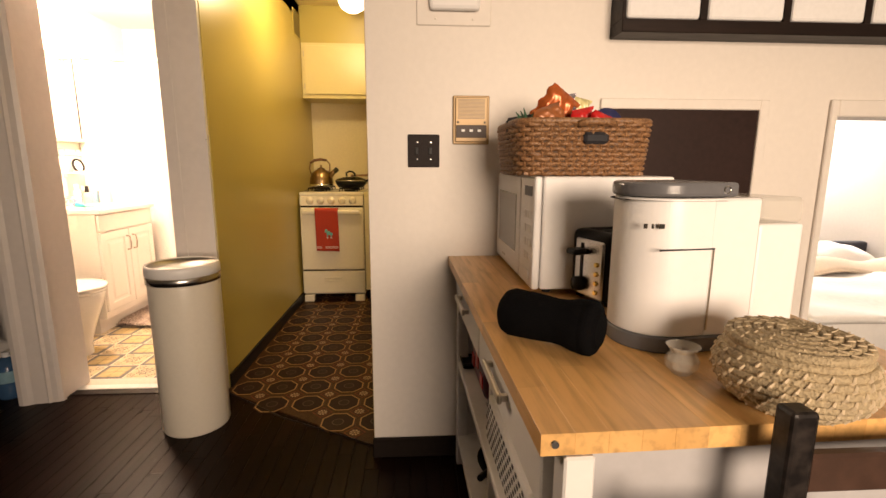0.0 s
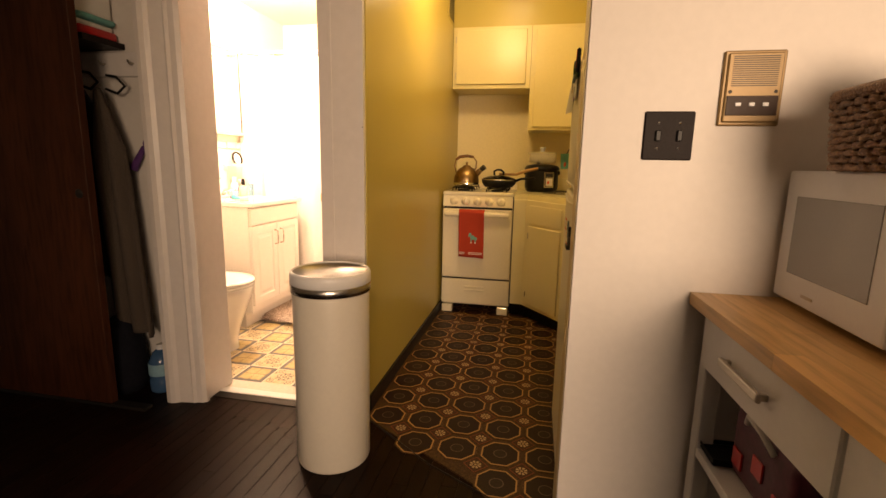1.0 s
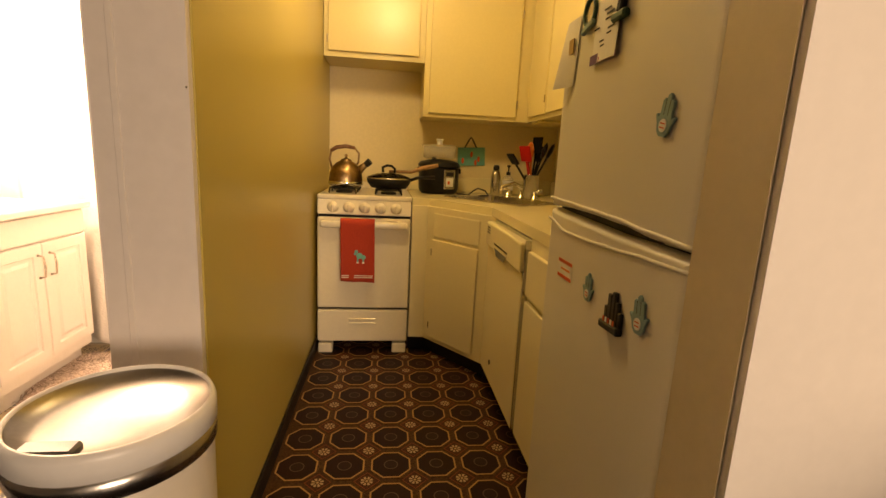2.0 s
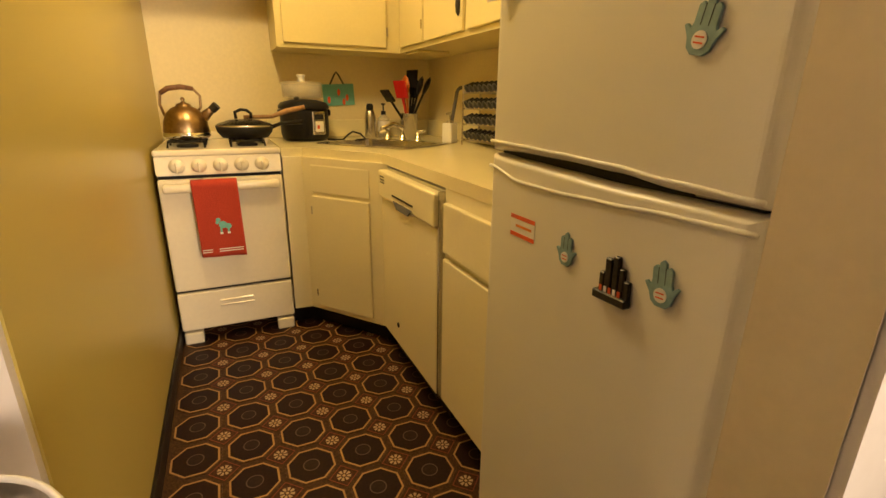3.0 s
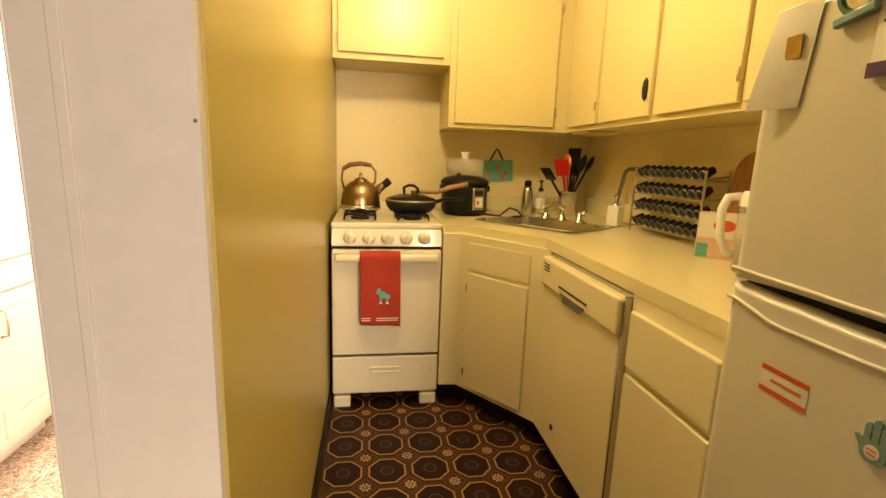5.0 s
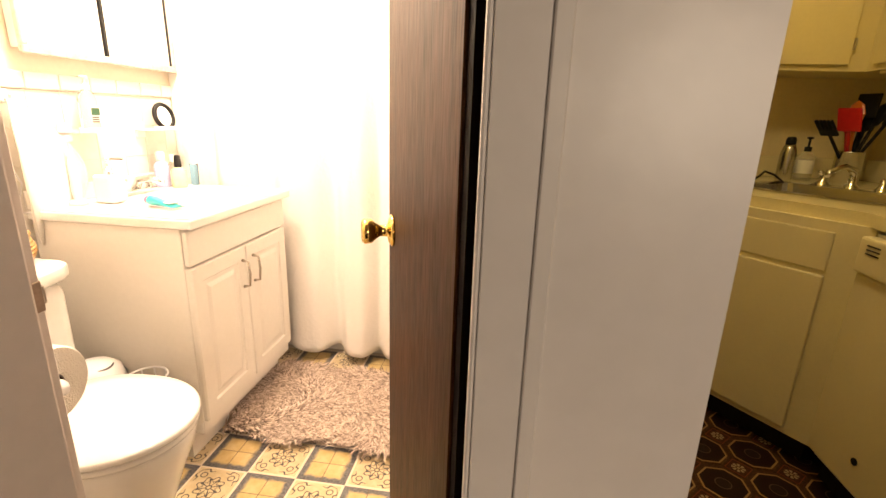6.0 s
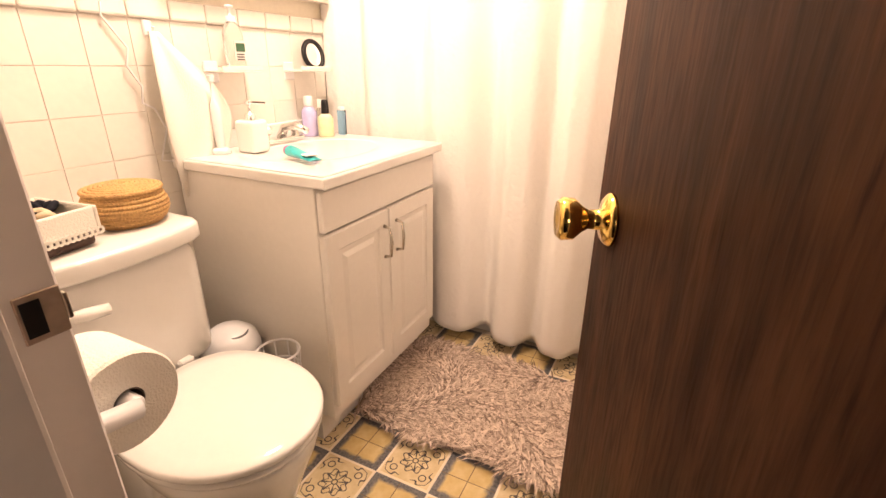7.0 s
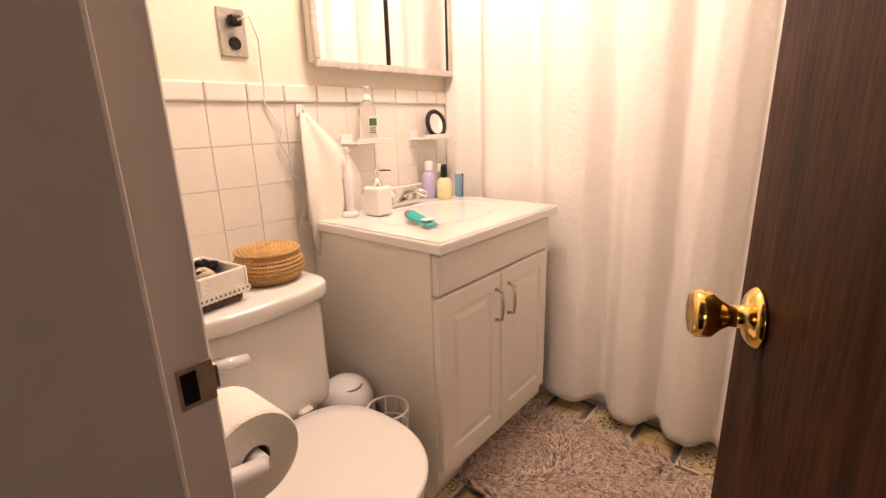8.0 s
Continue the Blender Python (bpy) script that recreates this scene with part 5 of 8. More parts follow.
    part("panel", moved(bm_, Matrix.Translation((0.545, 3.05, z + 0.003)) @ pose(0, 0, 0, 0, 7, 0)), wood("red_brown_board", (0.36, 0.16, 0.07), (0.24, 0.10, 0.04), 0.45, 10), bd)
    fb = thing("food_box", "pale pink food box with a red oval on its front", "box", (0.435, 3.02, z), drawn=(0, 0, 0), spin=-42)
    part("carton", box(-0.068, 0.068, -0.028, 0.028, 0.0, 0.155, 0.002), paint("pale_pink_card", (0.72, 0.48, 0.38), 0.55, vary=0.06), fb)
    part("pale_top_panel", box(-0.066, 0.066, -0.0292, -0.0280, 0.070, 0.153), paper, fb)
    part("red_oval", moved(lathe([(0.034, 0), (0.034, 0.0012), (0, 0.0014)], 24, (0, 0, 0), 1, 0.55), Matrix.Translation((0.012, -0.0292, 0.114)) @ pose(0, 0, 0, 90, 0, 0)), red_print, fb)
    part("teal_corner", box(-0.066, -0.030, -0.0290, -0.0280, 0.003, 0.050), teal, fb)
    jg = thing("glass_pitcher", "clear pitcher of brown drink with a white lid and handle", "pitcher", (0.375, 2.80, z), drawn=(0, 0, 0), spin=-30)
    part("jug", lathe([(0, 0), (0.052, 0), (0.056, 0.008), (0.060, 0.10), (0.058, 0.20), (0.054, 0.20), (0.056, 0.10), (0.052, 0.012), (0, 0.008)], 32), thin_clear, jg, smooth=True)
    part("drink", lathe([(0, 0.009), (0.051, 0.013), (0.0548, 0.095), (0, 0.0955)], 32), paint("brown_drink", (0.16, 0.07, 0.025), 0.2, vary=0.05, bump=0.0), jg, smooth=True)
    part("lid", lathe([(0.061, 0.196), (0.062, 0.225), (0.050, 0.240), (0, 0.243)], 32), white_plastic, jg, smooth=True)
    part("handle", tube([(-0.056, 0, 0.225), (-0.090, 0, 0.220), (-0.102, 0, 0.185), (-0.098, 0, 0.10), (-0.080, 0, 0.055), (-0.058, 0, 0.050)], [0.012, 0.013, 0.013, 0.012, 0.011, 0.011], 10), white_plastic, jg, smooth=True)


counter_things()


# ---- bathroom ----
def bath_door():
    """Walnut slab door, swung into the bathroom."""
    d = thing("bathroom_door", "dark walnut veneer slab door standing open, brass knob", "door", (-1.155, 2.285, 0.01), turn=111.8)
    w = 0.592
    part("slab", box(0.032, w, -0.035, 0.0, 0.0, 1.985, 0.002), door_wood, d)
    part("hinge_edge", box(0.012, 0.032, -0.025, -0.004, 0.0, 1.985), hinge_black, d, "recessed hinge edge, its dark stain blackened for shade")
    for zz in (0.22, 1.75):
        part("hinge", box(0.008, 0.013, -0.024, -0.006, zz, zz + 0.08, 0.001), brass, d)
    for side, y in ((1, 0.0), (-1, -0.035)):
        kn = part("knob", moved(lathe([(0, 0), (0.033, 0), (0.034, 0.004), (0.026, 0.010), (0.013, 0.013), (0.012, 0.028), (0.017, 0.036), (0.026, 0.046), (0.027, 0.060), (0.022, 0.066), (0.013, 0.064), (0, 0.061)], 32), Matrix.Translation((0.527, y, 0.902)) @ pose(0, 0, 0, -90 * side, 0, 0)), brass, d, "polished brass tulip knob", smooth=True)
    part("latch", box(w - 0.001, w + 0.002, -0.029, -0.006, 0.873, 0.933), brass, d)


bath_door()


def raised_panel(y0, y1, z0, z1, xf):
    """A moulded cabinet door facing +x with a raised centre field."""
    b = box(xf - 0.019, xf - 0.006, y0, y1, z0, z1)
    rings = [(0.0, xf - 0.006), (0.004, xf), (0.050, xf), (0.056, xf - 0.007), (0.066, xf - 0.007), (0.084, xf - 0.001), (0.10, xf - 0.001)]
    vs = [[b.verts.new((x, y0 + i if k in (0, 3) else y1 - i, z0 + i if k in (0, 1) else z1 - i)) for k in range(4)] for i, x in rings]
    for a, c in zip(vs, vs[1:]):
        for k in range(4):
            b.faces.new((a[k], a[(k + 1) % 4], c[(k + 1) % 4], c[k]))
    b.faces.new(vs[-1])
    return b


def vanity():
    x1, y0, y1 = -2.062, 3.045, 3.652
    v = thing("bathroom_vanity", "white bathroom vanity with two raised-panel doors", "vanity", (-2.3, 3.4, 0))
    part("body", box(BX + 0.004, x1, y0, y1, 0.100, 0.805, 0.002), vanity_white, v)
    part("toe_kick", box(BX + 0.004, x1 - 0.055, y0 + 0.002, y1 - 0.002, 0.0, 0.100), vanity_white, v)
    part("drawer_panel", box(x1, x1 + 0.018, y0 + 0.004, y1 - 0.004, 0.688, 0.797, 0.003), vanity_white, v)
    for k, (a, b) in enumerate(((y0 + 0.004, 3.345), (3.349, y1 - 0.004))):
        d = part("door", raised_panel(a, b, 0.150, 0.680, x1 + 0.019), vanity_white, v)
        yy = 3.318 if k == 0 else 3.388
        part("handle", tube([(x1 + 0.019, yy, 0.530), (x1 + 0.042, yy, 0.535), (x1 + 0.046, yy, 0.580), (x1 + 0.042, yy, 0.625), (x1 + 0.019, yy, 0.630)], [0.006, 0.004, 0.005, 0.004, 0.006], 8), nickel, d, "nickel bar handle", smooth=True)
    # moulded top with a basin
    t = thing("vanity_top", "glossy white moulded sink top with backsplash lip", "sink", (-2.3, 3.35, 0.807))
    xa, xb, ya, yb = BX + 0.003, x1 + 0.045, y0 - 0.012, y1 + 0.012
    part("slab", box(xa, xb, ya, yb, 0.807, 0.8365, 0.005, 2), porcelain, t)
    def bowl(u, w):
        x, y = xa + 0.007 + (xb - xa - 0.014) * u, ya + 0.007 + (yb - ya - 0.014) * w
        r = math.hypot((x + 2.29) / 0.15, (y - 3.35) / 0.21)
        return (x, y, 0.8345 - (0.006 * max(0, 1 - r ** 4) if r < 1 else 0) + 0.004 * min(1, max(0, (r - 0.95) * 8)))
    part("basin", sheet(bowl, 30, 40), porcelain, t, smooth=True)
    part("backsplash", box(xa, xa + 0.015, ya, yb, 0.8365, 0.895, 0.004), porcelain, t)
    zt = 0.839
    f = thing("bathroom_faucet", "chrome faucet with two clear acrylic handles", "faucet", (-2.485, 3.385, zt), drawn=(-2.49, 3.40, zt))
    part("base_plate", box(-2.515, -2.465, 3.31, 3.49, zt, zt + 0.018, 0.008, 3), chrome, f)
    part("spout", tube([(-2.49, 3.40, zt + 0.015), (-2.47, 3.40, zt + 0.05), (-2.42, 3.40, zt + 0.06), (-2.375, 3.40, zt + 0.045)], [0.016, 0.014, 0.012, 0.011], 12), chrome, f, smooth=True)
    for yy in (3.335, 3.465):
        part("handle", lathe([(0.014, 0.018), (0.012, 0.03), (0.022, 0.036), (0.024, 0.052), (0.016, 0.060), (0, 0.061)], 12, (-2.49, yy, zt)), chrome, f, smooth=False)
    sd = thing("soap_dispenser", "white soap dispenser with chrome pump on the vanity", "soap dispenser", (-2.425, 3.212, zt), drawn=(-2.45, 3.25, zt))
    part("body", box(-2.484, -2.416, 3.216, 3.284, zt, zt + 0.093, 0.010, 3), porcelain, sd)
    part("pump", lathe([(0.016, 0.093), (0.014, 0.11), (0.005, 0.112), (0.005, 0.135), (0.011, 0.137), (0.010, 0.146), (0, 0.147)], 14, (-2.45, 3.25, zt)), chrome, sd, smooth=True)
    part("nozzle", tube([(-2.45, 3.25, zt + 0.141), (-2.42, 3.285, zt + 0.138)], 0.005, 8), chrome, sd)
    pb = thing("lotion_bottle", "lilac pump bottle with clear cap", "bottle", (-2.505, 3.555, zt), drawn=(-2.50, 3.54, zt))
    part("body", lathe([(0, 0), (0.025, 0), (0.027, 0.006), (0.027, 0.085), (0.018, 0.10), (0.012, 0.104), (0, 0.105)], 24, (-2.50, 3.54, zt)), lilac, pb, smooth=True)
    part("cap", lathe([(0.016, 0.105), (0.016, 0.135), (0.012, 0.14), (0, 0.141)], 16, (-2.50, 3.54, zt)), white_plastic, pb, smooth=True)
    nb = thing("remover_bottle", "clear bottle of pale yellow liquid with black cap", "bottle", (-2.445, 3.572, zt), drawn=(-2.44, 3.575, zt))
    part("body", lathe([(0, 0), (0.026, 0), (0.028, 0.006), (0.028, 0.065), (0.014, 0.08), (0, 0.081)], 24, (-2.44, 3.575, zt)), yellow_liquid, nb, smooth=True)
    part("cap", lathe([(0.014, 0.08), (0.012, 0.12), (0.010, 0.128), (0, 0.129)], 16, (-2.44, 3.575, zt)), black_plastic, nb, smooth=True)
    bt = thing("blue_tube", "small clear blue tube standing on its cap", "tube", (-2.425, 3.640, zt), drawn=(-2.46, 3.66, zt))
    part("body", lathe([(0, 0), (0.016, 0), (0.017, 0.004), (0.018, 0.075), (0.018, 0.088), (0, 0.088)], 20, (-2.46, 3.66, zt), 1, 0.8), blue_clear, bt, smooth=True)
    part("cap", lathe([(0.012, 0.088), (0.012, 0.10), (0, 0.10)], 14, (-2.46, 3.66, zt)), white_plastic, bt, smooth=True)
    cbt = thing("clear_bottle", "slim clear bottle with pink cap on the vanity", "bottle", (-2.50, 3.615, zt))
    part("body", lathe([(0, 0), (0.016, 0), (0.017, 0.005), (0.017, 0.085), (0.010, 0.095), (0, 0.096)], 20, (-2.50, 3.615, zt)), frost, cbt, smooth=True)
    part("cap", lathe([(0.011, 0.095), (0.011, 0.125), (0, 0.126)], 16, (-2.50, 3.615, zt)), paper, cbt, smooth=True)
    tb = thing("electric_toothbrush", "white electric toothbrush on its charging base", "toothbrush", (-2.480, 3.140, zt), drawn=(-2.50, 3.165, zt))
    part("charger", lathe([(0, 0), (0.026, 0), (0.026, 0.012), (0.018, 0.018), (0, 0.018)], 20, (-2.50, 3.165, zt)), white_plastic, tb, smooth=True)
    part("brush_body", lathe([(0.011, 0.018), (0.014, 0.05), (0.013, 0.13), (0.008, 0.145), (0.004, 0.155), (0.0035, 0.20), (0, 0.201)], 16, (-2.50, 3.165, zt)), white_plastic, tb, smooth=True)
    part("head", box(-2.507, -2.488, 3.158, 3.172, zt + 0.197, zt + 0.217, 0.003), white_plastic, tb)
    tp = thing("toothpaste", "teal toothpaste tube lying on the vanity", "toothpaste", (-2.20, 3.172, zt))
    mm = Matrix.Translation((-2.20, 3.172, zt + 0.001)) @ pose(0, 0, 0, 0, 0, -19)
    part("tube_body", moved(sheet(lambda u, w: ((u - 0.5) * 0.135, (0.019 - 0.004 * u) * math.cos(w * 2 * math.pi) * (1 + 0.35 * u), 0.017 - 0.008 * u + (0.016 - 0.0145 * u) * math.sin(w * 2 * math.pi)), 12, 20), mm), cyan_tube, tp, smooth=True)
    part("cap", moved(moved(lathe([(0.015, 0), (0.014, 0.02), (0, 0.02)], 16), Matrix.Translation((-0.066, 0, 0.017)) @ pose(0, 0, 0, 0, -90, 0)), mm), pink_print, tp)
    part("white_band", moved(box(0.020, 0.048, -0.017, 0.017, 0.018, 0.0215, 0.001), mm), paper, tp)
    # mirror cabinet
    worn = paint("worn_white_frame", (0.66, 0.60, 0.54), 0.4, vary=0.25, big=14, fine=70, worn=(0.36, 0.28, 0.22))
    mc = thing("medicine_cabinet", "framed sliding-mirror medicine cabinet over the vanity", "mirror cabinet", (BX, 3.41, 1.29))
    ma, mb, mz, mt, mf = 3.085, 3.722, 1.288, 1.90, -2.528
    part("box", box(BX - 0.002, mf, ma + 0.01, mb - 0.01, mz + 0.015, mt), vanity_white, mc)
    part("frame", box(mf, mf + 0.018, ma, mb, mz, mz + 0.023, 0.003), worn, mc)
    part("frame", box(mf, mf + 0.018, ma, mb, mt - 0.008, mt + 0.015, 0.003), worn, mc)
    for a in (ma, mb - 0.020):
        part("frame", box(mf, mf + 0.018, a, a + 0.020, mz + 0.023, mt - 0.008, 0.003), worn, mc)
    part("mirror_pane", box(mf + 0.002, mf + 0.008, ma + 0.020, 3.382, mz + 0.024, mt - 0.009), mirror_glass, mc)
    part("mirror_pane", box(mf + 0.004, mf + 0.012, 3.392, mb - 0.032, mz + 0.024, mt - 0.009), mirror_glass, mc)
    part("channel", box(mf + 0.004, mf + 0.0135, 3.382, 3.392, mz + 0.024, mt - 0.009), black_plastic, mc)
    part("channel", box(mf + 0.004, mf + 0.0135, mb - 0.032, mb - 0.0205, mz + 0.024, mt - 0.009), black_plastic, mc)


vanity()


def toilet():
    yc = 2.700
    t = thing("toilet", "white porcelain toilet with closed lid", "toilet", (-2.2, yc, 0))
    # plan of the tank's lid, bowed in front
    lid_plan = [(0.012, 2.492), (0.012, 2.892), (0.255, 2.892), (0.285, 2.880), (0.303, 2.850), (0.318, 2.78), (0.322, 2.692), (0.318, 2.604), (0.303, 2.534), (0.285, 2.504), (0.255, 2.492)][::-1]
    tk = part("tank", box(BX + 0.02, -2.268, 2.508, 2.872, 0.385, 0.703, 0.045, 5), porcelain, t, smooth=True)
    part("tank_lid", prism([(BX + x, y) for x, y in lid_plan], 0.700, 0.743, 0.010, 3), porcelain, t, smooth=True)
    lv = part("flush_lever", tube([(-2.268, 2.575, 0.640), (-2.250, 2.575, 0.640), (-2.243, 2.59, 0.640), (-2.243, 2.632, 0.634)], [0.012, 0.012, 0.014, 0.012], 12), porcelain, t, smooth=True)
    def egg(s, z, fr, bk, hw):
        pts = []
        for k in range(40):
            a = 2 * math.pi * k / 40
            c, sn = math.cos(a), math.sin(a)
            # round in front, squarer towards the tank
            e = 1.0 if c > 0 else 0.72
            x = -2.045 + (fr * c if c > 0 else -bk * abs(c) ** e) * s
            pts.append((x, yc + hw * math.copysign(abs(sn) ** e, sn) * s, z))
        return pts
    b = bmesh.new()
    rows = [(0.60, 0.0, 0.16, 0.26, 0.15), (0.58, 0.06, 0.16, 0.26, 0.15), (0.62, 0.16, 0.20, 0.24, 0.16), (0.82, 0.26, 0.195, 0.21, 0.162), (0.96, 0.34, 0.200, 0.20, 0.168), (1.0, 0.375, 0.200, 0.20, 0.168), (0.98, 0.385, 0.200, 0.20, 0.168)]
    rr = [[b.verts.new(q) for q in egg(*r)] for r in rows]
    for a, c in zip(rr, rr[1:]):
        for i in range(40):
            b.faces.new((a[i], a[(i + 1) % 40], c[(i + 1) % 40], c[i]))
    b.faces.new(rr[-1])
    bmesh.ops.recalc_face_normals(b, faces=b.faces[:])
    part("bowl", b, porcelain, t, smooth=True)
    part("rear_deck", box(-2.34, -2.18, yc - 0.12, yc + 0.12, 0.0, 0.385, 0.02, 3), porcelain, t, smooth=True)
    for nm, z0, z1, s in (("seat", 0.386, 0.402, 1.04), ("lid", 0.405, 0.424, 1.06)):
        b = bmesh.new()
        rr = [[b.verts.new(q) for q in egg(s * k, z, 0.197, 0.195, 0.172)] for k, z in ((0.985, z0), (1.0, z0 + 0.004), (1.0, z1 - 0.006), (0.975, z1 - 0.001), (0.8, z1), (0.3, z1 + 0.001))]
        for a, c in zip(rr, rr[1:]):
            for i in range(40):
                b.faces.new((a[i], a[(i + 1) % 40], c[(i + 1) % 40], c[i]))
        b.faces.new(rr[-1])
        b.faces.new(rr[0][::-1])
        bmesh.ops.recalc_face_normals(b, faces=b.faces[:])
        part(nm, b, porcelain, t, smooth=True)
    for yy in (-0.07, 0.07):
        part("seat_hinge", box(-2.285, -2.255, yc + yy - 0.02, yc + yy + 0.02, 0.385, 0.425, 0.006), porcelain, t)


toilet()


def coil_basket(name, label, at, profile, rope_r, mat_r, sx=1.0, sy=1.0, lid=None, stitches=None):
    """A basket of stacked rope coils."""
    b = thing(name, label, "basket", at)
    for r, z in profile:
        part("coil", tube([(at[0] + sx * r * math.cos(a), at[1] + sy * r * math.sin(a), at[2] + z) for a in [2 * math.pi * k / 40 for k in range(40)]], rope_r, 7, True), mat_r, b, smooth=True)
    part("inner_wall", lathe([(0, rope_r * 0.5)] + [(r - rope_r * 0.4, z) for r, z in profile], 40, at, sx, sy), mat_r, b, smooth=True)
    if stitches:
        st = bmesh.new()
        random.seed(3)
        for i, (r, z) in enumerate(profile[:-1]):
            r2, z2 = profile[i + 1]
            n = int(2 * math.pi * r / 0.023)
            for k in range(n):
                a = 2 * math.pi * (k + 0.5 * (i % 2)) / n + random.uniform(-0.02, 0.02)
                d = 0.03
                q = [Vector((at[0] + sx * (rr + rope_r * o) * math.cos(aa), at[1] + sy * (rr + rope_r * o) * math.sin(aa), at[2] + zz)) for rr, zz, aa, o in ((r, z - rope_r * 0.75, a - d, 0.7), (r, z, a, 1.0), (r, z + rope_r * 0.75, a + d, 0.7))]
                join(st, tube(q, [0.0016, 0.0026, 0.0016], 5))
        part("stitching", st, stitches, b, "pale woven stitches")
    if lid:
        top = bmesh.new()
        for r, z in lid:
            join(top, tube([(at[0] + sx * r * math.cos(a), at[1] + sy * r * math.sin(a), at[2] + z) for a in [2 * math.pi * k / 40 for k in range(40)]], rope_r, 7, True))
        join(top, lathe([(r, z) for r, z in lid] + [(0, lid[-1][1])], 40, at, sx, sy))
        lo = part("lid", top, mat_r, b, smooth=True)
        if stitches:
            st = bmesh.new()
            for r, z in lid:
                n = max(6, int(2 * math.pi * r / 0.022))
                for k in range(n):
                    a = 2 * math.pi * k / n + r * 40
                    q = [Vector((at[0] + sx * (r + dr) * math.cos(a + da), at[1] + sy * (r + dr) * math.sin(a + da), at[2] + z + rope_r * 0.95)) for dr, da in ((-rope_r * 0.6, 0), (rope_r * 0.6, 0.02 / max(r, 0.02) * 0.3))]
                    join(st, tube(q, 0.0011, 5))
            part("stitching", st, stitches, lo)
    return b


coil_basket("straw_basket", "round golden straw basket with flat lid on the tank", (-2.395, 2.795, 0.744), [(0.066, 0.006), (0.075, 0.015), (0.080, 0.024), (0.083, 0.033), (0.083, 0.042), (0.081, 0.051), (0.077, 0.060), (0.073, 0.068)], 0.0056, straw, lid=[(0.076, 0.078), (0.067, 0.081), (0.058, 0.083), (0.049, 0.084), (0.040, 0.085), (0.031, 0.0855), (0.022, 0.086), (0.012, 0.086)])


def bath_small():
    # lace-lined basket on the tank
    lb = thing("lace_basket", "small basket with cream cloth lining and lace trim", "basket", (-2.38, 2.615, 0.744))
    m = Matrix.Translation((-2.378, 2.617, 0.744)) @ pose(0, 0, 0, 0, 0, 8)
    part("wicker_base", moved(box(-0.075, 0.075, -0.052, 0.052, 0.0, 0.04, 0.008, 2), m), paint("dark_wicker", (0.06, 0.03, 0.018), 0.6, vary=0.4, big=60), lb)
    wall_b = bmesh.new()
    for x0, x1, y0, y1 in ((-0.085, 0.085, -0.062, -0.054), (-0.085, 0.085, 0.054, 0.062), (-0.085, -0.077, -0.054, 0.054), (0.077, 0.085, -0.054, 0.054)):
        join(wall_b, moved(box(x0, x1, y0, y1, 0.030, 0.080, 0.004, 2), m))
    part("cloth_lining", wall_b, towel_white, lb)
    lace = bmesh.new()
    for k in range(11):
        join(lace, moved(lathe([(0.009, 0), (0.009, 0.002), (0.004, 0.002), (0.004, 0)], 8), m @ Matrix.Translation((0.0855, -0.055 + k * 0.011, 0.030)) @ pose(0, 0, 0, 0, 90, 0)))
        join(lace, moved(lathe([(0.009, 0), (0.009, 0.002), (0.004, 0.002), (0.004, 0)], 8), m @ Matrix.Translation((-0.078 + k * 0.0155, -0.0625, 0.030)) @ pose(0, 0, 0, 90, 0, 0)))
    part("lace_trim", lace, towel_white, lb)
    random.seed(8)
    for k in range(9):
        q = m @ Vector((random.uniform(-0.055, 0.055), random.uniform(-0.035, 0.035), 0.070 + random.uniform(0, 0.012)))
        ht = tube([q + Vector((0.020 * math.cos(a), 0.016 * math.sin(a), 0.006 * math.sin(2 * a + k))) for a in [2 * math.pi * i / 12 for i in range(12)]], 0.007, 6, True)
        part("hair_tie", ht, (dark_coat, dark_coat, seagrass_pale)[k % 3], lb, smooth=True)
    # toilet paper
    tr = thing("toilet_paper", "white toilet paper roll on a white wall holder", "toilet paper", (-1.992, 2.456, 0.59), drawn=(-2.02, 2.47, 0.55))
    ax = Matrix.Translation((-1.962, 2.470, 0.632)) @ pose(0, 0, 0, 0, 90, 0)
    part("roll", moved(lathe([(0.021, -0.055), (0.067, -0.055), (0.070, -0.050), (0.070, 0.050), (0.067, 0.055), (0.021, 0.055), (0.021, -0.055)], 40), ax), towel_white, tr, smooth=False)
    part("core", moved(lathe([(0.0208, -0.054), (0.0208, 0.054), (0.0185, 0.054), (0.0185, -0.054), (0.0208, -0.054)], 24), ax), grey_coat, tr)
    part("spindle", moved(lathe([(0, -0.068), (0.013, -0.068), (0.013, 0.066), (0.009, 0.072), (0, 0.073)], 20), ax), white_plastic, tr, smooth=True)
    for s in (-1, 1):
        part("arm", tube([(-1.955 + s * 0.068, 2.395, 0.642), (-1.955 + s * 0.068, 2.42, 0.642), (-1.955 + s * 0.068, 2.470, 0.632)], [0.016, 0.014, 0.013], 10), white_plastic, tr, smooth=True)
    part("wall_plate", box(-2.045, -1.865, 2.3925, 2.402, 0.605, 0.675, 0.004), white_plastic, tr)
    # hand towel
    ht = thing("hand_towel", "white hand towel hanging from a wall hook", "towel", (BX + 0.03, 3.07, 0.753), drawn=(BX + 0.03, 3.02, 0.75))
    def hang(u, v):
        """Gathered at the hook, drawn out to one side, and rolled in at the bottom."""
        lo = -0.012 - 0.035 * math.sin(math.pi * min(1, v * 0.8)) + 0.030 * v ** 3
        hi = 0.012 + (0.150 * math.sin(math.pi * min(1, v * 0.92)) ** 1.2) * (1 if v < 0.55 else 1 - 0.25 * (v - 0.55)) + 0.045 * v ** 2
        fold = 0.009 * math.sin(u * 11 + v * 2.5) * min(1, v * 3)
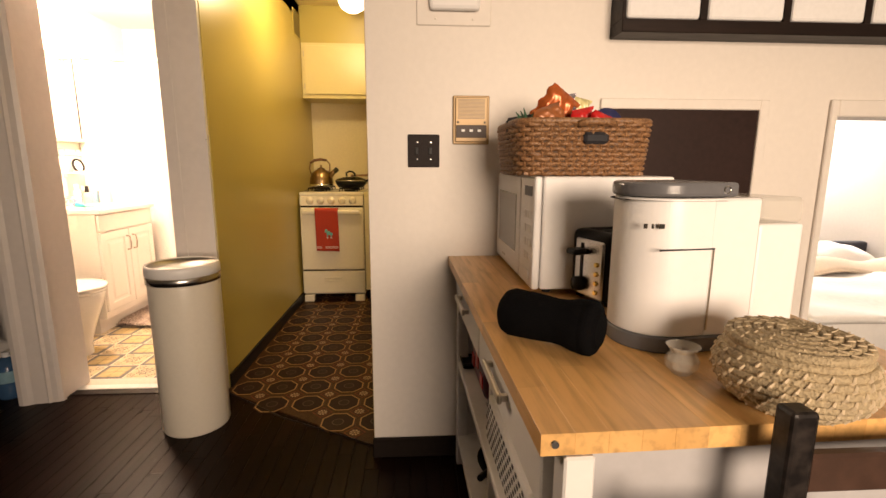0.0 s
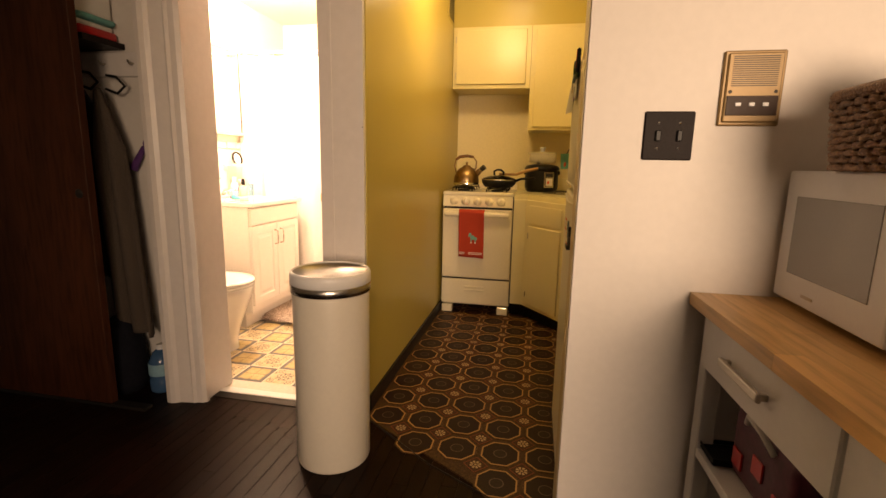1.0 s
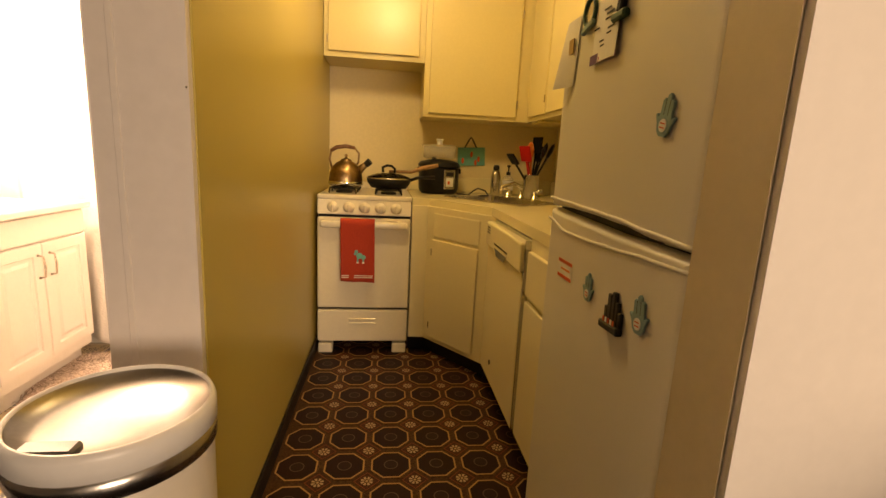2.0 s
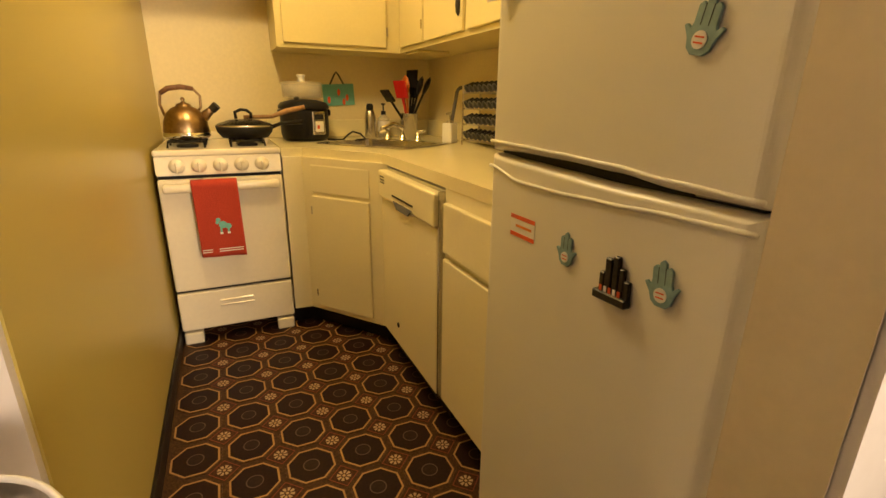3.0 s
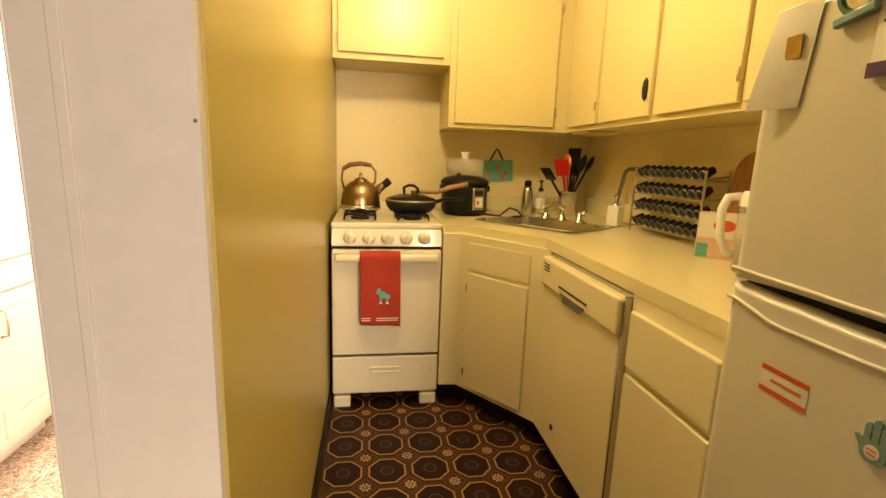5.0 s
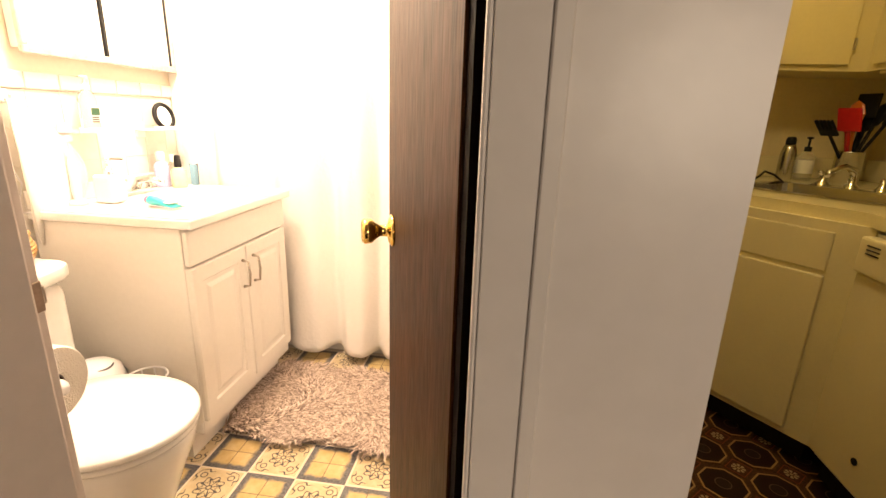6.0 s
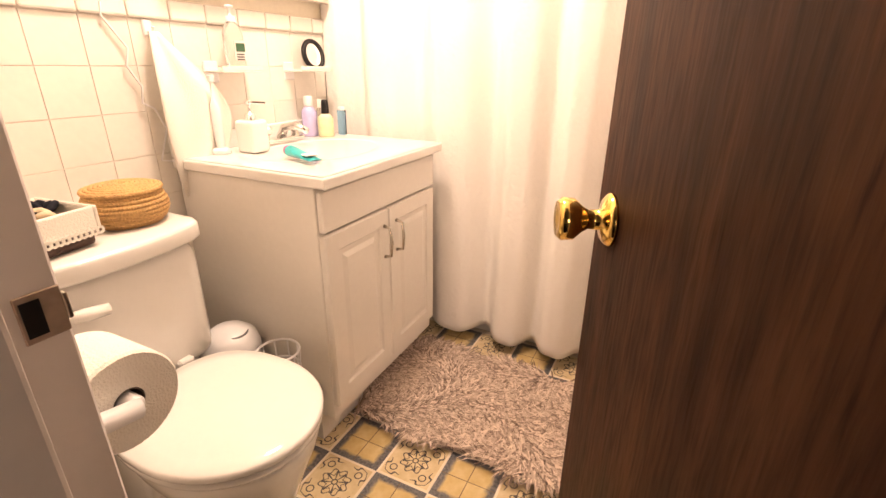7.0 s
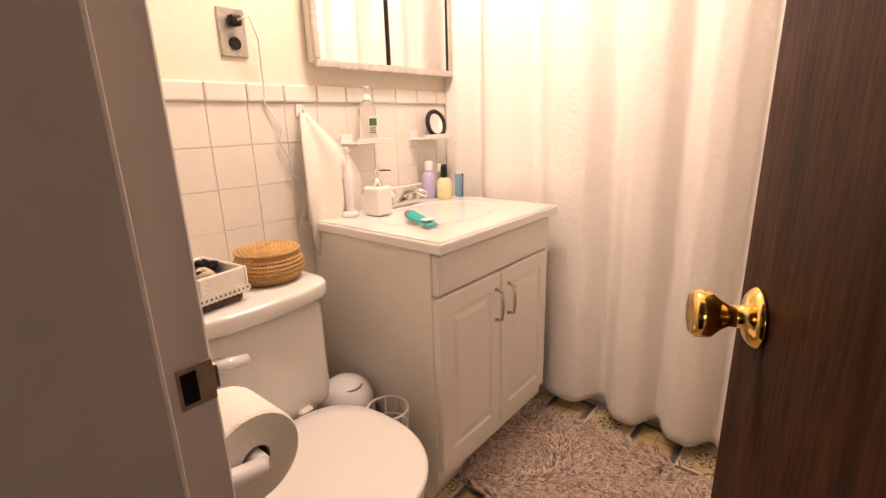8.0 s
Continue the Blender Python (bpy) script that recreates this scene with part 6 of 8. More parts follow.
        bulge = 0.030 * math.sin(math.pi * v) + 0.030 * v ** 3 * math.sin(math.pi * u)
        return (BX + 0.022 + fold + bulge, 2.992 + lo + (hi - lo) * u, 1.155 - 0.43 * v + 0.06 * u * math.sin(math.pi * v) * 0.3)
    part("cloth", sheet(hang, 34, 30, 0.006), towel_white, ht, smooth=True)
    hk = thing("wall_hook", "small white adhesive wall hook", "hook", (BX, 3.04, 1.153), drawn=(BX, 2.99, 1.15))
    part("plate", box(BX, BX + 0.006, 2.978, 3.004, 1.145, 1.185, 0.003), white_plastic, hk)
    part("peg", tube([(BX + 0.005, 2.991, 1.155), (BX + 0.022, 2.991, 1.155), (BX + 0.027, 2.991, 1.168)], 0.004, 8), white_plastic, hk)
    # outlet
    ol = thing("wall_outlet", "worn metal wall outlet with a white plug", "outlet", (BX, 2.875, 1.300), drawn=(BX, 2.83, 1.31))
    pl = part("cover_plate", box(BX - 0.006, BX + 0.002, 2.790, 2.862, 1.313, 1.430, 0.002), paint("worn_steel_plate", (0.45, 0.42, 0.38), 0.4, 0.7, 0.35, 25), ol)
    part("socket", on_wall(lathe([(0.016, 0), (0.016, 0.004), (0, 0.004)], 20), (BX + 0.002, 2.826, 1.345), 0), black_plastic, pl)
    part("plug", box(BX + 0.002, BX + 0.028, 2.812, 2.842, 1.385, 1.412, 0.006, 2), black_plastic, ol)
    cb = thing("charger_cable", "thin white charger cable hanging down the tiles", "cable", (BX + 0.02, 2.945, 0.888), drawn=(BX + 0.02, 2.9, 0.9))
    pts = [(BX + 0.028, 2.827, 1.40), (BX + 0.045, 2.85, 1.41), (BX + 0.035, 2.875, 1.36), (BX + 0.012, 2.887, 1.29), (BX + 0.010, 2.89, 1.245), (BX + 0.008, 2.885, 1.20), (BX + 0.010, 2.93, 1.13), (BX + 0.014, 2.915, 1.09), (BX + 0.010, 2.945, 1.04), (BX + 0.014, 2.935, 1.0), (BX + 0.012, 2.965, 0.985), (BX + 0.016, 2.985, 0.93), (BX + 0.02, 2.95, 0.85), (BX + 0.05, 3.02, 0.835), (BX + 0.10, 3.05, 0.80), (BX + 0.12, 3.075, 0.70), (BX + 0.11, 3.07, 0.62), (BX + 0.08, 3.05, 0.68), (BX + 0.06, 3.02, 0.74)]
    part("cord", tube(pts, 0.0028, 6), white_plastic, cb, smooth=True)
    # glass shelves with bottle and hand mirror
    for y0, y1, nm in ((3.185, 3.335, "clear acrylic tile shelf holding a lotion bottle"), (3.505, 3.670, "clear acrylic tile shelf holding a small mirror")):
        s = thing("tile_shelf", nm, "shelf", (BX, (y0 + y1) / 2, 1.057), "bathroom tile shelves", drawn=(BX, (y0 + y1) / 2, 1.075))
        part("tray", box(BX - 0.001, BX + 0.085, y0, y1, 1.078, 1.084, 0.002), shelf_white, s)
        part("lip", box(BX + 0.080, BX + 0.085, y0, y1, 1.084, 1.096, 0.001), shelf_white, s)
        part("back_plate", box(BX - 0.001, BX + 0.006, y0, y0 + 0.05, 1.05, 1.11, 0.003), white_plastic, s)
    lo = thing("hand_lotion", "clear lotion bottle with green label and white pump", "bottle", (-2.515, 3.270, 1.0675), drawn=(-2.515, 3.225, 1.085))
    part("body", lathe([(0, 0), (0.028, 0), (0.031, 0.008), (0.031, 0.10), (0.022, 0.122), (0.012, 0.13), (0, 0.131)], 24, (-2.515, 3.225, 1.085), 0.75, 1), frost, lo, smooth=True)
    part("label_patch", box(-2.494, -2.4895, 3.205, 3.245, 1.11, 1.165, 0.001), paper, lo)
    part("label_green", box(-2.4895, -2.4885, 3.209, 3.241, 1.135, 1.158), green, lo)
    for k in range(3):
        part("line_of_text", box(-2.4895, -2.4885, 3.209, 3.236, 1.112 + k * 0.007, 1.115 + k * 0.007), ink, lo)
    part("pump", lathe([(0.014, 0.13), (0.013, 0.145), (0.004, 0.147), (0.004, 0.165), (0.012, 0.167), (0.011, 0.174), (0, 0.175)], 14, (-2.515, 3.225, 1.085)), white_plastic, lo, smooth=True)
    sm = thing("hand_mirror", "small black oval folding mirror on the shelf", "mirror", (-2.505, 3.605, 1.0675), drawn=(-2.50, 3.55, 1.085))
    mm = Matrix.Translation((-2.50, 3.55, 1.133)) @ pose(0, 0, 0, 0, 70, -25)
    part("ring", moved(tube([(0.048 * math.cos(a), 0.034 * math.sin(a), 0) for a in [2 * math.pi * k / 28 for k in range(28)]], 0.009, 8, True), mm), black_plastic, sm, smooth=True)
    part("mirror_pane", moved(lathe([(0.034, 0.002), (0, 0.002)], 28, (0, 0, 0), 1.2, 0.85), mm), mirror_glass, sm)
    part("foot", box(-2.525, -2.475, 3.525, 3.575, 1.0845, 1.090, 0.002), black_plastic, sm)
    # bin and its wire basket between toilet and vanity
    bx, by = -2.345, 2.958
    wb = thing("waste_bin", "white round waste bin with swing lid", "bin", (bx, by, 0))
    part("body", lathe([(0, 0.0), (0.064, 0.0), (0.077, 0.305), (0.079, 0.318), (0, 0.318)], 32, (bx, by, 0)), white_plastic, wb, smooth=True)
    part("lid", lathe([(0.081, 0.316), (0.081, 0.330), (0.072, 0.362), (0.048, 0.382), (0, 0.390)], 32, (bx, by, 0)), white_plastic, wb, smooth=True)
    part("flap_edge", tube(arc((bx + 0.01, by, 0.376), 0.046, 0.040, -70, 70, 14, "xy"), 0.003, 6), grey_plastic, wb)
    kx, ky = -2.185, 2.978
    ck = thing("wire_basket", "small white wire basket with a handle", "basket", (kx, ky, 0))
    for zz, r in ((0.02, 0.044), (0.17, 0.050), (0.29, 0.055), (0.345, 0.058)):
        part("ring", tube(arc((kx, ky, zz), r, r, 0, 345, 23, "xy"), 0.0035, 6, True), white_plastic, ck)
    for k in range(10):
        a = 2 * math.pi * k / 10
        part("wire", tube([(kx + 0.044 * math.cos(a), ky + 0.044 * math.sin(a), 0.004), (kx + 0.058 * math.cos(a), ky + 0.058 * math.sin(a), 0.345)], 0.0025, 6), white_plastic, ck)
    part("brush", lathe([(0, 0.003), (0.034, 0.003), (0.036, 0.20), (0.02, 0.29), (0, 0.292)], 20, (kx - 0.004, ky + 0.004, 0)), black_cloth, ck)


bath_small()


def curtain():
    c = thing("shower_curtain", "white textured shower curtain hanging in soft folds", "curtain", (-1.85, 3.76, 0.06))
    def fold(u, v):
        x = -2.555 + 1.41 * u
        amp = 0.030 + 0.012 * (v ** 0.6)
        ph = u * 39 + 1.1 * math.sin(u * 8 + 0.6) + 0.35 * math.sin(v * 3 + u * 5)
        y = 3.752 - amp * (math.sin(ph) + 0.28 * math.sin(2 * ph + 1.3)) + 0.010 * math.sin(u * 13 + 2) * v
        z = 1.885 - v * 1.825 + 0.010 * math.sin(u * 39 + 1.2) * max(0, v - 0.9) * 10 - 0.008 * math.cos(u * 57) * (v < 0.02)
        return (x, y, z)
    part("cloth", sheet(fold, 220, 70, 0.0015), curtain_cloth, c, smooth=True)
    r = thing("curtain_rod", "white curtain rod across the bathtub", "rod", (-1.85, 3.79, 1.9))
    part("pole", tube([(BX - 0.005, 3.79, 1.915), (JR, 3.79, 1.915)], 0.013, 14), white_plastic, r, smooth=True)
    for k in range(12):
        part("ring", tube(arc((-2.50 + k * 0.118, 3.79, 1.905), 0.020, 0.026, 0, 345, 15, "yz"), 0.002, 5, True), chrome, r)
    bt = thing("bathtub", "white enamel bathtub behind the curtain", "bathtub", (-1.85, 4.1, 0))
    part("apron", box(BX + 0.002, JR - 0.014, 3.86, 3.93, 0.0, 0.40, 0.015, 3), porcelain, bt)
    part("far_rim", box(BX + 0.002, JR - 0.014, 4.36, 4.445, 0.0, 0.40, 0.015, 3), porcelain, bt)
    part("tub_floor", box(BX + 0.002, JR - 0.014, 3.93, 4.36, 0.0, 0.06), porcelain, bt)


curtain()


def shag_rug():
    g = thing("bath_rug", "taupe shaggy bath rug on the tiles", "rug", (-1.78, 3.41, 0))
    x0, x1, y0, y1 = -2.105, -1.37, 3.180, 3.650
    part("backing", box(x0 + 0.02, x1 - 0.02, y0 + 0.02, y1 - 0.02, 0.001, 0.010, 0.003), fur, g)
    rng = np.random.RandomState(4)
    n = 15000
    px, py = rng.uniform(x0, x1, n), rng.uniform(y0, y1, n)
    # tufts lean together in swirls
    ang = 2.2 * np.sin(px * 9 + 1) + 2.0 * np.cos(py * 11) + rng.normal(0, 0.7, n)
    ln = rng.uniform(0.035, 0.085, n)
    w = rng.uniform(0.0018, 0.0050, n)
    dx, dy = np.cos(ang), np.sin(ang)
    verts = np.empty((n * 5, 3))
    for k, (t, h, ws) in enumerate(((0, 0.006, 1), (0, 0.006, -1), (0.55, 0.030, 0.9), (0.55, 0.030, -0.9), (1.0, 0.026, 0))):
        verts[k::5, 0] = px + dx * ln * t - dy * w * ws
        verts[k::5, 1] = py + dy * ln * t + dx * w * ws
        verts[k::5, 2] = h + (rng.uniform(-0.006, 0.008, n) if k == 4 else 0)
    base = np.arange(n) * 5
    faces = [(b, b + 1, b + 3, b + 2) for b in base] + [(b + 2, b + 3, b + 4) for b in base]
    me = bpy.data.meshes.new("shag")
    me.from_pydata(verts.tolist(), [], faces)
    me.materials.append(fur_pile)
    ob = new("shag", me)
    ob.parent = g
    ob.location = -BASE[g.name]
    tagged(ob, kind="stuff")


fur_pile, n_, l_, b_ = nodes_of("taupe_pile")
geo = n_.new("ShaderNodeNewGeometry")
fade = mix(n_, l_, ramp(n_, l_, geo.outputs["Random Per Island"], 0.0, 1.0), (0.15, 0.10, 0.075), (0.72, 0.58, 0.48))
l_.new(fade, b_.inputs["Base Color"])
b_.inputs["Roughness"].default_value = 0.85
shag_rug()


# ---- living room: wall fittings ----
def wall_fittings():
    y = WY
    sw = thing("light_switch", "black double light switch plate on the white wall", "switch", (0.04, y, 1.12))
    pl = part("plate", box(-0.016, 0.095, y - 0.007, y, 1.119, 1.232, 0.003), paint("black_switch_metal", (0.014, 0.008, 0.007), 0.5, vary=0.3, fine=150, bump=0.15), sw)
    for x in (0.016, 0.063):
        part("toggle", box(x - 0.006, x + 0.006, y - 0.016, y - 0.006, 1.163, 1.188, 0.002), black_plastic, pl)
        for z in (1.146, 1.205):
            part("screw", on_wall(lathe([(0.0035, 0), (0.003, 0.0015), (0, 0.002)], 10), (x, y - 0.007, z), -90), chrome, pl)
    ic = thing("intercom", "tan metal intercom panel with speaker slots and buttons", "intercom", (0.205, y, 1.2))
    fr = part("frame", box(0.141, 0.268, y - 0.010, y, 1.199, 1.363, 0.003), tan_plastic, ic)
    part("face", box(0.148, 0.261, y - 0.016, y - 0.009, 1.206, 1.357, 0.003), tan_plastic, ic)
    for k in range(15):
        part("slot", box(0.158, 0.251, y - 0.0175, y - 0.0155, 1.285 + k * 0.0045, 1.2868 + k * 0.0045), dark_metal, fr)
    pn = part("button_panel", box(0.152, 0.257, y - 0.0185, y - 0.015, 1.221, 1.264, 0.001), paint("brown_panel", (0.045, 0.022, 0.012), 0.35), ic)
    for x in (0.176, 0.204, 0.232):
        part("button", box(x - 0.006, x + 0.006, y - 0.022, y - 0.018, 1.241, 1.249, 0.001), white_plastic, pn)
    for x in (0.158, 0.251):
        part("screw", on_wall(lathe([(0.004, 0), (0.003, 0.0015), (0, 0.002)], 10), (x, y - 0.0165, 1.273), -90), dark_metal, fr)
    th = thing("wall_box", "white painted square wall box with raised cover", "junction box", (0.142, y, 1.590), drawn=(0.136, y, 1.575))
    part("back_plate", box(0.011, 0.262, y - 0.006, y, 1.572, 1.80, 0.003), white_wall, th)
    cv = part("cover", prism([(0.053, 1.615), (0.222, 1.615), (0.222, 1.78), (0.053, 1.78)], 0, 0.03, 0.012, 2), white_plastic, th)
    cv.matrix_local = Matrix.Translation((-0.136, -1.575 * 0, -1.575)) @ Matrix(((1, 0, 0, 0), (0, 0, -1, -0.006), (0, 1, 0, 0), (0, 0, 0, 1)))
    for x in (0.075, 0.20):
        part("screw", on_wall(lathe([(0.004, 0), (0.003, 0.0015), (0, 0.002)], 10), (x, y - 0.006, 1.593), -90), white_wall, th)
    # dark shelf with white bins
    sh = thing("wall_shelf", "black-brown wall shelf with upright dividers", "shelf", (1.325, 1.5, 1.557), drawn=(1.3, 1.5, 1.545))
    part("board", box(0.655, 2.10, 1.50, y, 1.542, 1.583, 0.002), black_wood, sh)
    for x in (0.655, 0.927, 1.21, 1.49, 1.775):
        part("divider", box(x - (0 if x < 0.7 else 0.012), x + 0.012, 1.505, y, 1.583, 1.86, 0.001), black_wood, sh)
    part("top_board", box(0.655, 2.10, 1.50, y, 1.86, 1.89, 0.002), black_wood, sh)
    for k, (a, b) in enumerate(((0.669, 0.913), (0.941, 1.196), (1.224, 1.476), (1.504, 1.760))):
        bn = thing("storage_bin", "white fabric storage bin on the dark shelf", "bin", ((a + b) / 2, 1.55, 1.584), "shelf storage bins", drawn=((a + b) / 2 - 0.025, 1.55, 1.572))
        part("body", box(a, b, 1.501, 1.592, 1.584, 1.80, 0.010, 2), paint("white_bin_cloth", (0.76, 0.76, 0.77), 0.7, vary=0.06, big=8) if k == 0 else bpy.data.materials["white_bin_cloth"], bn)
        part("bin_handle", box((a + b) / 2 - 0.04, (a + b) / 2 + 0.04, 1.497, 1.501, 1.72, 1.74, 0.002), grey_plastic, bn)
    # framed chalkboard
    bd = thing("chalkboard", "dark brown board in a white painted frame", "board", (1.0, y, 0.8))
    part("panel", box(0.70, 1.241, y - 0.006, y, 0.80, 1.324, 0.001), paint("dark_board", (0.026, 0.013, 0.011), 0.5, vary=0.25, big=6), bd)
    part("frame", box(1.241, 1.276, y - 0.014, y, 0.76, 1.36, 0.003), white_wall, bd)
    part("frame", box(0.66, 1.241, y - 0.014, y, 1.324, 1.36, 0.003), white_wall, bd)
    dc = thing("opening_trim", "white moulded trim round the bedroom opening", "trim", (1.45, y, 0.0), kind="structure")
    part("side_trim", box(1.508, 1.535, y - 0.016, y, 0, 1.364, 0.004), white_wall, dc)
    part("top_trim", box(1.535, 2.45, y - 0.016, y, 1.304, 1.364, 0.004), white_wall, dc)


wall_fittings()


# ---- the kitchen cart and what stands on it ----
CART = Matrix.Translation((0.128, 1.597, 0)) @ pose(0, 0, 0, 0, 0, 1.8)
TOP = 0.800


def cart():
    c = thing("kitchen_cart", "white kitchen island cart with drawers and butcher-block top", "cart", (0.128, 1.597, 0), turn=1.8)
    L, W = 1.150, 0.70
    n = 16
    random.seed(31)
    for k in range(n):
        x0, x1 = W * k / n, W * (k + 1) / n
        cuts = [-L, -L + random.uniform(0.12, 0.42)]
        while cuts[-1] < -0.45:
            cuts.append(cuts[-1] + random.uniform(0.28, 0.42))
        cuts.append(-0.002)
        for y0, y1 in zip(cuts, cuts[1:]):
            part("stave", box(x0 + 0.00005, x1 - 0.00005, y0 + 0.00005, y1 - 0.00005, TOP - 0.030, TOP, 0.0003), butcher, c, "butcher-block stave" if k == 0 and y0 == -L else "")
    for (x, y) in ((0.03, -0.03), (W - 0.07, -0.03), (0.03, -L + 0.035), (W - 0.07, -L + 0.035)):
        part("leg", box(x, x + 0.04, y - 0.04, y, 0.0, TOP - 0.031, 0.003), white_lam, c)
    # white end panel greyed to carry shade that its lighting does not give
    part("end_panel", box(0.045, W - 0.045, -L + 0.042, -L + 0.060, 0.10, TOP - 0.031), paint("shaded_white_panel", (0.44, 0.43, 0.44), 0.5, vary=0.06), c)
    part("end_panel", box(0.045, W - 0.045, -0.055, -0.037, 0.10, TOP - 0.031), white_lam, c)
    part("centre_panel", box(0.05, W - 0.04, -L / 2 - 0.010, -L / 2 + 0.010, 0.10, 0.62), white_lam, c)
    part("back_panel", box(W - 0.05, W - 0.035, -L + 0.06, -0.055, 0.10, TOP - 0.031), white_lam, c)
    for k, (y0, y1) in enumerate(((-0.535, -0.045), (-L + 0.075, -0.545))):
        d = part("drawer", box(0.026, 0.30, y0, y1, 0.632, TOP - 0.034, 0.003), white_lam, c)
        ym = (y0 + y1) / 2 + 0.02
        part("handle", box(0.004, 0.014, ym - 0.085, ym + 0.085, 0.688, 0.708, 0.004, 2), nickel, d, "satin metal bar handle")
        for s in (-1, 1):
            part("handle_post", box(0.010, 0.028, ym + s * 0.075 - 0.005, ym + s * 0.075 + 0.005, 0.692, 0.704), nickel, d)
    for z in (0.10, 0.40):
        part("shelf", box(0.032, W - 0.05, -L + 0.06, -0.055, z, z + 0.022, 0.002), white_lam, c)
    part("corner_screw", moved(lathe([(0.006, 0), (0.005, 0.002), (0, 0.002)], 12), Matrix.Translation((0.018, -L - 0.0005, TOP - 0.014)) @ pose(0, 0, 0, 90, 0, 0)), chrome, c)


cart()


def cart_shelf_things():
    def at(x, y, z):
        return CART @ Vector((x, y, z))
    def lb(name, *a, **k):
        return moved(box(*a, **k), CART)
    bg = thing("shopping_bag", "burgundy printed bag with white handle on the cart shelf", "bag", at(0.18, -0.28, 0.422))
    part("sack", lb("", 0.07, 0.30, -0.40, -0.14, 0.423, 0.600, bevel=0.03, seg=3), burgundy, bg, smooth=True)
    part("handle", moved(tube([(0.068, -0.32, 0.57), (0.055, -0.29, 0.60), (0.055, -0.24, 0.605), (0.068, -0.21, 0.575)], 0.006, 8), CART), paper, bg, smooth=True)
    for k in range(3):
        part("red_motif", lb("", 0.066, 0.070, -0.37 + k * 0.08, -0.33 + k * 0.08, 0.46 + 0.03 * (k % 2), 0.50 + 0.03 * (k % 2), bevel=0.001), red_plastic, bg)
    tr = thing("baking_tray", "dark baking tray leaning on the cart shelf", "tray", at(0.10, -0.12, 0.422))
    part("sheet_metal", lb("", 0.040, 0.28, -0.145, -0.062, 0.424, 0.436, bevel=0.004), black_iron, tr)
    part("rim", moved(tube([(0.040, -0.062, 0.44), (0.040, -0.145, 0.44), (0.28, -0.145, 0.44), (0.28, -0.062, 0.44)], 0.005, 6, True), CART), black_iron, tr)
    wb = thing("plastic_basket", "white perforated plastic basket of groceries", "basket", at(0.2, -0.75, 0.422))
    part("tub", lb("", 0.045, 0.32, -0.96, -0.58, 0.424, 0.56, bevel=0.012, seg=2), white_plastic, wb)
    holes = bmesh.new()
    for i in range(7):
        for j in range(14):
            y = -0.93 + j * 0.026 + (0.013 if i % 2 else 0)
            join(holes, moved(box(0.0435, 0.0455, y, y + 0.011, 0.44 + i * 0.016, 0.447 + i * 0.016), CART))
    part("hole_pattern", holes, grey_plastic, wb)
    part("packet", lb("", 0.08, 0.16, -0.90, -0.75, 0.50, 0.615, bevel=0.01), red_plastic, wb)
    part("packet", lb("", 0.18, 0.27, -0.86, -0.66, 0.50, 0.61, bevel=0.01), paper, wb)
    pn = thing("pan_stack", "stacked dark pans on the lower cart shelf", "pan", at(0.2, -0.30, 0.122))
    for k, r in enumerate((0.13, 0.115, 0.10)):
        part("pan", moved(lathe([(0, 0), (r * 0.8, 0), (r, 0.05), (r - 0.004, 0.05), (r * 0.78, 0.006), (0, 0.006)], 32, (0.20, -0.30, 0.124 + k * 0.045)), CART), black_iron, pn, smooth=True)
    part("handle", moved(tube([(0.10, -0.38, 0.20), (0.05, -0.46, 0.23)], 0.010, 8), CART), black_plastic, pn)
    cr = thing("produce_bag", "clear bag of green vegetables on the lower shelf", "bag", at(0.2, -0.85, 0.122))
    random.seed(2)
    for k in range(14):
        q = CART @ Vector((random.uniform(0.08, 0.30), random.uniform(-0.98, -0.68), random.uniform(0.16, 0.27)))
        part("leaf", moved(lathe([(0, -0.03), (0.03, -0.01), (0.034, 0.01), (0, 0.03)], 9, (0, 0, 0), 1, 0.6), Matrix.Translation(q) @ pose(0, 0, 0, random.uniform(0, 90), random.uniform(0, 90), 0)), paint("green_leaves", (0.10, 0.20, 0.05), 0.5, vary=0.4, big=30) if k == 0 else bpy.data.materials["green_leaves"], cr, smooth=True)
    part("tray", lb("", 0.06, 0.33, -1.0, -0.66, 0.123, 0.16, bevel=0.01), white_plastic, cr)
    st = thing("step_stool", "folded pale wooden step stool leaning at the cart end", "stool", (0.24, 0.40, 0))
    m = Matrix.Translation((0.235, 0.438, 0)) @ pose(0, 0, 0, 6, 4, 0)
    for x in (0.0, 0.26):
        part("side_rail", moved(box(x, x + 0.035, -0.02, 0.0, 0.004, 0.73, 0.004), m), paint("pale_painted_wood", (0.68, 0.62, 0.54), 0.5, vary=0.1) if x == 0 else bpy.data.materials["pale_painted_wood"], st)
    for z in (0.2, 0.45, 0.66):
        part("tread", moved(box(0.035, 0.26, -0.022, -0.002, z, z + 0.05, 0.003), m), bpy.data.materials["pale_painted_wood"], st)


cart_shelf_things()


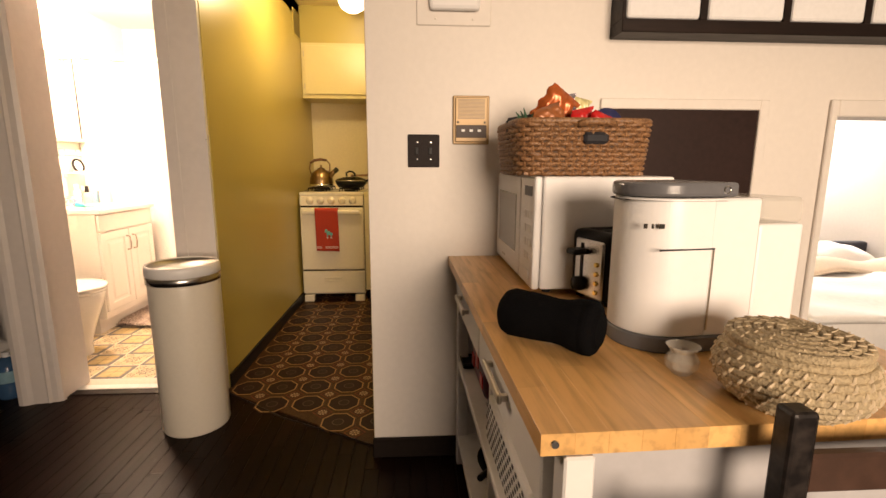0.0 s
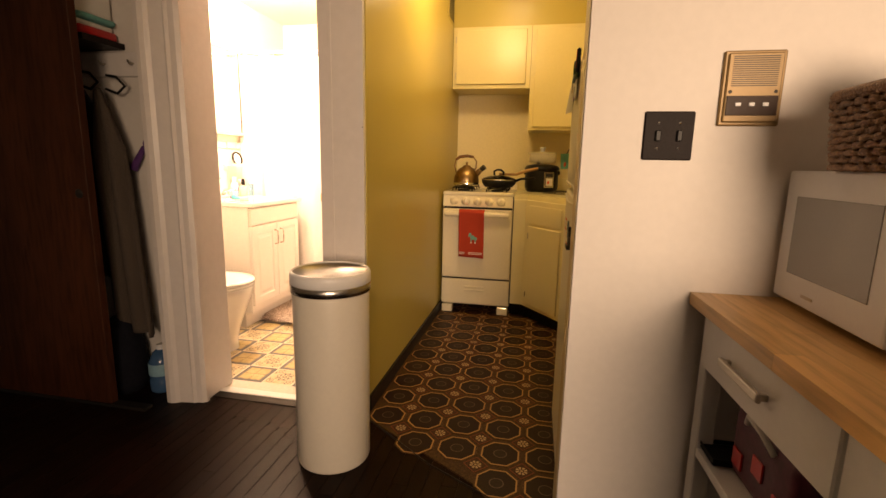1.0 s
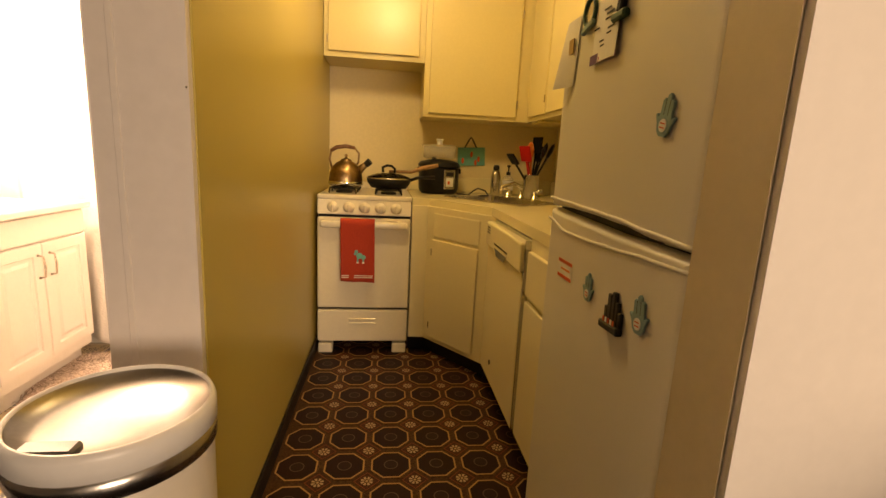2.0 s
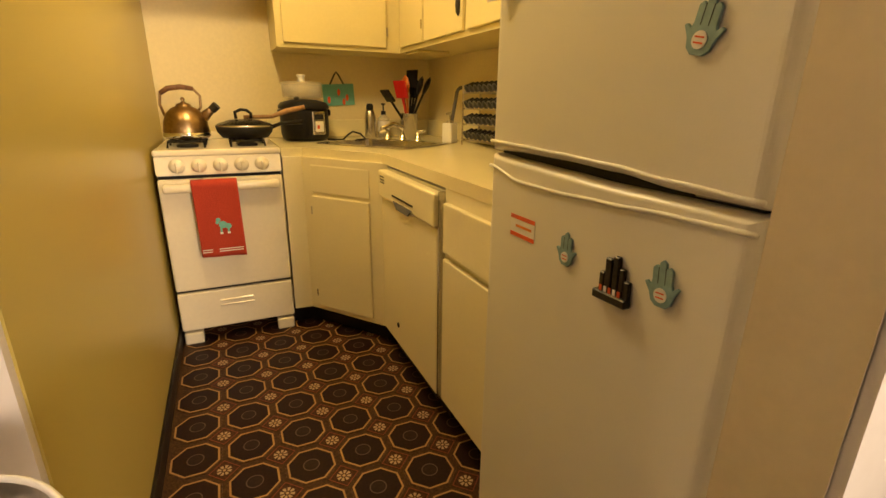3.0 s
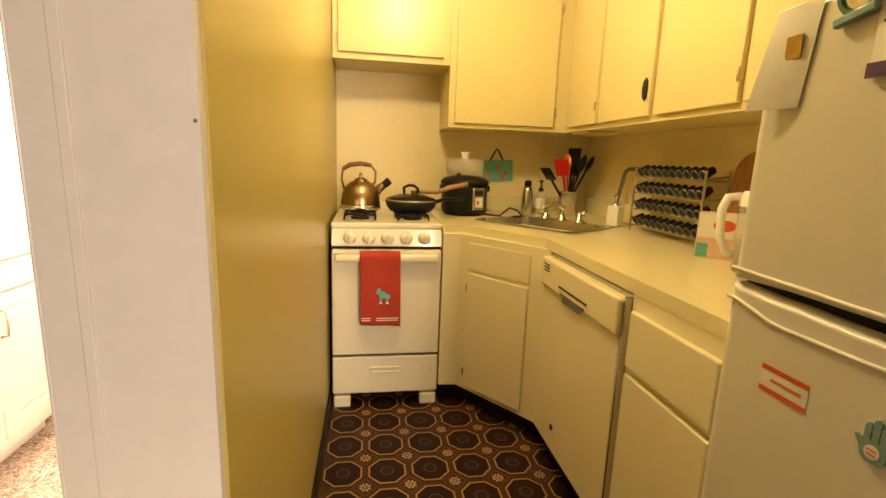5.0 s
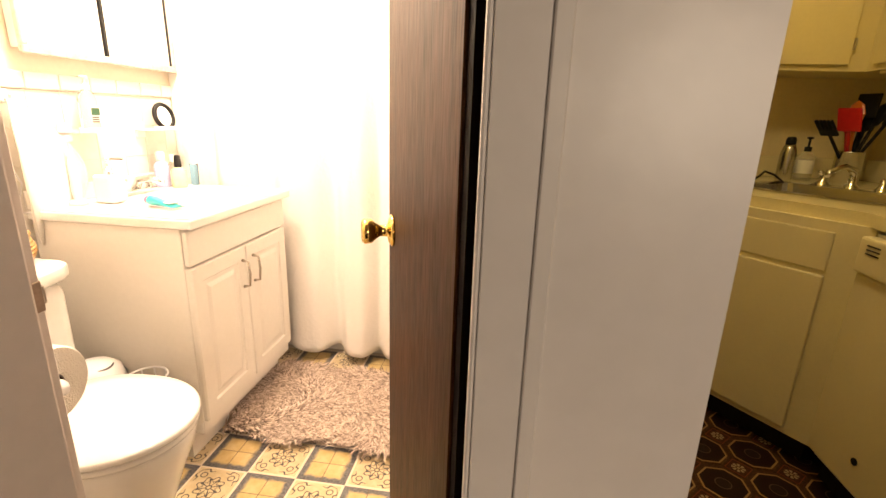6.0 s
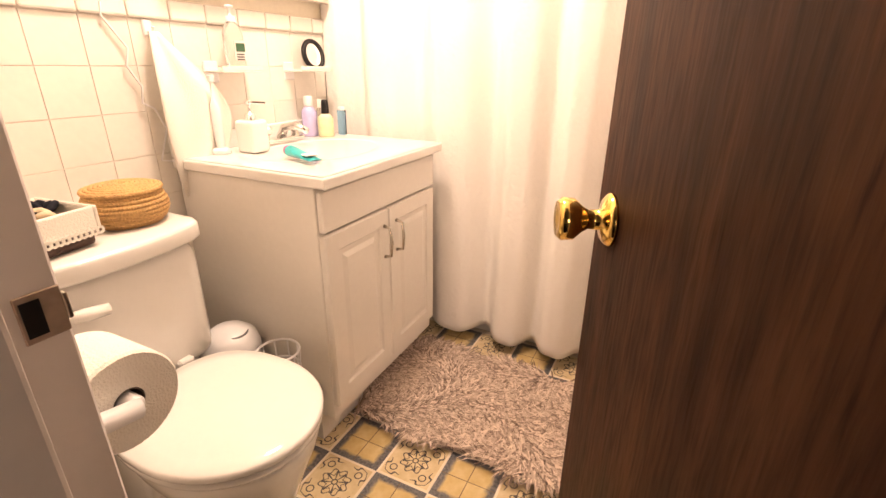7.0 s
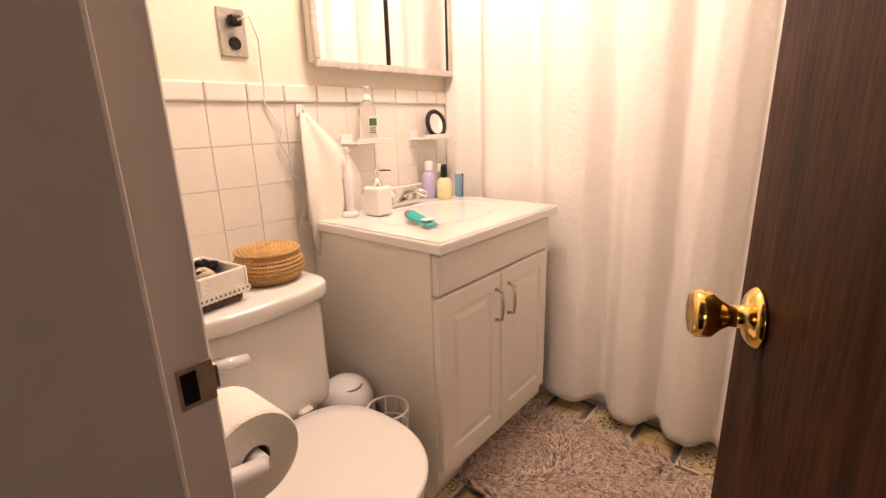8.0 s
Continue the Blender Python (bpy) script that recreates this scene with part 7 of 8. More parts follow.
def microwave():
    x0, x1, y0, y1, z0, z1 = 0.303, 0.655, 1.065, 1.585, TOP + 0.014, 1.100
    m = thing("microwave", "white countertop microwave on the cart against the wall", "microwave", (0.5, 1.38, TOP))
    part("case", box(x0 + 0.022, x1, y0, y1, z0, z1, 0.006, 2), white_plastic, m)
    for x in (x0 + 0.05, x1 - 0.05):
        for y in (y0 + 0.04, y1 - 0.04):
            part("foot", lathe([(0, 0), (0.012, 0), (0.012, 0.016), (0, 0.016)], 12, (x, y, TOP)), black_plastic, m)
    d = part("door", box(x0, x0 + 0.020, y0 + 0.155, y1, z0, z1, 0.006, 2), white_plastic, m)
    part("window", box(x0 - 0.0015, x0 + 0.002, y0 + 0.205, y1 - 0.050, z0 + 0.062, z1 - 0.055, 0.001), paint("grey_mesh_window", (0.36, 0.35, 0.34), 0.25, vary=0.05, fine=500), d, "grey mesh door window")
    part("badge", box(x0 - 0.0015, x0, y1 - 0.16, y1 - 0.12, z0 + 0.022, z0 + 0.028), nickel, d)
    cp = part("control_panel", box(x0, x0 + 0.020, y0, y0 + 0.152, z0, z1, 0.006, 2), white_plastic, m)
    part("display", box(x0 - 0.001, x0 + 0.001, y0 + 0.022, y0 + 0.10, z1 - 0.05, z1 - 0.025), black_plastic, cp)
    for i in range(4):
        for j in range(3):
            part("button", box(x0 - 0.0015, x0, y0 + 0.025 + j * 0.027, y0 + 0.045 + j * 0.027, z0 + 0.07 + i * 0.036, z0 + 0.09 + i * 0.036), white_lam, cp)
    part("open_button", box(x0 - 0.003, x0, y0 + 0.03, y0 + 0.095, z0 + 0.02, z0 + 0.045, 0.002), white_plastic, cp)


microwave()


def snack_basket():
    x0, x1, y0, y1, z0, z1 = 0.268, 0.622, 1.105, 1.44, 1.101, 1.234
    b = thing("wicker_basket", "brown woven wicker basket full of snacks on the microwave", "basket", (0.42, 1.28, z0))
    def side(t, z):
        """A point on the rounded-square wall at t turns round, flaring with height."""
        f = (z - z0) / (z1 - z0)
        hx, hy, r = (x1 - x0) / 2 - 0.012 * (1 - f), (y1 - y0) / 2 - 0.012 * (1 - f), 0.05
        a = 2 * math.pi * t
        c, s = math.cos(a), math.sin(a)
        k = (abs(c / hx) ** 6 + abs(s / hy) ** 6) ** (-1 / 6)
        return Vector(((x0 + x1) / 2 + k * c, (y0 + y1) / 2 + k * s, z))
    weave = bmesh.new()
    rows, n = 11, 128
    for r in range(rows):
        z = z0 + 0.006 + (z1 - z0 - 0.012) * r / (rows - 1)
        pts = []
        for k in range(n):
            p0 = side(k / n, z)
            out = (p0 - Vector(((x0 + x1) / 2, (y0 + y1) / 2, z))).normalized()
            pts.append(p0 + out * 0.0055 * math.sin(math.pi * k / 2 + math.pi * r) + Vector((0, 0, 0.002 * math.sin(k * 1.7 + r * 2.3))))
        join(weave, tube(pts, 0.0062, 6, True))
    part("weave", weave, wicker, b, smooth=True)
    stakes = bmesh.new()
    for k in range(60):
        join(stakes, tube([side(k / 60, z0 + 0.002), side(k / 60, z1 - 0.003)], 0.0035, 5))
    part("stakes", stakes, wicker, b)
    part("bottom", box(x0 + 0.02, x1 - 0.02, y0 + 0.02, y1 - 0.02, z0 + 0.0005, z0 + 0.008), wicker, b)
    part("inner_wall", moved(sheet(lambda u, v: tuple(side(u, z0 + 0.004 + (z1 - z0 - 0.01) * v)), 60, 2), Matrix.Translation((0.0, 0, 0))), paint("dark_inner_wicker", (0.08, 0.04, 0.02), 0.7, vary=0.4, big=60), b)
    rimp = [side(k / 80, z1 + 0.002) for k in range(80)]
    part("rim", tube(rimp, 0.009, 7, True), wicker, b, smooth=True)
    part("handle_hole", box(0.43, 0.495, y0 - 0.012, y0 + 0.004, z0 + 0.078, z0 + 0.108, 0.008), ink, b, "dark handle opening")
    part("handle", tube([(0.415, y0 - 0.006, z1 - 0.006), (0.44, y0 - 0.012, z1), (0.485, y0 - 0.012, z1), (0.51, y0 - 0.006, z1 - 0.006)], 0.009, 8), wicker, b, smooth=True)
    random.seed(21)
    def packet(nm, label, c, w, h, mat_, rot, cat="snack packet"):
        s = thing(nm, label, cat, c, "snacks in the basket")
        def pil(u, v):
            e = min(1, min(u, 1 - u) * 5) * min(1, min(v, 1 - v) * 6)
            return ((u - 0.5) * w + 0.004 * math.sin(v * 21), 0.022 * e ** 0.6 + 0.003 * math.sin(u * 17 + v * 9), (v - 0.5) * h)
        body = sheet(pil, 14, 14)
        back = sheet(lambda u, v: (pil(u, v)[0], -pil(u, v)[1], pil(u, v)[2]), 14, 14)
        join(body, back)
        bmesh.ops.recalc_face_normals(body, faces=body.faces[:])
        return part("wrapper", moved(body, Matrix.Translation(c) @ pose(0, 0, 0, *rot)), mat_, s, smooth=True)
    packet("snack_packet", "shiny orange-red snack packet", (0.40, 1.28, 1.275), 0.10, 0.13, paint("orange_foil", (0.50, 0.12, 0.03), 0.25, 0.3, 0.3, 25), (10, 35, 10))
    packet("snack_packet", "crumpled brown and orange packet", (0.375, 1.20, 1.240), 0.09, 0.09, paint("brown_foil", (0.35, 0.12, 0.04), 0.3, 0.2, 0.5, 40), (-10, -20, 20))
    packet("snack_packet", "white and lilac foil packet", (0.44, 1.30, 1.270), 0.07, 0.11, silver_foil, (5, -8, -15))
    packet("snack_packet", "clear packet with yellow tie", (0.49, 1.34, 1.275), 0.07, 0.10, paint("yellowish_cello", (0.70, 0.62, 0.30), 0.2, 0.0, 0.4, 30), (0, 12, 5))
    packet("snack_packet", "bright red snack packet on top", (0.47, 1.22, 1.235), 0.06, 0.09, red_plastic, (8, -12, 0))
    packet("snack_packet", "red packet lying in the basket", (0.505, 1.19, 1.228), 0.08, 0.07, red_plastic, (20, 20, 10))
    packet("snack_packet", "dark wrapped chocolate snack packet", (0.30, 1.24, 1.225), 0.08, 0.07, ink, (10, -10, 20))
    cn = thing("snack_tin", "round navy tin with red top in the basket", "tin", (0.525, 1.24, 1.18))
    part("drum", moved(lathe([(0, -0.05), (0.045, -0.05), (0.047, -0.045), (0.047, 0.045), (0.045, 0.05), (0, 0.05)], 28), Matrix.Translation((0.53, 1.26, 1.225)) @ pose(0, 0, 0, 70, 30, 0)), navy, cn, smooth=True)
    gp = thing("pine_sprig", "dark green plastic sprig in the basket", "decoration", (0.31, 1.22, 1.23))
    for k in range(9):
        a = k * 0.7
        part("leaf", tube([(0.315, 1.21, 1.225), (0.315 + 0.035 * math.cos(a), 1.21 + 0.02 * math.sin(a), 1.265 + 0.012 * math.sin(2.3 * k))], [0.008, 0.001], 6), green, gp)


snack_basket()


def toaster():
    m4 = Matrix.Translation((0.432, 1.000, TOP)) @ pose(0, 0, 0, 0, 0, 4) @ pose(0, 0, 0, 0, 0, 12)
    t = thing("toaster", "black and brushed-steel toaster on the cart", "toaster", (0.55, 1.07, TOP))
    part("shell", moved(box(-0.01, 0.24, -0.075, 0.075, 0.012, 0.175, 0.018, 3), m4), black_plastic, t, smooth=True)
    part("end_plate", moved(box(-0.018, -0.009, -0.060, 0.045, 0.018, 0.155, 0.004), m4), steel, t, "brushed steel end plate")
    part("lever_slot", moved(box(-0.020, -0.017, 0.012, 0.020, 0.05, 0.145), m4), black_plastic, t)
    part("lever", moved(box(-0.052, -0.016, -0.002, 0.036, 0.118, 0.132, 0.004), m4), black_plastic, t)
    part("knob", moved(moved(lathe([(0.018, 0), (0.017, 0.016), (0, 0.016)], 20), Matrix.Translation((-0.018, 0.018, 0.045)) @ pose(0, 0, 0, 0, -90, 0)), m4), black_plastic, t, smooth=True)
    for k in range(4):
        part("button", moved(moved(lathe([(0.006, 0), (0.005, 0.004), (0, 0.004)], 12), Matrix.Translation((-0.018, -0.040, 0.035 + k * 0.022)) @ pose(0, 0, 0, 0, -90, 0)), m4), brass, t)
    for y in (-0.028, 0.028):
        part("bread_slot", moved(box(0.02, 0.21, y - 0.014, y + 0.014, 0.172, 0.1765), m4), ink, t)
    for x in (0.01, 0.21):
        for y in (-0.06, 0.05):
            part("foot", moved(box(x, x + 0.02, y, y + 0.02, 0, 0.013), m4), black_plastic, t)


toaster()


def coffee_maker():
    z = TOP
    k = thing("coffee_maker", "white single-serve coffee maker with grey lid handle", "coffee maker", (0.536, 0.777, z), drawn=(0.53, 0.83, z), spin=8)
    def body(x0, x1, y0, y1):
        r = (y1 - y0) / 2
        ym = (y0 + y1) / 2
        n = 28
        front = [(x0 + r - r * math.cos(a), ym + r * math.sin(a)) for a in [-math.pi / 2 + math.pi * i / n for i in range(n + 1)]]
        return front + [(x1, y1), (x1, y0)]
    part("base", prism(body(0.372, 0.545, 0.742, 0.915), z, z + 0.030, 0.003, 1), grey_plastic, k, "dark metal base")
    part("front_column", prism(body(0.375, 0.50, 0.746, 0.911), z + 0.030, z + 0.272, 0.002, 1), white_plastic, k)
    part("rear_body", box(0.498, 0.595, 0.748, 0.909, z + 0.001, z + 0.272, 0.004), white_plastic, k)
    part("front_seam", box(0.40, 0.505, 0.7445, 0.7475, z + 0.185, z + 0.1875), ink, k)
    part("side_seam", box(0.503, 0.5055, 0.7455, 0.749, z + 0.04, z + 0.186), nickel, k)
    lid = part("lid_handle", prism(body(0.368, 0.545, 0.748, 0.908), z + 0.274, z + 0.299, 0.006, 2), grey_plastic, k, "glossy grey lid handle")
    part("chrome_band", prism(body(0.365, 0.44, 0.744, 0.913), z + 0.268, z + 0.268, 0.002, 1), chrome, lid)
    part("thumb_ring", moved(tube(arc((0.520, 0.7475, z + 0.2865), 0.006, 0.006, 0, 345, 15, "xz"), 0.0012, 6, True), Matrix.Identity(4)), chrome, lid)
    tank = part("water_tank", box(0.597, 0.692, 0.752, 0.905, z + 0.001, z + 0.226, 0.006, 2), white_plastic, k)
    part("tank_window", box(0.599, 0.690, 0.754, 0.903, z + 0.2262, z + 0.272, 0.006), thin_clear, tank, "clear tank rim")
    for i, w in enumerate((0.006, 0.003, 0.009)):
        part("badge", box(0.378 + i * 0.012, 0.378 + i * 0.012 + w, 0.7615 - i * 0.004, 0.7635 - i * 0.004, z + 0.222, z + 0.230), dark_metal, k)


coffee_maker()


def cart_small():
    z = TOP
    s = thing("portable_speaker", "black cylindrical portable speaker lying on the cart", "speaker", (0.28, 0.775, z))
    a, b = Vector((0.200, 0.790, z + 0.047)), Vector((0.312, 0.694, z + 0.047))
    d = (b - a).normalized()
    part("grille", tube([a - d * 0.02, a - d * 0.012, a, a.lerp(b, 0.35), a.lerp(b, 0.6), a.lerp(b, 0.72), a.lerp(b, 0.85), b, b + d * 0.012, b + d * 0.02], [0.030, 0.041, 0.046, 0.044, 0.041, 0.042, 0.047, 0.049, 0.044, 0.030], 28), black_cloth, s, smooth=True)
    part("end_ring", tube([b - d * 0.006, b - d * 0.002, b + d * 0.010, b + d * 0.016], [0.046, 0.0495, 0.0485, 0.043], 28), black_cloth, s, smooth=True)
    part("end_cap", tube([b + d * 0.018, b + d * 0.023], [0.034, 0.030], 24), black_cloth, s)
    g = thing("glass_votive", "small pleated clear glass candle holder", "candle holder", (0.433, 0.607, z), drawn=(0.446, 0.695, z))
    part("cup", lathe([(0, 0), (0.014, 0.0), (0.024, 0.012), (0.026, 0.024), (0.018, 0.036), (0.026, 0.047), (0.024, 0.047), (0.015, 0.036), (0.022, 0.024), (0.012, 0.006), (0, 0.006)], 12, (0.446, 0.695, z)), thin_clear, g)


cart_small()
prof = [(0.072, 0.0060), (0.085, 0.0145), (0.095, 0.0235), (0.101, 0.0330), (0.104, 0.0425), (0.104, 0.0520), (0.101, 0.0615), (0.096, 0.0705), (0.089, 0.0790)]
coil_basket("seagrass_basket", "round grey seagrass basket with lid on the cart", (0.533, 0.513, TOP + 0.001), [(r * 0.87, z) for r, z in prof], 0.0068, seagrass, lid=[(0.078, 0.0910), (0.068, 0.0940), (0.057, 0.0960), (0.045, 0.0974), (0.032, 0.0984), (0.019, 0.0990)], stitches=seagrass_pale)


def chair():
    c = thing("dining_chair", "black painted wooden chair drawn up to the cart end", "chair", (0.625, 0.395, 0), drawn=(0.62, 0.44, 0))
    for x in (0.430, 0.83):
        part("back_post", prism([(x, 0.435), (x + 0.032, 0.435), (x + 0.032, 0.465), (x, 0.465)], 0.002, 0.852 if x < 0.5 else 0.852, 0.005, 2), black_post, c)
        part("front_leg", box(x, x + 0.032, 0.06, 0.09, 0.002, 0.43, 0.004), black_post, c)
    for z in (0.745, 0.60):
        part("back_slat", box(0.462, 0.83, 0.441, 0.459, z, z + 0.05, 0.004), paint("brown_slat_wood", (0.06, 0.03, 0.02), 0.4, vary=0.3) if z > 0.7 else bpy.data.materials["brown_slat_wood"], c)
    part("seat", box(0.425, 0.868, 0.05, 0.470, 0.43, 0.455, 0.006, 2), black_post, c)
    for y in (0.075, 0.45):
        part("stretcher", tube([(0.446, y, 0.2), (0.846, y, 0.2)], 0.010, 8), black_post, c)


chair()


# ---- bedroom seen through the opening ----
def bedroom():
    b = thing("bed", "made bed with white linen and charcoal headboard", "bed", (2.6, 2.4, 0))
    part("frame", box(1.85, 3.45, 1.90, 3.35, 0.0, 0.22, 0.01), charcoal, b)
    part("mattress", box(1.87, 3.43, 1.92, 3.33, 0.22, 0.42, 0.05, 4), bed_linen, b, smooth=True)
    part("headboard", box(3.12, 3.585, 3.36, 3.44, 0.0, 0.545, 0.02, 3), charcoal, b, "charcoal upholstered headboard")
    pile = thing("duvet", "rumpled white and tan duvet on the bed", "duvet", (2.5, 2.3, 0.42))
    part("cover", sheet(lambda u, v: (1.86 + 1.58 * u, 1.91 + 1.0 * v, 0.425 + 0.05 * math.sin(math.pi * u) * math.sin(math.pi * v) + 0.018 * math.sin(u * 13 + v * 7) * math.sin(v * 11)), 36, 28, 0.03), bed_linen, pile, smooth=True)
    part("blanket", sheet(lambda u, v: (1.90 + 1.5 * u, 2.62 + 0.34 * v, 0.475 + 0.02 * math.sin(u * 15) + 0.05 * math.sin(math.pi * v)), 30, 12, 0.02), blanket_tan, pile, smooth=True)
    for x in (2.1, 2.75):
        p = thing("pillow", "plump white bed pillow against the headboard", "pillow", (x + 0.3, 3.15, 0.42), "bed pillows")
        def pil(u, v, s=1):
            e = max(0, (1 - abs(2 * u - 1) ** 3) * (1 - abs(2 * v - 1) ** 3))
            return (x + 0.6 * u, 3.02 + 0.26 * v, 0.455 + 0.06 * v + s * 0.075 * e ** 0.7 + 0.012 * math.sin(u * 14) * e)
        m = sheet(lambda u, v: pil(u, v, 1), 20, 14)
        join(m, sheet(lambda u, v: pil(u, v, -1), 20, 14))
        bmesh.ops.recalc_face_normals(m, faces=m.faces[:])
        part("cushion", m, bed_linen, p, smooth=True)
    po = thing("poster", "red and white poster on the bedroom wall", "poster", (3.9, 4.44, 1.0))
    part("sheet", box(3.33, 3.58, 4.435, 4.449, 0.75, 1.22), paper, po)
    part("red_block", box(3.35, 3.56, 4.431, 4.435, 0.77, 0.86), red_plastic, po)
    for k in range(5):
        part("grey_block", box(3.36 + 0.03 * k, 3.38 + 0.03 * k, 4.431, 4.435, 0.90, 0.98 + 0.04 * (k % 3)), grey_plastic, po)


bedroom()


# ---- coat nook ----
def coat_nook():
    d = thing("sliding_door", "red-brown wooden sliding closet door standing half open", "door", (-2.4, 2.0, 0))
    part("slab", box(-2.88, -2.075, 1.985, 2.02, 0.012, 2.10, 0.002), closet_wood, d)
    part("floor_track", box(-2.98, -1.90, 1.98, 2.025, -0.004, 0.012), dark_metal, d)
    part("finger_pull", on_wall(lathe([(0.020, 0), (0.018, 0.002), (0.012, 0.001), (0, 0.0005)], 16), (-2.12, 1.985, 0.95), -90), dark_metal, d)
    s = thing("closet_shelf", "dark wooden shelf above the coat rail", "shelf", (-2.4, 2.18, 1.58))
    part("board", box(-2.99, -2.10, 2.06, 2.264, 1.575, 1.60, 0.002), black_wood, s)
    hr = thing("hook_rail", "white painted hook rail on the nook wall", "hook rail", (-2.4, 2.26, 1.47))
    part("board", box(-2.99, -1.878, 2.248, 2.264, 1.46, 1.565, 0.003), trim_paint, hr)
    for x in (-2.05, -2.2, -2.35, -2.5):
        part("hook", tube([(x, 2.248, 1.515), (x, 2.225, 1.51), (x, 2.215, 1.525)], 0.004, 8), nickel, hr)
    tw = thing("folded_linen", "folded white, green and red linen on the shelf", "linen", (-2.35, 2.15, 1.60))
    for k, (z0, z1, m) in enumerate(((1.601, 1.64, red_plastic), (1.64, 1.665, towel_white), (1.665, 1.69, teal), (1.69, 1.85, towel_white))):
        part("fold", box(-2.75, -2.12 - 0.02 * (k % 2), 2.07, 2.25, z0, z1, 0.012, 3), m, tw, smooth=True)
    def coat(name, label, x, w, ztop, zbot, m, yoff):
        c = thing(name, label, "coat", (x, 2.2, zbot))
        def cl(u, v):
            wid = w * (0.25 + 0.75 * min(1, v * 4.5)) * (1 + 0.25 * v)
            return (x + (u - 0.5) * wid + 0.08 * v, 2.20 + yoff + 0.022 * math.sin(u * 15 + v * 2) * min(1, v * 3), ztop - (ztop - zbot) * v - 0.05 * abs(u - 0.5))
        part("cloth", sheet(cl, 30, 40, 0.02), m, c, smooth=True)
        part("hanger", tube([(x, 2.21, ztop + 0.06), (x + 0.06, 2.20, ztop + 0.05), (x + 0.10, 2.20, ztop + 0.01), (x + 0.06, 2.20, ztop - 0.02), (x, 2.20, ztop)], 0.006, 8), black_plastic, c)
    coat("wool_coat", "long brown-grey wool coat on a black hanger", -2.16, 0.16, 1.40, 0.30, grey_coat, -0.03)
    coat("dark_jacket", "dark jacket hanging behind the coat", -2.30, 0.24, 1.42, 0.55, dark_coat, 0.0)
    um = thing("umbrella", "folded dark purple umbrella hung on a hook", "umbrella", (-2.03, 2.2, 1.05))
    part("canopy", tube([(-2.09, 2.235, 1.05), (-2.02, 2.235, 1.15)], [0.018, 0.012], 10), purple_print, um)
    part("strap", tube(arc((-2.012, 2.235, 1.165), 0.012, 0.018, 0, 345, 11, "xz"), 0.003, 6, True), purple_print, um)
    bg = thing("laundry_bag", "dark cloth bag on the nook floor", "bag", (-2.2, 2.15, 0))
    part("sack", lathe([(0, 0), (0.09, 0.0), (0.105, 0.05), (0.10, 0.20), (0.07, 0.32), (0.03, 0.36), (0, 0.36)], 20, (-2.17, 2.155, 0.0)), dark_coat, bg, smooth=True)
    wb = thing("water_jug", "blue plastic water jug with white cap on the floor", "bottle", (-1.985, 2.19, 0))
    part("body", lathe([(0, 0.0), (0.052, 0.0), (0.056, 0.01), (0.056, 0.06), (0.052, 0.07), (0.056, 0.08), (0.054, 0.15), (0.035, 0.19), (0.018, 0.205), (0, 0.206)], 24, (-1.985, 2.185, 0)), paint("blue_jug_plastic", (0.05, 0.12, 0.24), 0.15, vary=0.1), wb, smooth=True)
    part("label_patch", lathe([(0.0568, 0.085), (0.0572, 0.087), (0.0572, 0.14), (0.0566, 0.142)], 24, (-1.985, 2.185, 0)), paint("pale_blue_label", (0.25, 0.45, 0.55), 0.5), wb, smooth=True)
    part("cap", lathe([(0.018, 0.205), (0.018, 0.228), (0, 0.229)], 16, (-1.985, 2.185, 0)), white_plastic, wb)


coat_nook()


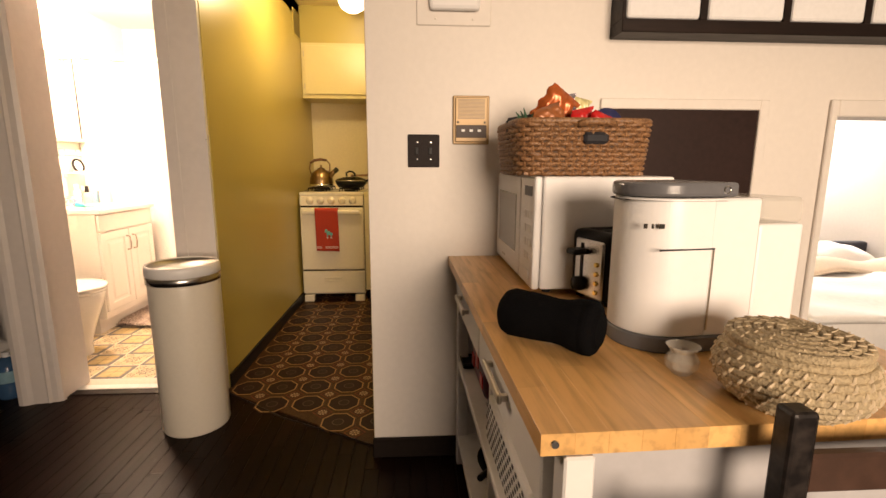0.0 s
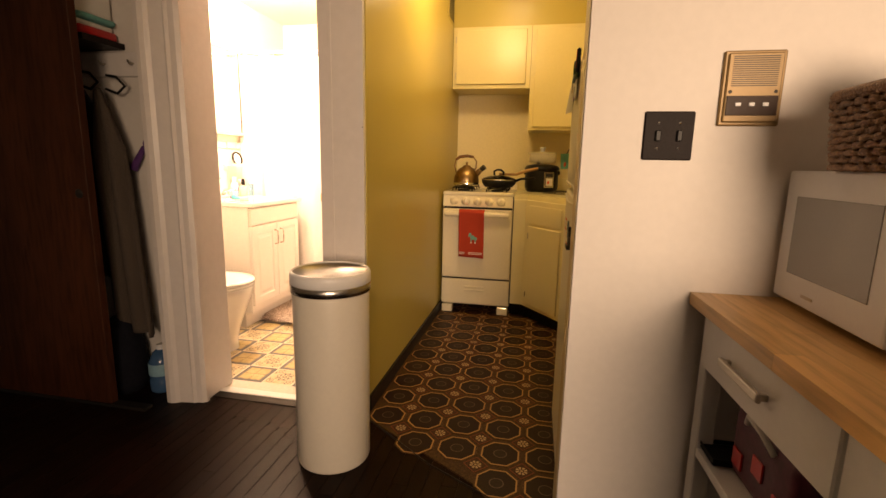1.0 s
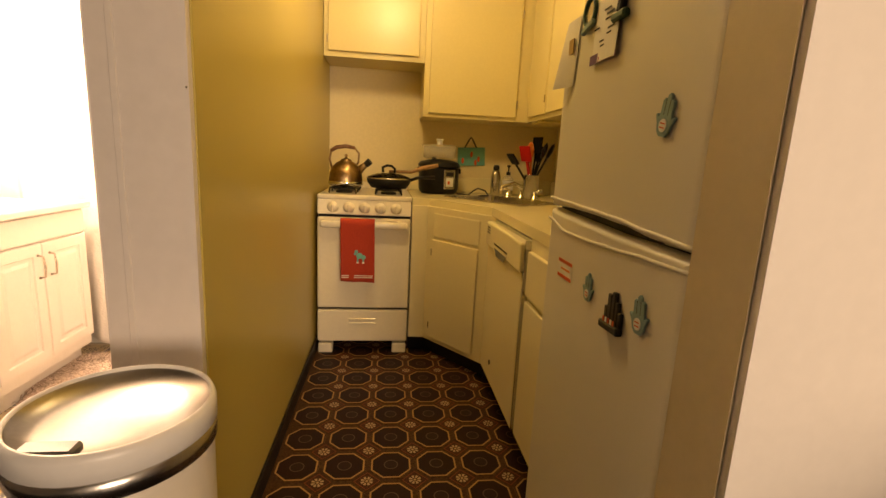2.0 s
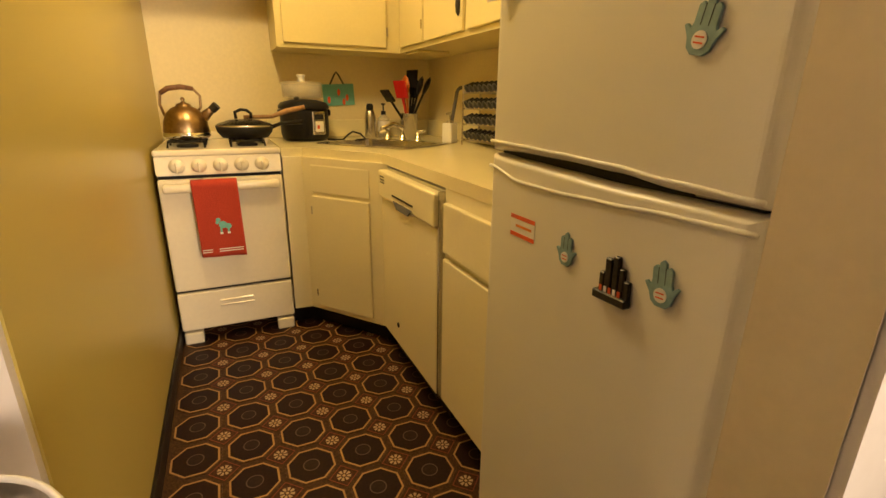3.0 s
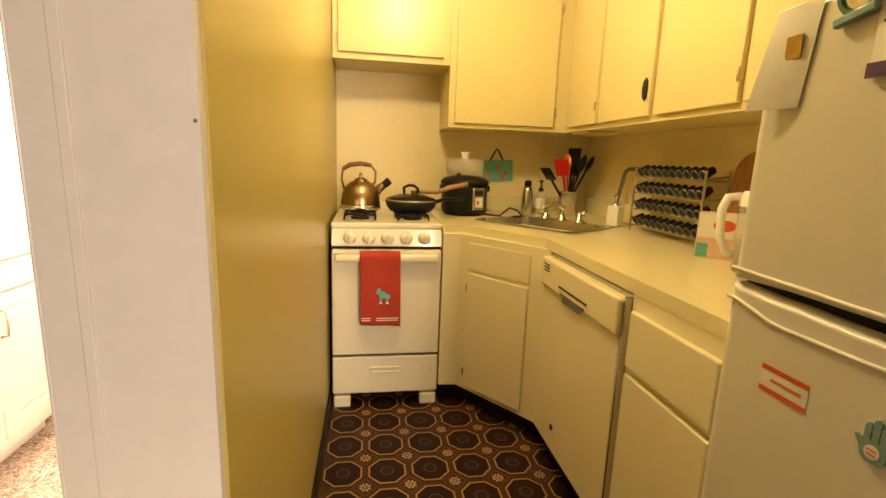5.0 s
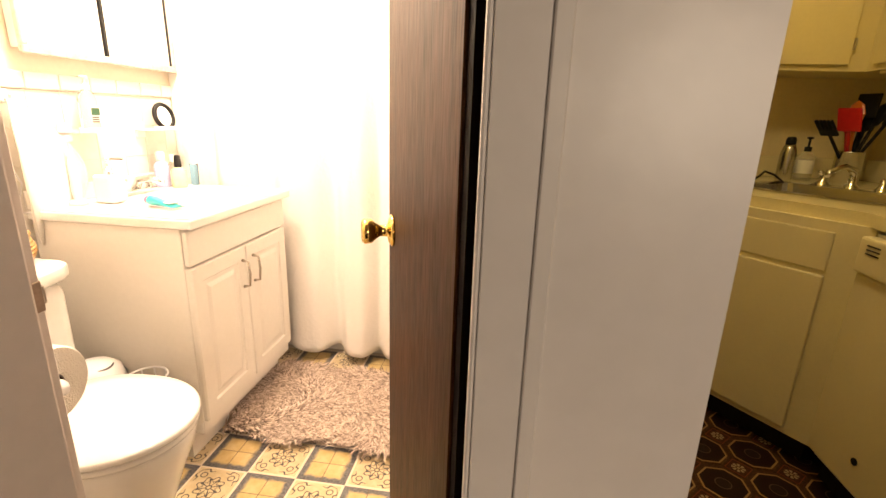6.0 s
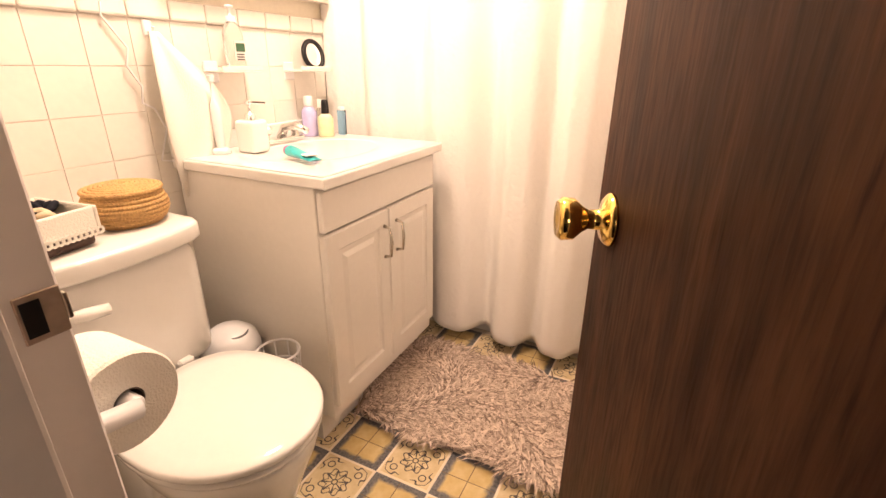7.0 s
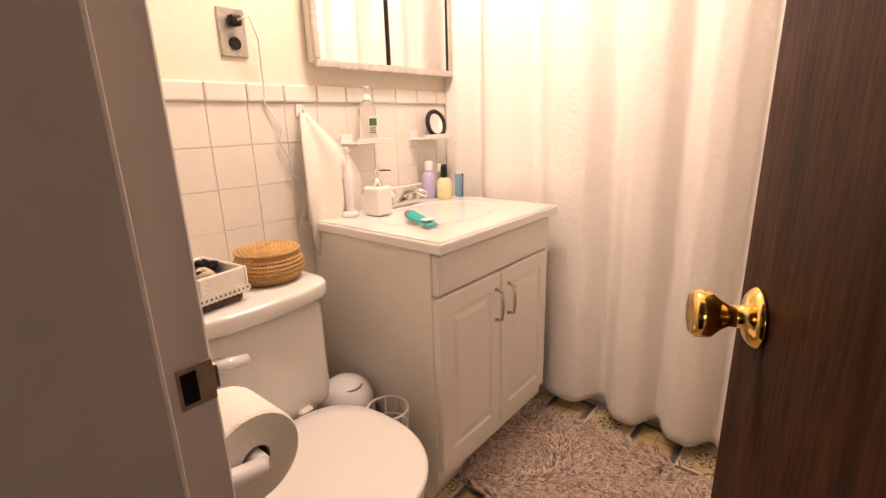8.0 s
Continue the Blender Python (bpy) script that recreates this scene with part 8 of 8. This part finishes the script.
# ---- pieces of floors and walls ----
def pieces():
    # floorboards near the doors
    me = {}
    def board(w, l):
        key = (w, l)
        if key not in me:
            b = box(-w / 2 + 0.0003, w / 2 - 0.0003, -l / 2 + 0.0003, l / 2 - 0.0003, -0.004, 0.0, 0.0009)
            m = bpy.data.meshes.new("board")
            b.to_mesh(m)
            b.free()
            m.materials.append(floor_wood)
            me[key] = m
        return me[key]
    random.seed(17)
    w = 0.057
    x = -2.98
    k = 0
    while x < 1.3:
        y = -0.6 - random.uniform(0, 0.7)
        xc = x + w / 2
        # boards stop at the kitchen seam and the bathroom sill
        if xc < -1.875:
            end = 2.264
        elif xc < JL:
            end = 2.134
        elif xc < JR:
            end = 2.164
        elif xc < YX:
            end = YF - 0.001
        elif xc < WX:
            end = SEAM[0][1] + (SEAM[1][1] - SEAM[0][1]) * (xc + w / 2 - YX) / (WX - YX) - 0.004
        else:
            end = WY - 0.014
        while y < end - 0.05:
            l = min(random.choice((0.55, 0.75, 0.95)), end - y)
            l = round(l, 3)
            o = bpy.data.objects.new("floorboard", board(w, l))
            scene.collection.objects.link(o)
            o.parent = floor
            o.location = (xc, y + l / 2, 0.0)
            y += l
            k += 1
        x += w
    # octagons and diamonds
    px, py, ox, oy = 0.1695, 0.1735, -0.511, 2.546
    r, c = 0.0785, 0.0785 * math.tan(radians(22.5))
    octo = prism([(r, -c), (r, c), (c, r), (-c, r), (-r, c), (-r, -c), (-c, -r), (c, -r)], 0.0, 0.0014)
    om = bpy.data.meshes.new("octagon_tile")
    octo.to_mesh(om)
    octo.free()
    om.materials.append(octagon_vinyl)
    h = 0.049
    dia = prism([(h, 0), (0, h), (-h, 0), (0, -h)], 0.0, 0.0010)
    dm = bpy.data.meshes.new("diamond_tile")
    dia.to_mesh(dm)
    dia.free()
    dm.materials.append(diamond_vinyl)

    def inside(x, y, m):
        if not (YX + 0.012 + m < x < 0.16 and y < 4.0):
            return False
        seam = SEAM[0][1] + (SEAM[1][1] - SEAM[0][1]) * (x - YX) / (WX - YX)
        return y > (seam + m * 1.25 if x < WX else 1.75 + m)
    for i in range(-4, 6):
        for j in range(-6, 9):
            for half, mesh, rr in ((0.0, om, 0.079), (0.5, dm, 0.05)):
                x, y = ox + px * (i + half), oy + py * (j + half)
                if inside(x, y, rr * 0.2 if x > -0.86 else rr * 0.98):
                    o = bpy.data.objects.new("octagon_tile" if mesh is om else "diamond_tile", mesh)
                    scene.collection.objects.link(o)
                    o.parent = kfloor
                    o.location = (x, y, 0.002)
    # bathroom floor
    T = 0.1665
    def flat(name, m):
        b = box(-T / 2 + 0.001, T / 2 - 0.001, -T / 2 + 0.001, T / 2 - 0.001, -0.003, 0.0, 0.001)
        q = bpy.data.meshes.new(name)
        b.to_mesh(q)
        b.free()
        q.materials.append(m)
        return q
    orn, fsq = flat("ornate_tile", ornate_tile), flat("plain_tile", four_square_tile)
    cx, cy = -1.820, 3.100
    for i in range(-4, 5):
        for j in range(-5, 5):
            x, y = cx + i * T, cy + j * T
            if BX - 0.02 < x - T / 2 + 0.02 and x + T / 2 < JR + 0.06 and 2.25 < y - T / 2 + 0.06 and y < 3.85:
                o = bpy.data.objects.new("ornate_tile" if (i + j) % 2 == 0 else "plain_tile", orn if (i + j) % 2 == 0 else fsq)
                scene.collection.objects.link(o)
                o.parent = bfloor
                o.location = (x, y, 0.0)
    # white wall tiles with a rounded cap row
    s = 0.1122
    def wtile(name, hh, thick, bev):
        b = box(0, thick, -s / 2 + 0.0009, s / 2 - 0.0009, -hh / 2 + 0.0009, hh / 2 - 0.0009, bev, 2)
        q = bpy.data.meshes.new(name)
        b.to_mesh(q)
        b.free()
        q.materials.append(tile_white)
        return q
    wt, capm = wtile("wall_tile", s, 0.003, 0.0009), wtile("cap_tile", 0.052, 0.012, 0.006)
    for i in range(14):
        y = 2.770 - 3 * s + s / 2 + i * s
        for j in range(11):
            z = 1.189 - s / 2 - j * s
            if z < 0.03:
                continue
            o = bpy.data.objects.new("wall_tile", wt)
            scene.collection.objects.link(o)
            o.parent = bathw
            o.location = (BX - 0.0025, y, z)
        o = bpy.data.objects.new("cap_tile", capm)
        scene.collection.objects.link(o)
        o.parent = bathw
        o.location = (BX - 0.0025, y, 1.189 + 0.026)


pieces()
